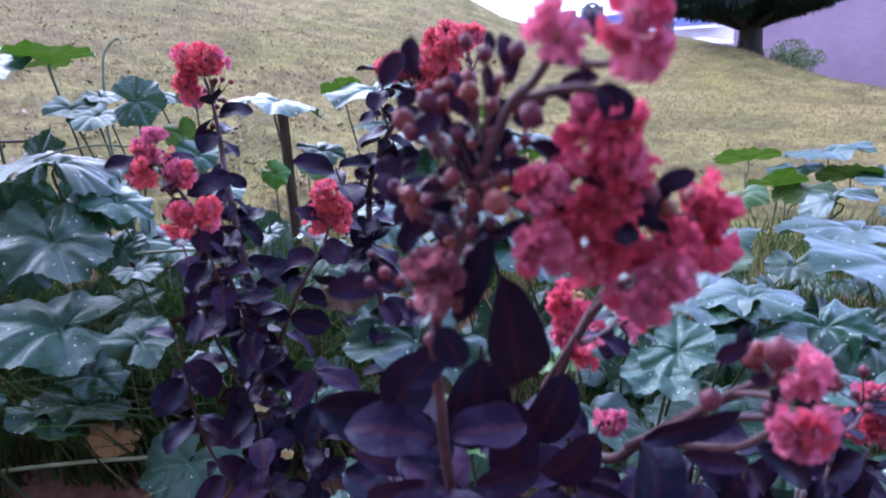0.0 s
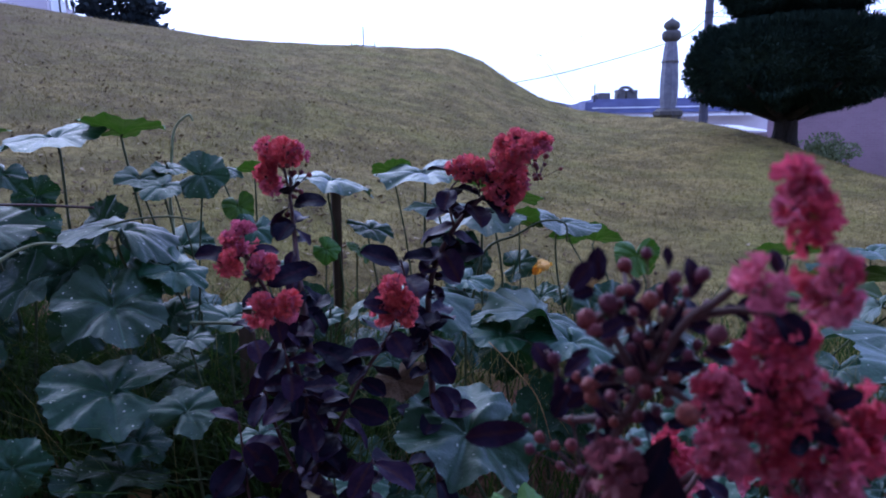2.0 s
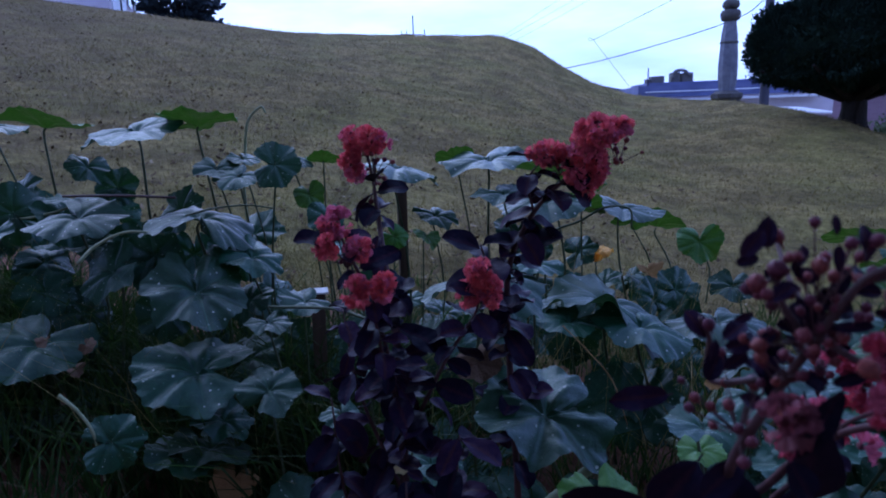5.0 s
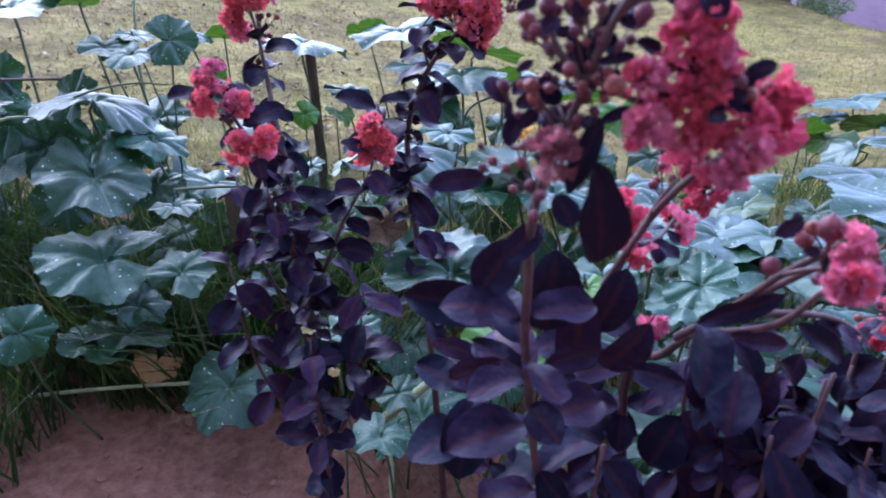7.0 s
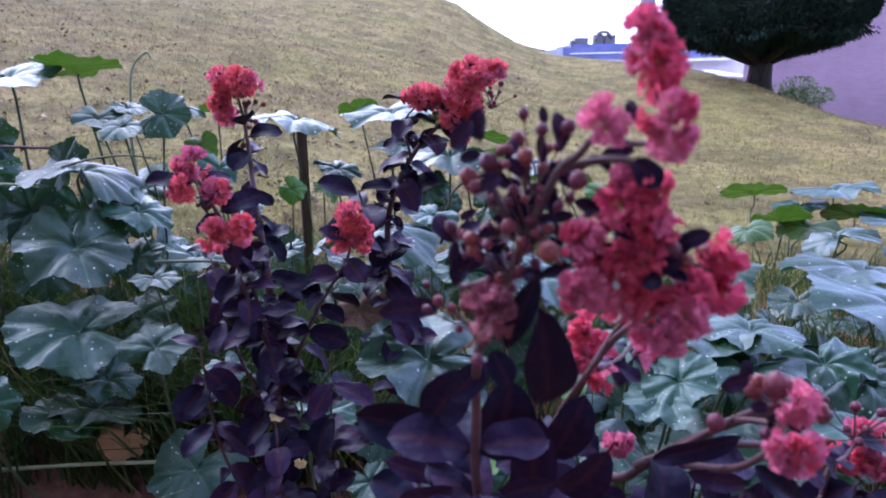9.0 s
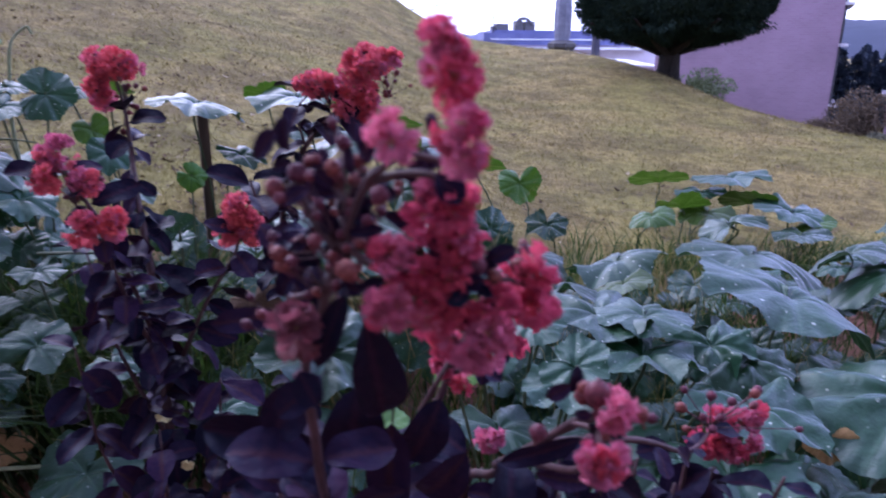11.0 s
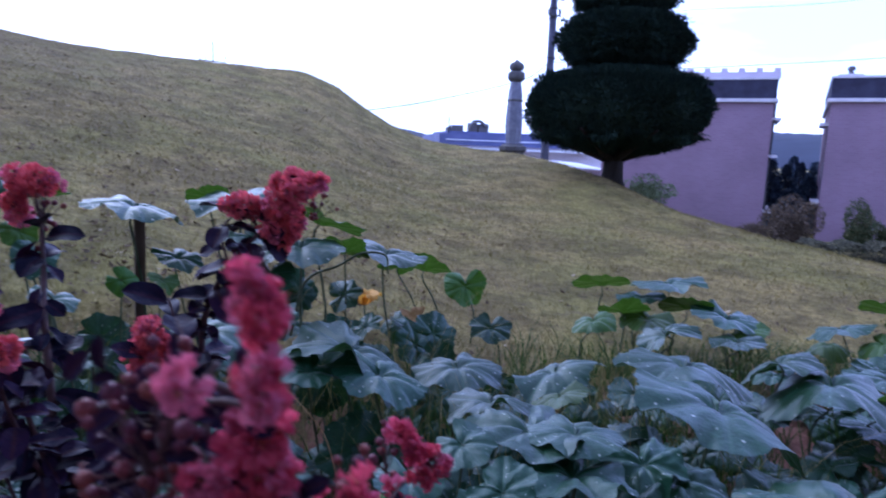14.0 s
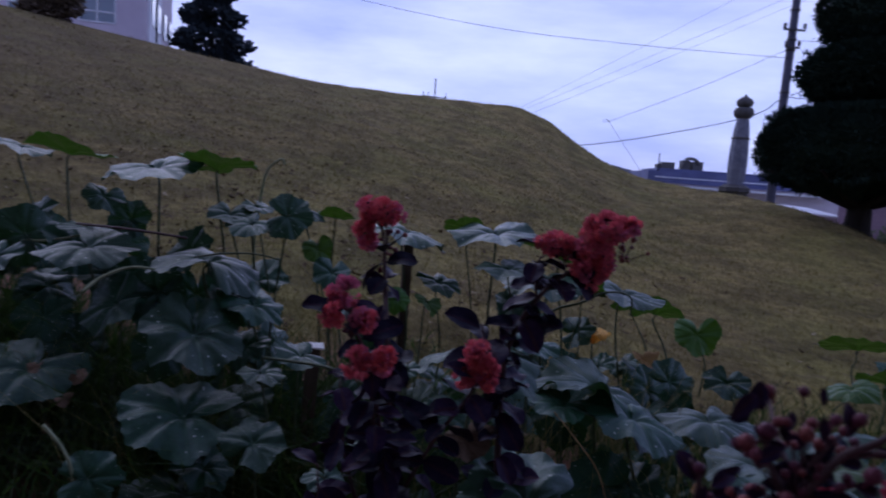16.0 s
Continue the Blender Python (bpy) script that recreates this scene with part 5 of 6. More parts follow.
# dead straws, a dried stem and an arching vine tip
for plant, mat, thick, label, pts in (
        ("c", M_DRY, 0.0009, "thin dead straw", ((-0.042, 1.15, 0.631), (-0.006, 1.13, 0.598), (0.029, 1.1, 0.562), (0.05, 1.08, 0.50))),
        ("a", M_VINE, 0.0040, "pale dead vine", ((-1.009, 1.35, 0.690), (-0.986, 1.38, 0.720), (-0.927, 1.40, 0.745), (-0.86, 1.43, 0.735))),
        ("a", M_VINE, 0.0034, "pale dead vine", ((-0.891, 1.1, 0.518), (-0.858, 1.1, 0.486), (-0.837, 1.1, 0.444), (-0.83, 1.1, 0.36))),
        ("a", M_VINE, 0.0040, "pale dead vine", ((-1.42, 1.6, 0.745), (-1.314, 1.6, 0.748), (-1.222, 1.6, 0.766), (-1.145, 1.6, 0.790))),
        ("a", M_STALK, 0.0026, "thin green tendril", ((-0.80, 1.42, 0.775), (-0.732, 1.4, 0.791), (-0.66, 1.4, 0.797), (-0.602, 1.4, 0.79))),
        ("a", M_VINE, 0.0042, "dried hooked stem", ((-0.79, 1.7, 0.60), (-0.795, 1.7, 0.798), (-0.784, 1.7, 0.880), (-0.769, 1.7, 0.959), (-0.733, 1.7, 0.993), (-0.722, 1.7, 0.980))),
        ("c", M_STALK, 0.0042, "arching vine tip", ((-0.08, 2.0, 0.45), (-0.039, 2.0, 0.606), (0.049, 2.0, 0.651), (0.119, 2.0, 0.689), (0.183, 2.0, 0.683), (0.19, 2.0, 0.63)))):
    bm = bmesh.new()
    line = smooth_line(pts, 5)
    tube(bm, line, [thick * (1 - 0.4 * i / len(line)) for i in range(len(line))], 6)
    part("dead_stem" if mat != M_STALK else "vine_tip", bm, mat, PLANTS[plant], label)

# bare cut stalks of the pumpkins
for thick, pts in ((0.0085, ((-0.202, 1.060, 0.267), (-0.116, 1.020, 0.362), (-0.015, 0.970, 0.490))), (0.0042, ((-0.929, 1.220, 0.231), (-0.738, 1.220, 0.244), (-0.556, 1.200, 0.261))), (0.0032, ((-0.594, 1.320, 0.608), (-0.448, 1.250, 0.627), (-0.362, 1.200, 0.621))), (0.0035, ((-1.226, 1.620, 0.797), (-1.031, 1.550, 0.804), (-0.865, 1.500, 0.803)))):
    bm = bmesh.new()
    tube(bm, smooth_line(pts, 4), [thick * (1 - 0.02 * i) for i in range(9)], 7)
    part("cut_stalk", bm, M_TWIG if pts[0][0] < -1.2 else M_STALK if thick < 0.004 else M_VINE, PLANTS["b" if pts[0][0] > -0.5 else "a"], "pale leafless stalk")


# pumpkin blossom
def blossom(place, size):
    ob = thing("pumpkin_blossom", place, "wilting orange-yellow pumpkin blossom", "flower")
    for k in range(5):
        a = k * 1.2566 + 0.3
        bm = bmesh.new()
        rows = []
        for j in range(6):
            t = j / 5
            w = 0.42 * math.sin(math.pi * min(t * 0.8 + 0.12, 1.0))
            row = []
            for i in range(-2, 3):
                u = i / 2
                p = Vector((0.10 + 0.60 * t, u * w, 1.05 * t - 0.75 * t ** 3 + 0.08 * math.sin(u * 5 + k) * t))
                row.append(bm.verts.new(Vector(place) + Matrix.Rotation(a, 3, "Z") @ (p * size)))
            rows.append(row)
        for r0, r1 in zip(rows, rows[1:]):
            for i in range(4):
                bm.faces.new((r0[i], r0[i + 1], r1[i + 1], r1[i]))
        part("petal", bm, M_YELLOW, ob)
    bm = bmesh.new()
    bx, by = place[0], place[1] + 0.03
    tube(bm, smooth_line([(bx, by, ground_z(bx, by)), (place[0] + 0.01, place[1] + 0.01, place[2] * 0.6), Vector(place)], 4), 0.004, 6)
    part("stem", bm, M_STALK, ob)


blossom((0.153, 2.60, 0.395), 0.095)


# withered leaves on the soil and caught in the bed
def dry_leaf(place, size, rot, mat, label, seed):
    me = pumpkin_leaf_mesh(seed, mat, "withered_leaf", "t")
    for v in me.vertices:
        v.co.z += 0.45 * v.co.x ** 2 + 0.25 * math.sin(v.co.y * 4) * 0.5
    ob = new("withered_leaf", me)
    ob.matrix_basis = pose(*place, *rot) @ Matrix.Diagonal((size, size * 0.8, size, 1))
    return tagged(ob, label, "leaf")


DEBRIS = ((-1.03, 1.25, 0.56), (-0.97, 1.25, 0.50), (-1.01, 1.25, 0.44), (-0.94, 1.25, 0.55))
dry_leaf((-0.661, 1.230, 0.287), 0.05, (50, 20, 10), M_DRY, "curled tan withered leaf hanging on a vine", 301)
dry_leaf((-0.164, 1.000, 0.628), 0.038, (60, 0, 30), M_HUSK, "crumpled brown dead leaf caught in the shrub", 302)
dry_leaf((0.654, 0.950, 0.400), 0.042, (60, 10, -20), M_DRY, "curled tan withered leaf among the pumpkin leaves", 303)
dry_leaf((0.302, 2.350, 0.419), 0.05, (40, 10, 20), M_DRY, "yellowed withered leaf at the edge of the bed", 304)
dry_leaf((-0.247, 0.855, 0.551), 0.011, (40, 10, 40), M_PALE, "small pale yellow fallen leaf caught in the shrub", 305)
dry_leaf((-0.210, 0.800, 0.521), 0.008, (60, 10, 0), M_PALE, "small pale yellow fallen leaf caught in the shrub", 306)
dry_leaf((0.132, 0.950, 0.625), 0.012, (70, 20, 0), M_DRY, "small tan fallen leaf caught on a stalk", 307)

for q, (x, y, z) in enumerate(DEBRIS):
    dry_leaf((x, y, z), 0.019, (30 + 25 * q, 20 * q - 20, 70 * q), M_HUSK, "crumpled withered leaf caught in the dark grass", 320 + q)


# wooden stakes
def stake(place, height, width, lean, label, cap):
    ob = thing("wooden_stake", place, label, "stake", "wooden stakes")
    m = Matrix.Translation(place) @ pose(0, 0, 0, lean[0], lean[1], 20)
    bm = bmesh.new()
    box(bm, -width / 2, -width / 2, -0.05, width / 2, width / 2, height, m, width * 0.08)
    part("post", bm, M_WOOD, ob, smooth=False)
    if cap:
        bm = bmesh.new()
        box(bm, -width * 0.75, -width * 0.75, height + 0.001, width * 0.75, width * 0.75, height + 0.005, m, 0.001)
        part("painted_top", bm, M_CAP, ob, "white painted end", smooth=False)


stake((-0.430, 1.82, ground_z(-0.430, 1.82)), 0.812 - ground_z(-0.430, 1.82), 0.024, (0, 1), "weathered brown wooden stake in the lawn edge", False)
stake((-0.575, 1.51, ground_z(-0.575, 1.51)), 0.582 - ground_z(-0.575, 1.51), 0.030, (0, 2), "weathered wooden stake with a white top among the leaves", True)


# ---- purple-leaved flowering shrubs ----
def purple_leaf_mesh(seed):
    """A blunt oval blade 1 long, folded along its midrib and arched, with a short stalk."""
    g = random.Random(seed)
    rows, cols = 12, 6
    curl, wave, width, fold = g.uniform(0.1, 1.0), g.uniform(0.02, 0.06), g.uniform(0.27, 0.35), g.uniform(0.15, 0.5)
    ph, twist = g.uniform(0, 6.3), g.uniform(-0.25, 0.25)
    verts, vein, faces = [], [], []
    for j in range(rows + 1):
        t = j / rows
        w = width * (4 * t * (1 - t) + 0.0015) ** 0.58 * (0.86 + 0.22 * t)
        for i in range(cols + 1):
            u = 2 * i / cols - 1
            verts.append((u * w, 0.06 + t - 0.12 * curl * t ** 3, -curl * t * t * 0.45 + fold * abs(u) * w + twist * u * w * t + wave * math.sin(t * 9 + ph + (0 if u > 0 else 1.5)) * abs(u)))
            vein.append(1.0 if i == cols // 2 else 0.25 + 0.3 * ((j + i) % 2))
    for j in range(rows):
        for i in range(cols):
            a = j * (cols + 1) + i
            faces.append((a, a + 1, a + cols + 2, a + cols + 1))
    b = len(verts)
    s = 0.014
    for y, z in ((-0.06, -0.03), (0.10, 0.0)):
        verts += [(-s, y, z), (s, y, z), (0, y, z - 1.6 * s)]
        vein += [1.0, 1.0, 1.0]
    faces += [(b, b + 1, b + 4, b + 3), (b + 1, b + 2, b + 5, b + 4), (b + 2, b, b + 3, b + 5)]
    me = raw_mesh("leaf", verts, faces, M_PURPLE, True)
    me.attributes.new("vein", "FLOAT", "POINT").data.foreach_set("value", vein)
    return me


def crinkled_flower_mesh(seed, mat):
    """Six clawed, ruffled petals of a flower of radius about 1, round a tuft of stamens."""
    g = random.Random(seed)
    verts, faces = [], []
    for k in range(6):
        a = k * math.pi / 3 + g.uniform(-0.15, 0.15)
        tilt = g.uniform(0.15, 1.05)
        rows, cols = 5, 7
        b = len(verts)
        ph = [g.uniform(0, 6.3) for _ in range(4)]
        ln = g.uniform(0.85, 1.15)
        for j in range(rows + 1):
            t = j / rows
            for i in range(cols + 1):
                u = 2 * i / cols - 1
                w = (0.05 + 0.62 * max(0, t - 0.22) ** 0.7) * (1 - 0.35 * max(0, t - 0.75) * 4 * u * u)
                x = 0.08 + ln * t * (1 - 0.16 * u * u * t)
                z = t * 0.15 + t * t * (0.22 * math.sin(u * 6 + ph[0]) + 0.17 * math.sin(u * 13 + ph[1] + t * 4) + 0.14 * math.sin(t * 10 + ph[2] + u * 3))
                x += 0.07 * t * math.sin(u * 9 + ph[3])
                p = Matrix.Rotation(a, 3, "Z") @ (Matrix.Rotation(-tilt, 3, "Y") @ Vector((x, u * w, z)))
                verts.append(tuple(p))
        for j in range(rows):
            for i in range(cols):
                q = b + j * (cols + 1) + i
                faces.append((q, q + 1, q + cols + 2, q + cols + 1))
    petals = len(faces)
    for k in range(7):
        a = g.uniform(0, 6.3)
        d = Vector((math.cos(a) * 0.25, math.sin(a) * 0.25, 0.55))
        b = len(verts)
        s = 0.035
        verts += [(s, 0, 0.1), (-s, 0, 0.1), tuple(d), tuple(d + Vector((0.07, 0, 0.05))), tuple(d + Vector((-0.05, 0.05, 0.06)))]
        faces += [(b, b + 1, b + 2), (b + 2, b + 3, b + 4)]
    stamens = len(faces)
    b = len(verts)
    for j, (r, z) in enumerate(((0.05, -0.32), (0.20, -0.22), (0.22, -0.05), (0.12, 0.06))):
        for k in range(7):
            verts.append((r * math.cos(k * 0.8976), r * math.sin(k * 0.8976), z))
    for j in range(3):
        for k in range(7):
            faces.append((b + j * 7 + k, b + j * 7 + (k + 1) % 7, b + (j + 1) * 7 + (k + 1) % 7, b + (j + 1) * 7 + k))
    me = raw_mesh("flower", verts, faces, mat, True)
    me.materials.append(M_STAMEN)
    me.materials.append(M_BUD)
    me.polygons.foreach_set("material_index", [0] * petals + [1] * (stamens - petals) + [2] * (len(faces) - stamens))
    return me


def bud_mesh():
    bm = bmesh.new()
    lathe(bm, [(0.18, -1.9), (0.16, -1.3), (0.35, -1.05), (0.75, -0.75), (0.98, -0.2), (1.0, 0.2), (0.86, 0.6), (0.55, 0.9), (0.2, 1.06), (0.08, 1.25)], 12)
    for v in bm.verts:
        if -0.9 < v.co.z < 1.1:
            k = 1 + 0.05 * math.cos(6 * math.atan2(v.co.y, v.co.x))
            v.co.x *= k
            v.co.y *= k
    return to_mesh("bud", bm, M_BUD)


PURPLE = [purple_leaf_mesh(400 + k) for k in range(12)]
RED_FLOWERS = [crinkled_flower_mesh(500 + k, M_RED) for k in range(6)]
CORAL_FLOWERS = [crinkled_flower_mesh(540 + k, M_CORAL) for k in range(5)]
PINK_FLOWERS = [crinkled_flower_mesh(520 + k, M_PINK) for k in range(5)]
FADED_FLOWERS = [crinkled_flower_mesh(560 + k, M_FADED) for k in range(3)]
BUD = bud_mesh()
shrub_rng = random.Random(12)

front_shrub = thing("flowering_shrub", (0.05, 0.58, ground_z(0.05, 0.58)), "purple-leaved shrub with crinkled pink and red blooms and round buds", "shrub", "flowering shrubs")
left_shrub = thing("flowering_shrub", (-0.256, 0.86, ground_z(-0.256, 0.86)), "tall narrow purple-leaved shrub with crinkled coral-red blooms", "shrub", "flowering shrubs")
middle_shrub = thing("flowering_shrub", (-0.11, 1.04, ground_z(-0.11, 1.04)), "slender purple-leaved shrub topped by crinkled coral-red blooms", "shrub", "flowering shrubs")


def stem(shrub, points, r0, r1):
    bm = bmesh.new()
    pts = smooth_line(points, 5)
    tube(bm, pts, [r0 + (r1 - r0) * i / (len(pts) - 1) for i in range(len(pts))], 7)
    part("stem", bm, M_TWIG, shrub, "dark reddish stem")
    return pts


def purple_leaf(shrub, place, direction, length, up=None, wide=1.0):
    """A blade that starts at place and points along direction."""
    d = Vector(direction).normalized()
    up = Vector(up or (shrub_rng.uniform(-0.5, 0.5), shrub_rng.uniform(-0.9, 0.1), 1.0))
    x = d.cross(up).normalized()
    z = x.cross(d).normalized()
    m = Matrix.Translation(place) @ Matrix((x, d, z)).transposed().to_4x4() @ Matrix.Diagonal((length * wide, length, length, 1))
    return piece("leaf", shrub_rng.choice(PURPLE), m, shrub)


def leafy(shrub, pts, length, step, z_from, z_to, start=0.0, droop=0.0):
    """Pairs of leaves along a stem."""
    a = start
    run = 0.0
    for p, q in zip(pts, pts[1:]):
        seg = (q - p).length
        run += seg
        while run > step:
            run -= step
            if z_from < q.z < z_to:
                a += 1.57 + shrub_rng.uniform(-0.4, 0.4)
                for s in (0, math.pi):
                    d = Vector((math.cos(a + s), math.sin(a + s), shrub_rng.uniform(-0.9, 0.6) + droop))
                    purple_leaf(shrub, p.lerp(q, shrub_rng.random()), d, length * shrub_rng.uniform(0.55, 1.25))


def flower_head(shrub, place, wide, high, colour):
    """A knot of ruffled flowers."""
    size = (0.0054 if place[1] < 0.336 else 0.0064 if place[1] < 0.4 else 0.0082) if shrub is front_shrub else 0.0105
    area = wide * high * 4
    n = max(2, int(area / (size * size) * (1.7 if shrub is front_shrub else 1.8)))
    c = Vector(place)
    for k in range(n):
        while True:
            u = Vector([shrub_rng.uniform(-1, 1) for _ in range(3)])
            if u.length < 1:
                break
        u *= 1.25 if shrub_rng.random() < 0.3 else 1.0
        p = c + Vector((u.x * max(wide - size * 0.6, 0.001), u.y * max(wide - size * 0.6, 0.002) * 0.8, u.z * max(high - size * 0.6, 0.001)))
        out = (Vector((u.x, u.y - 0.45, u.z + 0.1)) + Vector([shrub_rng.uniform(-0.5, 0.5) for _ in range(3)])).normalized()
        pink = (colour == "p") != (shrub_rng.random() < 0.2)
        rot = out.to_track_quat("Z", "Y").to_matrix().to_4x4()
        s = size * shrub_rng.uniform(0.75, 1.15)
        piece("flower", shrub_rng.choice(FADED_FLOWERS if colour == "f" else PINK_FLOWERS if pink else RED_FLOWERS if shrub is front_shrub else CORAL_FLOWERS), Matrix.Translation(p) @ rot @ pose(0, 0, 0, 0, 0, shrub_rng.uniform(0, 360)) @ Matrix.Diagonal((s, s, s, 1)), shrub)


def bud(shrub, place, radius, direction=None):
    d = Vector(direction or (shrub_rng.uniform(-0.6, 0.6), shrub_rng.uniform(-0.6, 0.3), 1)).normalized()
    radius *= 0.82
    piece("bud", BUD, Matrix.Translation(place) @ d.to_track_quat("Z", "Y").to_matrix().to_4x4() @ Matrix.Diagonal((radius, radius, radius, 1)), shrub)


bm = bmesh.new()
tube(bm, [(0, 0, 0), (0.03, 0, 0.5), (0, 0, 1)], [1.0, 0.8, 0.6], 5)
TWIG = to_mesh("twig", bm, M_TWIG)


def buds_round(shrub, centre, spread, n, radius):
    """A loose bunch of buds, each on its own thin twig."""
    c = Vector(centre)
    for _ in range(n):
        p = c + Vector((shrub_rng.gauss(0, spread[0]), shrub_rng.gauss(0, spread[1]), shrub_rng.gauss(0, spread[2])))
        r = radius * shrub_rng.uniform(0.7, 1.25)
        out = (p - c) + Vector((0, -0.002, 0.012))
        bud(shrub, p, r, out)
        end = p - out.normalized() * r * 1.2
        root = c + Vector((0, 0, -spread[2]))
        way = end - root
        piece("twig", TWIG, Matrix.Translation(root) @ way.to_track_quat("Z", "Y").to_matrix().to_4x4() @ Matrix.Diagonal((r * 0.2, r * 0.2, way.length, 1)), shrub)


# front shrub
FS = front_shrub.location
f0 = [(0.045, 0.58, FS.z - 0.02), (0.03, 0.54, 0.35), (-0.01, 0.45, 0.64)]
main = stem(front_shrub, f0 + [(-0.0219, 0.4100, 0.7647), (-0.0227, 0.3900, 0.8125), (-0.0225, 0.3720, 0.8467), (-0.0185, 0.3650, 0.8640), (-0.0128, 0.3600, 0.8805), (-0.0070, 0.3520, 0.8989)], 0.0026, 0.0014)
main_top = stem(front_shrub, [(-0.0070, 0.3520, 0.8989), (0.0001, 0.3450, 0.9173), (0.0052, 0.3420, 0.9223), (0.0085, 0.3380, 0.9278), (0.0121, 0.3370, 0.9328)], 0.0014, 0.0009)
stem(front_shrub, [(-0.0119, 0.3600, 0.8828), (-0.0279, 0.3850, 0.8702), (-0.0292, 0.3850, 0.8867), (-0.0329, 0.3850, 0.8940)], 0.0014, 0.0008)
stem(front_shrub, [(0.0008, 0.3450, 0.9180), (0.0116, 0.3420, 0.9207), (0.0196, 0.3380, 0.9198), (0.0241, 0.3400, 0.9086), (0.0230, 0.3400, 0.8913)], 0.0013, 0.0009)
stem(front_shrub, [(0.0085, 0.3380, 0.9278), (0.0175, 0.3340, 0.9261), (0.0236, 0.3300, 0.9264)], 0.0011, 0.0008)
stem(front_shrub, [(-0.0085, 0.3520, 0.8961), (-0.0164, 0.3550, 0.9077), (-0.0190, 0.3560, 0.9176)], 0.0013, 0.0008)
stem(front_shrub, [(-0.0069, 0.3520, 0.9004), (-0.0093, 0.3700, 0.9112), (-0.0074, 0.3890, 0.9205)], 0.0011, 0.0007)
stem(front_shrub, [(-0.0070, 0.3520, 0.8989), (0.0035, 0.3450, 0.8926), (0.0153, 0.3420, 0.8884)], 0.0013, 0.0009)
stem(front_shrub, [(0.0262, 0.3420, 0.8877), (0.0370, 0.3420, 0.8899), (0.0456, 0.3430, 0.8877)], 0.0011, 0.0008)
stem(front_shrub, [(-0.0187, 0.3560, 0.9162), (-0.0254, 0.3540, 0.9133)], 0.0008, 0.0006)
stem(front_shrub, [(0.0206, 0.4500, 0.7825), (0.0297, 0.4300, 0.8138), (0.0388, 0.4300, 0.8304), (0.0404, 0.4100, 0.8472)], 0.0015, 0.0009)
stem(front_shrub, [(0.0591, 0.4500, 0.7509), (0.0709, 0.4200, 0.7810), (0.0760, 0.3850, 0.8146), (0.0790, 0.3570, 0.8370)], 0.0022, 0.0012)
stem(front_shrub, [(0.0760, 0.3850, 0.8146), (0.0745, 0.3550, 0.8300), (0.0695, 0.3320, 0.8345)], 0.0012, 0.0008)
r_main = stem(front_shrub, [(0.06, 0.58, FS.z + 0.05), (0.065, 0.54, 0.45), (0.051, 0.516, 0.675), (0.066, 0.486, 0.720), (0.080, 0.446, 0.766), (0.092, 0.402, 0.806), (0.086, 0.364, 0.832)], 0.0042, 0.0010)
r_side = stem(front_shrub, [(0.080, 0.446, 0.766), (0.136, 0.456, 0.757), (0.180, 0.486, 0.727), (0.209, 0.512, 0.723)], 0.0022, 0.001)
r_low = stem(front_shrub, [(0.073, 0.466, 0.743), (0.078, 0.392, 0.788), (0.068, 0.340, 0.830)], 0.0022, 0.001)
g_main = stem(front_shrub, [(0.05, 0.58, FS.z), (0.05, 0.56, 0.5), (0.028, 0.536, 0.694), (0.035, 0.486, 0.772), (0.039, 0.436, 0.823), (0.038, 0.376, 0.861), (0.048, 0.348, 0.881)], 0.0038, 0.0008)
g_side = stem(front_shrub, [(0.039, 0.456, 0.801), (0.062, 0.496, 0.790), (0.084, 0.531, 0.794)], 0.0015, 0.001)
h_main = stem(front_shrub, [(0.07, 0.60, FS.z), (0.13, 0.58, 0.40), (0.19, 0.53, 0.60), (0.205, 0.526, 0.706)], 0.005, 0.0015)
k_main = stem(front_shrub, [(0.03, 0.60, FS.z), (-0.01, 0.56, 0.40), (-0.03, 0.48, 0.60), (-0.053, 0.466, 0.736)], 0.005, 0.0015)
leafy(front_shrub, main, 0.038, 0.022, 0.2, 0.80)
leafy(front_shrub, main_top, 0.020, 0.020, 0.80, 0.89, 0.5)
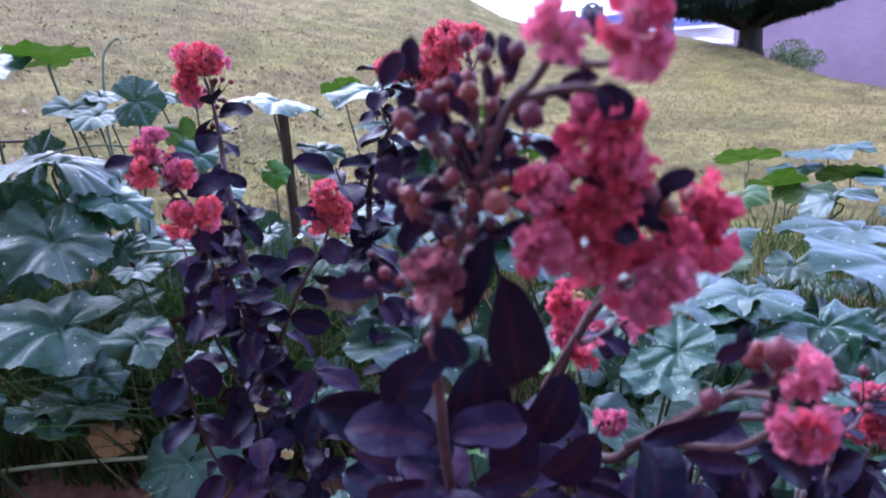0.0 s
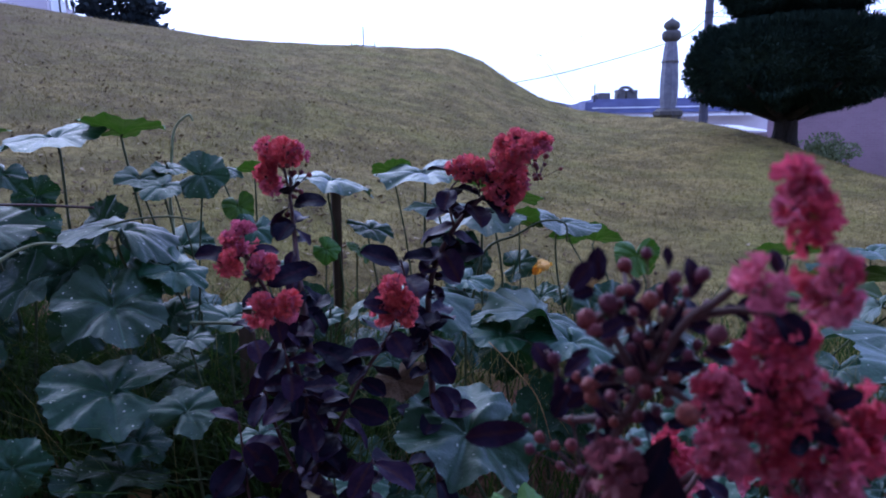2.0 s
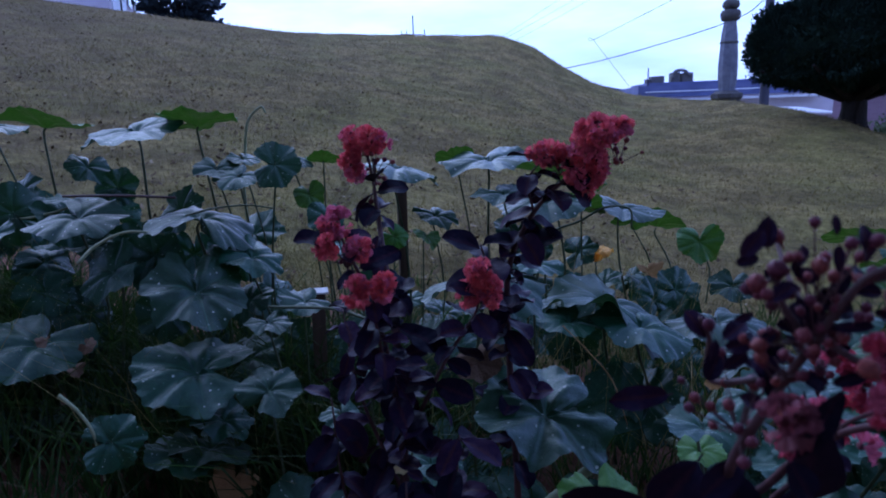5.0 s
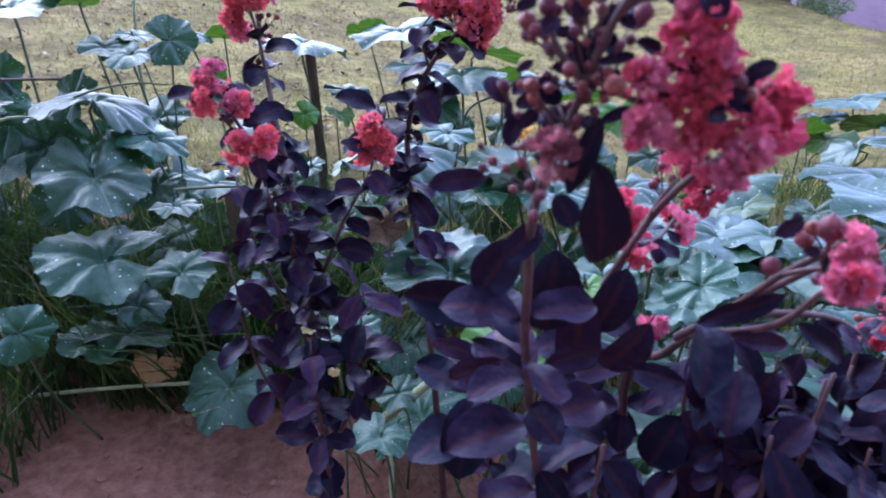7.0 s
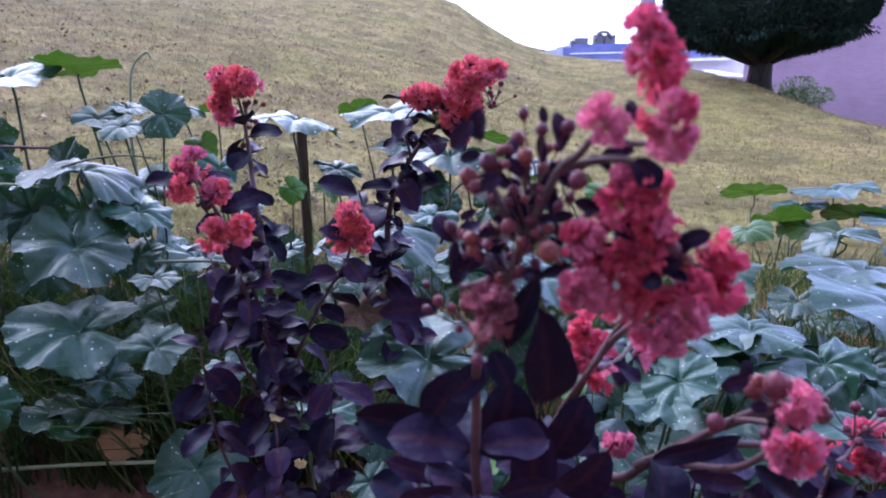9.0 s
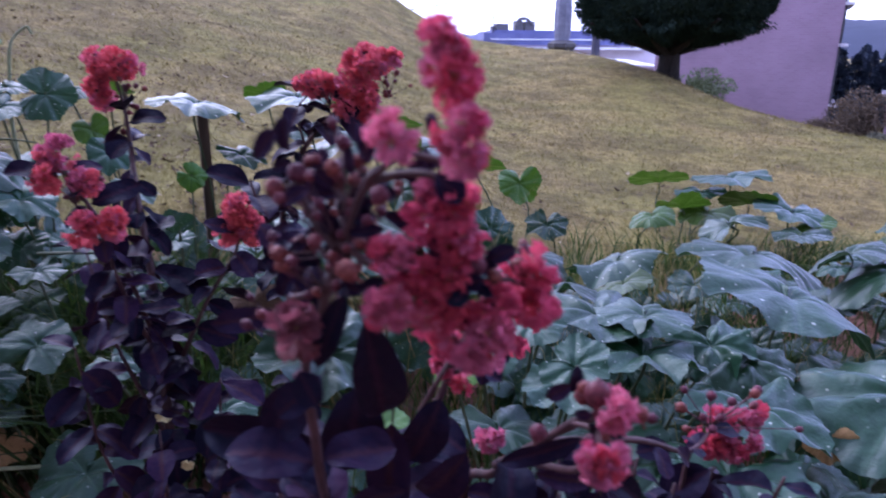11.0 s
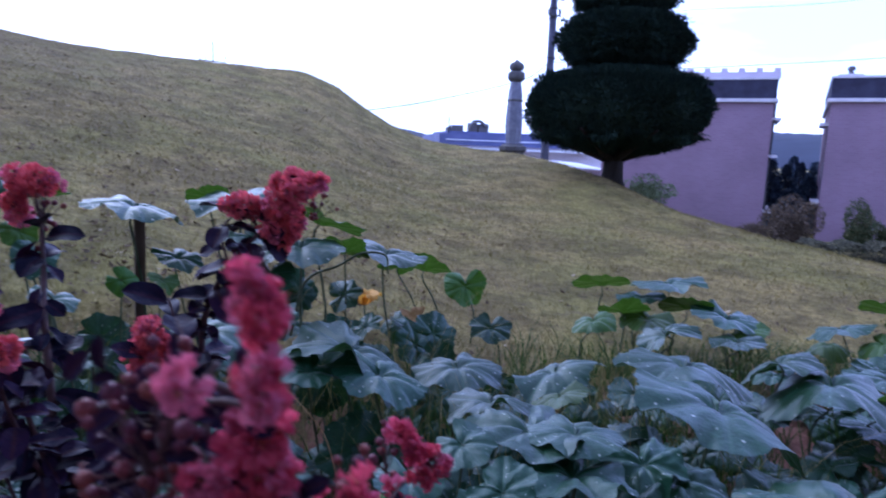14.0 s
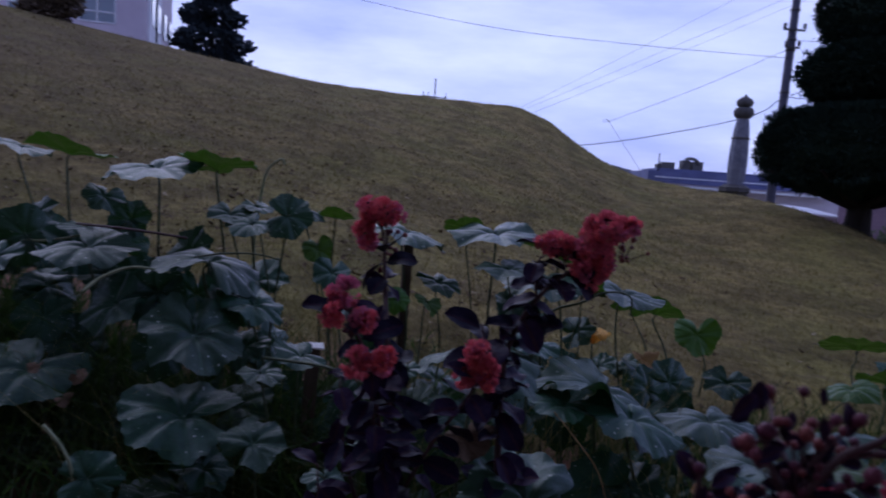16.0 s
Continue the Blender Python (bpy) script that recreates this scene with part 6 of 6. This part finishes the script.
for pts in ([(0.09, 0.62, FS.z), (0.17, 0.60, 0.35), (0.25, 0.56, 0.52), (0.29, 0.54, 0.60)], [(0.06, 0.56, FS.z), (0.10, 0.50, 0.35), (0.14, 0.45, 0.52), (0.16, 0.43, 0.60)], [(0.03, 0.56, FS.z), (0.02, 0.50, 0.35), (0.04, 0.45, 0.55), (0.06, 0.43, 0.66)],
            [(0.07, 0.58, FS.z), (0.16, 0.52, 0.40), (0.20, 0.47, 0.58), (0.21, 0.45, 0.66)], [(0.08, 0.60, FS.z), (0.22, 0.56, 0.40), (0.27, 0.52, 0.56), (0.29, 0.50, 0.64)], [(0.07, 0.60, FS.z), (0.13, 0.48, 0.45), (0.15, 0.43, 0.62), (0.15, 0.42, 0.70)], [(0.06, 0.58, FS.z), (0.09, 0.48, 0.45), (0.10, 0.43, 0.62), (0.10, 0.42, 0.71)], [(0.04, 0.58, FS.z), (0.02, 0.48, 0.45), (0.01, 0.44, 0.60), (0.02, 0.43, 0.70)],
            [(0.07, 0.58, FS.z), (0.14, 0.50, 0.45), (0.17, 0.45, 0.64), (0.175, 0.43, 0.735)], [(0.08, 0.60, FS.z), (0.19, 0.54, 0.45), (0.23, 0.50, 0.62), (0.24, 0.48, 0.71)], [(0.06, 0.58, FS.z), (0.10, 0.48, 0.45), (0.12, 0.44, 0.64), (0.125, 0.42, 0.745)],
            [(0.09, 0.62, FS.z), (0.20, 0.52, 0.34), (0.27, 0.48, 0.48), (0.32, 0.47, 0.56)], [(0.06, 0.60, FS.z), (0.12, 0.50, 0.30), (0.19, 0.44, 0.45), (0.23, 0.42, 0.56)], [(0.05, 0.58, FS.z), (0.08, 0.46, 0.32), (0.12, 0.40, 0.46), (0.14, 0.39, 0.55)], [(0.10, 0.62, FS.z), (0.24, 0.60, 0.32), (0.34, 0.57, 0.46), (0.38, 0.55, 0.54)], [(0.10, 0.64, FS.z), (0.20, 0.64, 0.35), (0.26, 0.63, 0.48), (0.30, 0.62, 0.56)]):
    leafy(front_shrub, stem(front_shrub, pts, 0.004, 0.0010), 0.031, 0.0145, 0.2, 0.745, 0.3)
# side boughs with drooping navy leaves
for x, y, z in ((0.073, 0.465, 0.738), (0.102, 0.480, 0.733), (0.092, 0.445, 0.735), (0.124, 0.470, 0.725), (0.140, 0.450, 0.722), (0.166, 0.520, 0.700), (0.172, 0.480, 0.710), (0.182, 0.460, 0.708), (0.219, 0.520, 0.690), (0.215, 0.480, 0.690)):
    twig = stem(front_shrub, [(0.07, 0.60, FS.z), (0.5 * x + 0.045, 0.5 * y + 0.28, 0.40), (0.9 * x + 0.01, y + 0.015, z - 0.13), (x, y, z)], 0.004, 0.0009)
    leafy(front_shrub, twig, 0.034, 0.015, z - 0.16, 0.745, 9 * x, -0.55)
leafy(front_shrub, r_main, 0.036, 0.022, 0.35, 0.70, 0.7)
leafy(front_shrub, r_side, 0.020, 0.026, 0.3, 0.75, 0.2)
leafy(front_shrub, r_low, 0.022, 0.020, 0.3, 0.76, 0.2)
leafy(front_shrub, g_main, 0.034, 0.022, 0.35, 0.74, 1.2)
leafy(front_shrub, g_side, 0.014, 0.02, 0.3, 0.9, 1.0)
leafy(front_shrub, h_main, 0.036, 0.022, 0.25, 0.66, 1.0)
leafy(front_shrub, k_main, 0.042, 0.022, 0.25, 0.78, 1.0)
# single leaves that stand out round the bloom
for p, d, ln, wide in (
        ((-0.0027, 0.3650, 0.8716), (0.18, 0.10, -0.92), 0.046, 0.62),
        ((-0.0357, 0.4120, 0.8523), (-0.95, -0.30, 0.01), 0.024, 0.75),
        ((-0.0156, 0.3400, 0.8636), (0.33, -0.20, 0.92), 0.025, 0.55),
        ((-0.0196, 0.3350, 0.8676), (0.45, -0.46, -0.77), 0.011, 1.10),
        ((-0.0067, 0.4200, 0.8172), (-0.13, -0.26, -0.96), 0.038, 1.05),
        ((-0.0249, 0.4050, 0.8280), (-0.59, -0.17, -0.79), 0.029, 1.00),
        ((-0.0228, 0.4300, 0.7778), (-0.97, 0.00, 0.24), 0.053, 0.60),
        ((0.0313, 0.4400, 0.7980), (-0.40, -0.20, -0.92), 0.040, 0.77),
        ((0.0441, 0.4401, 0.7676), (-0.52, 0.01, -0.83), 0.042, 0.77),
        ((0.0076, 0.4301, 0.7942), (-0.08, -0.03, -0.98), 0.052, 0.68),
        ((0.0522, 0.4100, 0.7809), (0.68, -0.54, 0.50), 0.037, 0.45),
        ((0.0597, 0.4200, 0.7764), (-0.12, -0.99, -0.07), 0.040, 0.90),
        ((-0.0293, 0.3850, 0.8858), (-0.58, 0.00, 0.81), 0.012, 0.90),
        ((-0.0242, 0.3850, 0.8837), (-0.46, -0.40, -0.79), 0.013, 0.80),
        ((-0.0195, 0.3700, 0.8863), (0.38, -0.85, -0.35), 0.012, 0.90),
        ((0.0113, 0.3440, 0.9218), (0.85, -0.45, 0.27), 0.009, 0.60),
        ((0.0080, 0.3440, 0.9220), (0.76, -0.53, -0.38), 0.008, 0.60),
        ((0.0190, 0.3380, 0.9217), (0.60, -0.48, -0.64), 0.010, 1.20),
        ((0.0141, 0.3500, 0.9037), (-0.74, -0.49, 0.46), 0.010, 0.70),
        ((-0.0034, 0.3500, 0.9185), (-0.13, 0.00, 0.99), 0.008, 0.70),
        ((0.0010, 0.3450, 0.9224), (-0.04, -0.18, 0.98), 0.011, 0.70),
        ((-0.0133, 0.3550, 0.9110), (0.40, -0.40, -0.82), 0.012, 0.70),
        ((-0.0055, 0.3500, 0.9021), (0.86, -0.46, 0.22), 0.011, 0.50),
        ((-0.0034, 0.3500, 0.8844), (0.70, -0.52, 0.49), 0.010, 0.60),
        ((0.0231, 0.3350, 0.8905), (0.77, -0.52, 0.36), 0.010, 0.80),
        ((-0.0171, 0.3800, 0.8426), (-0.73, -0.49, -0.48), 0.020, 0.80),
        ((-0.0477, 0.4500, 0.7545), (0.65, -0.76, -0.07), 0.040, 0.70),
        ((-0.0309, 0.4200, 0.7605), (-0.91, -0.00, -0.41), 0.030, 0.70),
        ((-0.0123, 0.4200, 0.7565), (0.83, -0.37, 0.42), 0.027, 0.70),
        ((0.0318, 0.4300, 0.7462), (0.63, -0.76, 0.13), 0.026, 0.70),
        ((0.0677, 0.4100, 0.7748), (0.92, -0.38, -0.08), 0.026, 0.60),
        ((0.0910, 0.4000, 0.7851), (0.78, -0.37, -0.50), 0.027, 0.60),
        ((-0.0707, 0.4600, 0.7490), (0.93, -0.34, -0.14), 0.029, 0.70),
        ((0.0175, 0.3400, 0.9217), (-0.20, 0.00, 0.98), 0.006, 0.60),
        ((0.0464, 0.3450, 0.8878), (-0.49, 0.00, 0.87), 0.008, 0.90),
        ((0.0248, 0.3350, 0.9365), (-0.66, 0.00, 0.75), 0.005, 0.80),
        ((0.0175, 0.3400, 0.9372), (0.11, -0.72, -0.69), 0.007, 0.70)):
    purple_leaf(front_shrub, p, d, ln * 1.05, (shrub_rng.uniform(-0.4, 0.4), -1.0, 0.45), wide)
bud(front_shrub, (-0.0252, 0.3530, 0.9151), 0.0034)
bud(front_shrub, (-0.0189, 0.3550, 0.9189), 0.0035)
bud(front_shrub, (-0.0153, 0.3560, 0.9222), 0.0021)
bud(front_shrub, (-0.0073, 0.3890, 0.9222), 0.0030)
bud(front_shrub, (0.0041, 0.3350, 0.9164), 0.0031)
bud(front_shrub, (-0.0140, 0.3450, 0.9015), 0.0027)
bud(front_shrub, (0.0162, 0.3500, 0.9007), 0.0031)
bud(front_shrub, (0.0023, 0.3430, 0.9299), 0.0025)
bud(front_shrub, (-0.0101, 0.3600, 0.9164), 0.0019)
bud(front_shrub, (-0.0037, 0.3500, 0.9109), 0.0019)
bud(front_shrub, (0.0735, 0.3530, 0.8453), 0.0051)
bud(front_shrub, (0.0910, 0.3580, 0.8338), 0.0035)
bud(front_shrub, (0.0530, 0.3480, 0.8350), 0.0035)
bud(front_shrub, (0.0173, 0.3450, 0.9214), 0.0021)
bud(front_shrub, (0.0005, 0.3450, 0.9074), 0.0019)
bud(front_shrub, (0.0045, 0.3500, 0.9085), 0.0019)
bud(front_shrub, (-0.0309, 0.3800, 0.8931), 0.0027)
bud(front_shrub, (0.0440, 0.3450, 0.8929), 0.0028)
bud(front_shrub, (0.0301, 0.3330, 0.8972), 0.0028)
bud(front_shrub, (0.0275, 0.3350, 0.8943), 0.0023)
bud(front_shrub, (0.0353, 0.3370, 0.8926), 0.0026)
bud(front_shrub, (-0.0046, 0.3270, 0.8988), 0.0034, (-0.6, -0.2, 0.6))
buds_round(front_shrub, (-0.004, 0.361, 0.904), (0.009, 0.008, 0.010), 20, 0.0024)
buds_round(front_shrub, (-0.006, 0.355, 0.903), (0.010, 0.007, 0.010), 26, 0.0020)
buds_round(front_shrub, (-0.017, 0.362, 0.913), (0.006, 0.005, 0.006), 5, 0.0021)
buds_round(front_shrub, (-0.010, 0.358, 0.901), (0.006, 0.005, 0.006), 5, 0.0021)
buds_round(front_shrub, (-0.014, 0.362, 0.884), (0.006, 0.005, 0.006), 5, 0.0021)
buds_round(front_shrub, (-0.006, 0.352, 0.916), (0.006, 0.005, 0.006), 5, 0.0021)
buds_round(front_shrub, (-0.013, 0.358, 0.891), (0.010, 0.006, 0.008), 12, 0.0020)
buds_round(front_shrub, (-0.022, 0.371, 0.865), (0.007, 0.007, 0.008), 18, 0.0022)
buds_round(front_shrub, (0.050, 0.362, 0.884), (0.005, 0.006, 0.007), 7, 0.0021)
buds_round(front_shrub, (0.084, 0.369, 0.833), (0.009, 0.008, 0.007), 8, 0.0032)
buds_round(front_shrub, (0.072, 0.530, 0.812), (0.005, 0.008, 0.012), 7, 0.0030)
buds_round(front_shrub, (0.210, 0.516, 0.735), (0.016, 0.014, 0.012), 12, 0.0034)

# small leaves and calyx scales crowded along the flowering twigs
for centre, spread, count in (((-0.017, 0.362, 0.913), (0.006, 0.004, 0.006), 6), ((-0.010, 0.358, 0.901), (0.006, 0.004, 0.006), 6), ((-0.014, 0.362, 0.884), (0.006, 0.004, 0.006), 6), ((-0.006, 0.352, 0.916), (0.006, 0.004, 0.006), 6), ((-0.006, 0.355, 0.904), (0.010, 0.006, 0.010), 11), ((-0.022, 0.375, 0.885), (0.007, 0.005, 0.009), 6), ((0.020, 0.347, 0.897), (0.006, 0.003, 0.008), 6), ((0.030, 0.337, 0.893), (0.006, 0.003, 0.004), 8), ((0.073, 0.355, 0.836), (0.008, 0.006, 0.005), 7)):
    for q in range(count):
        p = [c + shrub_rng.gauss(0, w) for c, w in zip(centre, spread)]
        purple_leaf(front_shrub, p, (shrub_rng.uniform(-1, 1), shrub_rng.uniform(-0.7, 0.3), shrub_rng.uniform(-0.5, 1)), shrub_rng.uniform(0.0055, 0.011), (shrub_rng.uniform(-0.6, 0.6), -1.0, 0.4), 0.85)

# left shrub
LS = left_shrub.location
l_main = stem(left_shrub, [(-0.257, 0.86, LS.z - 0.02), (-0.256, 0.86, 0.246), (-0.248, 0.86, 0.42), (-0.246, 0.865, 0.603), (-0.252, 0.885, 0.714), (-0.269, 0.920, 0.792), (-0.285, 0.965, 0.847), (-0.292, 0.980, 0.884), (-0.302, 0.990, 0.930)], 0.008, 0.0012)
l_one = stem(left_shrub, [(-0.247, 0.865, 0.631), (-0.260, 0.820, 0.762), (-0.281, 0.795, 0.836), (-0.290, 0.800, 0.859)], 0.003, 0.001)
l_two = stem(left_shrub, [(-0.247, 0.865, 0.612), (-0.251, 0.800, 0.725), (-0.249, 0.770, 0.790)], 0.003, 0.001)
l_three = stem(left_shrub, [(-0.248, 0.865, 0.566), (-0.195, 0.870, 0.676), (-0.157, 0.870, 0.736), (-0.148, 0.873, 0.768)], 0.003, 0.001)
l_four = stem(left_shrub, [(-0.25, 0.86, 0.35), (-0.19, 0.83, 0.48), (-0.172, 0.820, 0.613)], 0.003, 0.001)
l_five = stem(left_shrub, [(-0.25, 0.86, 0.35), (-0.31, 0.84, 0.50), (-0.320, 0.830, 0.651)], 0.003, 0.001)
l_six = stem(left_shrub, [(-0.25, 0.86, 0.30), (-0.235, 0.80, 0.42), (-0.227, 0.780, 0.578)], 0.003, 0.001)
l_seven = stem(left_shrub, [(-0.245, 0.865, 0.50), (-0.299, 0.880, 0.631), (-0.311, 0.870, 0.743)], 0.003, 0.001)
for pts, ln, st, low in ((l_main, 0.042, 0.017, 0.2), (l_one, 0.044, 0.019, 0.4), (l_two, 0.044, 0.018, 0.4), (l_three, 0.046, 0.018, 0.4), (l_four, 0.048, 0.020, 0.44), (l_five, 0.046, 0.020, 0.48), (l_six, 0.046, 0.020, 0.42), (l_seven, 0.046, 0.021, 0.5)):
    leafy(left_shrub, pts, ln, st, low, 0.9, ln * 30)
buds_round(left_shrub, (-0.290, 0.980, 0.906), (0.012, 0.01, 0.02), 16, 0.0036)
buds_round(left_shrub, (-0.280, 0.795, 0.832), (0.014, 0.01, 0.02), 12, 0.0034)
buds_round(left_shrub, (-0.148, 0.875, 0.764), (0.012, 0.01, 0.014), 7, 0.0034)

# middle shrub
MS = middle_shrub.location
m_main = stem(middle_shrub, [(-0.11, 1.04, MS.z - 0.02), (-0.113, 1.035, 0.40), (-0.123, 1.010, 0.672), (-0.118, 1.000, 0.769), (-0.087, 0.990, 0.837), (-0.048, 0.980, 0.880), (-0.020, 0.980, 0.900), (0.008, 0.980, 0.933)], 0.006, 0.0012)
m_side = stem(middle_shrub, [(-0.087, 0.990, 0.837), (-0.093, 0.980, 0.881), (-0.071, 0.980, 0.908)], 0.0018, 0.001)
m_other = stem(middle_shrub, [(-0.123, 1.010, 0.651), (-0.142, 0.980, 0.744), (-0.155, 0.980, 0.799)], 0.003, 0.001)
leafy(middle_shrub, m_main, 0.048, 0.024, 0.5, 0.90, 0.4)
leafy(middle_shrub, m_main, 0.044, 0.030, 0.70, 0.89, 1.1)
leafy(middle_shrub, m_side, 0.042, 0.026, 0.5, 0.95, 0.9)
leafy(middle_shrub, m_other, 0.052, 0.026, 0.5, 0.95, 0.9)
buds_round(middle_shrub, (0.016, 0.980, 0.911), (0.012, 0.01, 0.014), 12, 0.0036)
buds_round(middle_shrub, (-0.053, 0.980, 0.894), (0.016, 0.01, 0.010), 6, 0.0034)

flower_head(front_shrub, (0.0077, 0.3200, 0.9328), 0.0042, 0.0046, "p")
flower_head(front_shrub, (0.0240, 0.3247, 0.9349), 0.0050, 0.0046, "p")
flower_head(front_shrub, (0.0246, 0.3227, 0.9290), 0.0044, 0.0046, "p")
flower_head(front_shrub, (0.0273, 0.3267, 0.9235), 0.0030, 0.0030, "p")
flower_head(front_shrub, (0.0169, 0.3430, 0.9132), 0.0055, 0.0046, "p")
flower_head(front_shrub, (0.0202, 0.3400, 0.9089), 0.0071, 0.0058, "r")
flower_head(front_shrub, (0.0271, 0.3420, 0.9114), 0.0042, 0.0052, "r")
flower_head(front_shrub, (0.0230, 0.3380, 0.9012), 0.0072, 0.0059, "r")
flower_head(front_shrub, (0.0063, 0.3400, 0.8985), 0.0064, 0.0053, "r")
flower_head(front_shrub, (0.0136, 0.3400, 0.8939), 0.0080, 0.0054, "r")
flower_head(front_shrub, (0.0222, 0.3370, 0.8914), 0.0072, 0.0066, "r")
flower_head(front_shrub, (0.0197, 0.3370, 0.8818), 0.0060, 0.0060, "r")
flower_head(front_shrub, (0.0054, 0.3340, 0.8850), 0.0068, 0.0057, "p")
flower_head(front_shrub, (0.0336, 0.3350, 0.8851), 0.0072, 0.0053, "r")
flower_head(front_shrub, (0.0262, 0.3320, 0.8760), 0.0082, 0.0048, "p")
flower_head(front_shrub, (0.0336, 0.3300, 0.8784), 0.0054, 0.0051, "p")
flower_head(front_shrub, (0.0301, 0.3310, 0.8710), 0.0055, 0.0030, "p")
flower_head(front_shrub, (0.0487, 0.3465, 0.8908), 0.0053, 0.0056, "r")
flower_head(front_shrub, (0.0496, 0.3465, 0.8800), 0.0054, 0.0074, "r")
flower_head(front_shrub, (0.0530, 0.4410, 0.8161), 0.0052, 0.0038, "p")
flower_head(front_shrub, (0.0355, 0.4640, 0.8175), 0.0082, 0.0066, "r")
flower_head(front_shrub, (0.0358, 0.4640, 0.8045), 0.0075, 0.0074, "r")
flower_head(front_shrub, (0.0463, 0.4700, 0.7862), 0.0038, 0.0070, "r")
flower_head(front_shrub, (0.0686, 0.5200, 0.7180), 0.0091, 0.0085, "p")
flower_head(front_shrub, (0.0675, 0.3270, 0.8370), 0.0072, 0.0064, "p")
flower_head(front_shrub, (0.0792, 0.3495, 0.8412), 0.0052, 0.0052, "p")
flower_head(front_shrub, (-0.0196, 0.3370, 0.8779), 0.0057, 0.0063, "f")
flower_head(front_shrub, (0.0226, 0.3340, 0.9468), 0.0060, 0.0075, "r")
flower_head(front_shrub, (0.0206, 0.3355, 0.9560), 0.0026, 0.0045, "r")
flower_head(front_shrub, (0.0792, 0.5300, 0.8224), 0.0082, 0.0063, "r")
flower_head(front_shrub, (0.0881, 0.5300, 0.8125), 0.0070, 0.0070, "r")
flower_head(front_shrub, (0.0986, 0.5300, 0.8043), 0.0103, 0.0090, "r")
flower_head(front_shrub, (0.0911, 0.5300, 0.7950), 0.0071, 0.0058, "r")
flower_head(front_shrub, (0.0760, 0.5300, 0.7883), 0.0048, 0.0035, "p")
flower_head(front_shrub, (0.0845, 0.5300, 0.7785), 0.0039, 0.0059, "r")
flower_head(front_shrub, (0.0589, 0.5300, 0.7740), 0.0052, 0.0042, "p")
flower_head(front_shrub, (0.2213, 0.5350, 0.6977), 0.0105, 0.0090, "r")
flower_head(front_shrub, (0.2250, 0.5350, 0.7148), 0.0089, 0.0074, "p")
flower_head(front_shrub, (0.2402, 0.5350, 0.7106), 0.0128, 0.0098, "p")
flower_head(front_shrub, (0.2514, 0.5350, 0.7197), 0.0075, 0.0060, "p")
flower_head(front_shrub, (0.2376, 0.5350, 0.6945), 0.0099, 0.0083, "p")
flower_head(front_shrub, (0.2508, 0.5350, 0.6978), 0.0069, 0.0053, "p")
flower_head(left_shrub, (-0.301, 0.990, 0.934), 0.029, 0.019, "r")
flower_head(left_shrub, (-0.321, 0.990, 0.900), 0.016, 0.023, "r")
flower_head(left_shrub, (-0.290, 0.800, 0.860), 0.017, 0.014, "p")
flower_head(left_shrub, (-0.297, 0.780, 0.840), 0.011, 0.015, "r")
flower_head(left_shrub, (-0.264, 0.790, 0.835), 0.014, 0.012, "p")
flower_head(left_shrub, (-0.263, 0.765, 0.797), 0.015, 0.015, "r")
flower_head(left_shrub, (-0.238, 0.765, 0.800), 0.011, 0.016, "r")
flower_head(left_shrub, (-0.150, 0.873, 0.788), 0.016, 0.015, "r")
flower_head(left_shrub, (-0.137, 0.870, 0.767), 0.014, 0.018, "r")
flower_head(left_shrub, (-0.163, 0.874, 0.762), 0.012, 0.015, "r")
flower_head(middle_shrub, (-0.006, 0.975, 0.939), 0.028, 0.018, "r")
flower_head(middle_shrub, (-0.023, 0.980, 0.900), 0.030, 0.036, "r")
flower_head(middle_shrub, (-0.071, 0.980, 0.912), 0.023, 0.015, "r")
flower_head(middle_shrub, (0.025, 0.980, 0.941), 0.011, 0.011, "r")
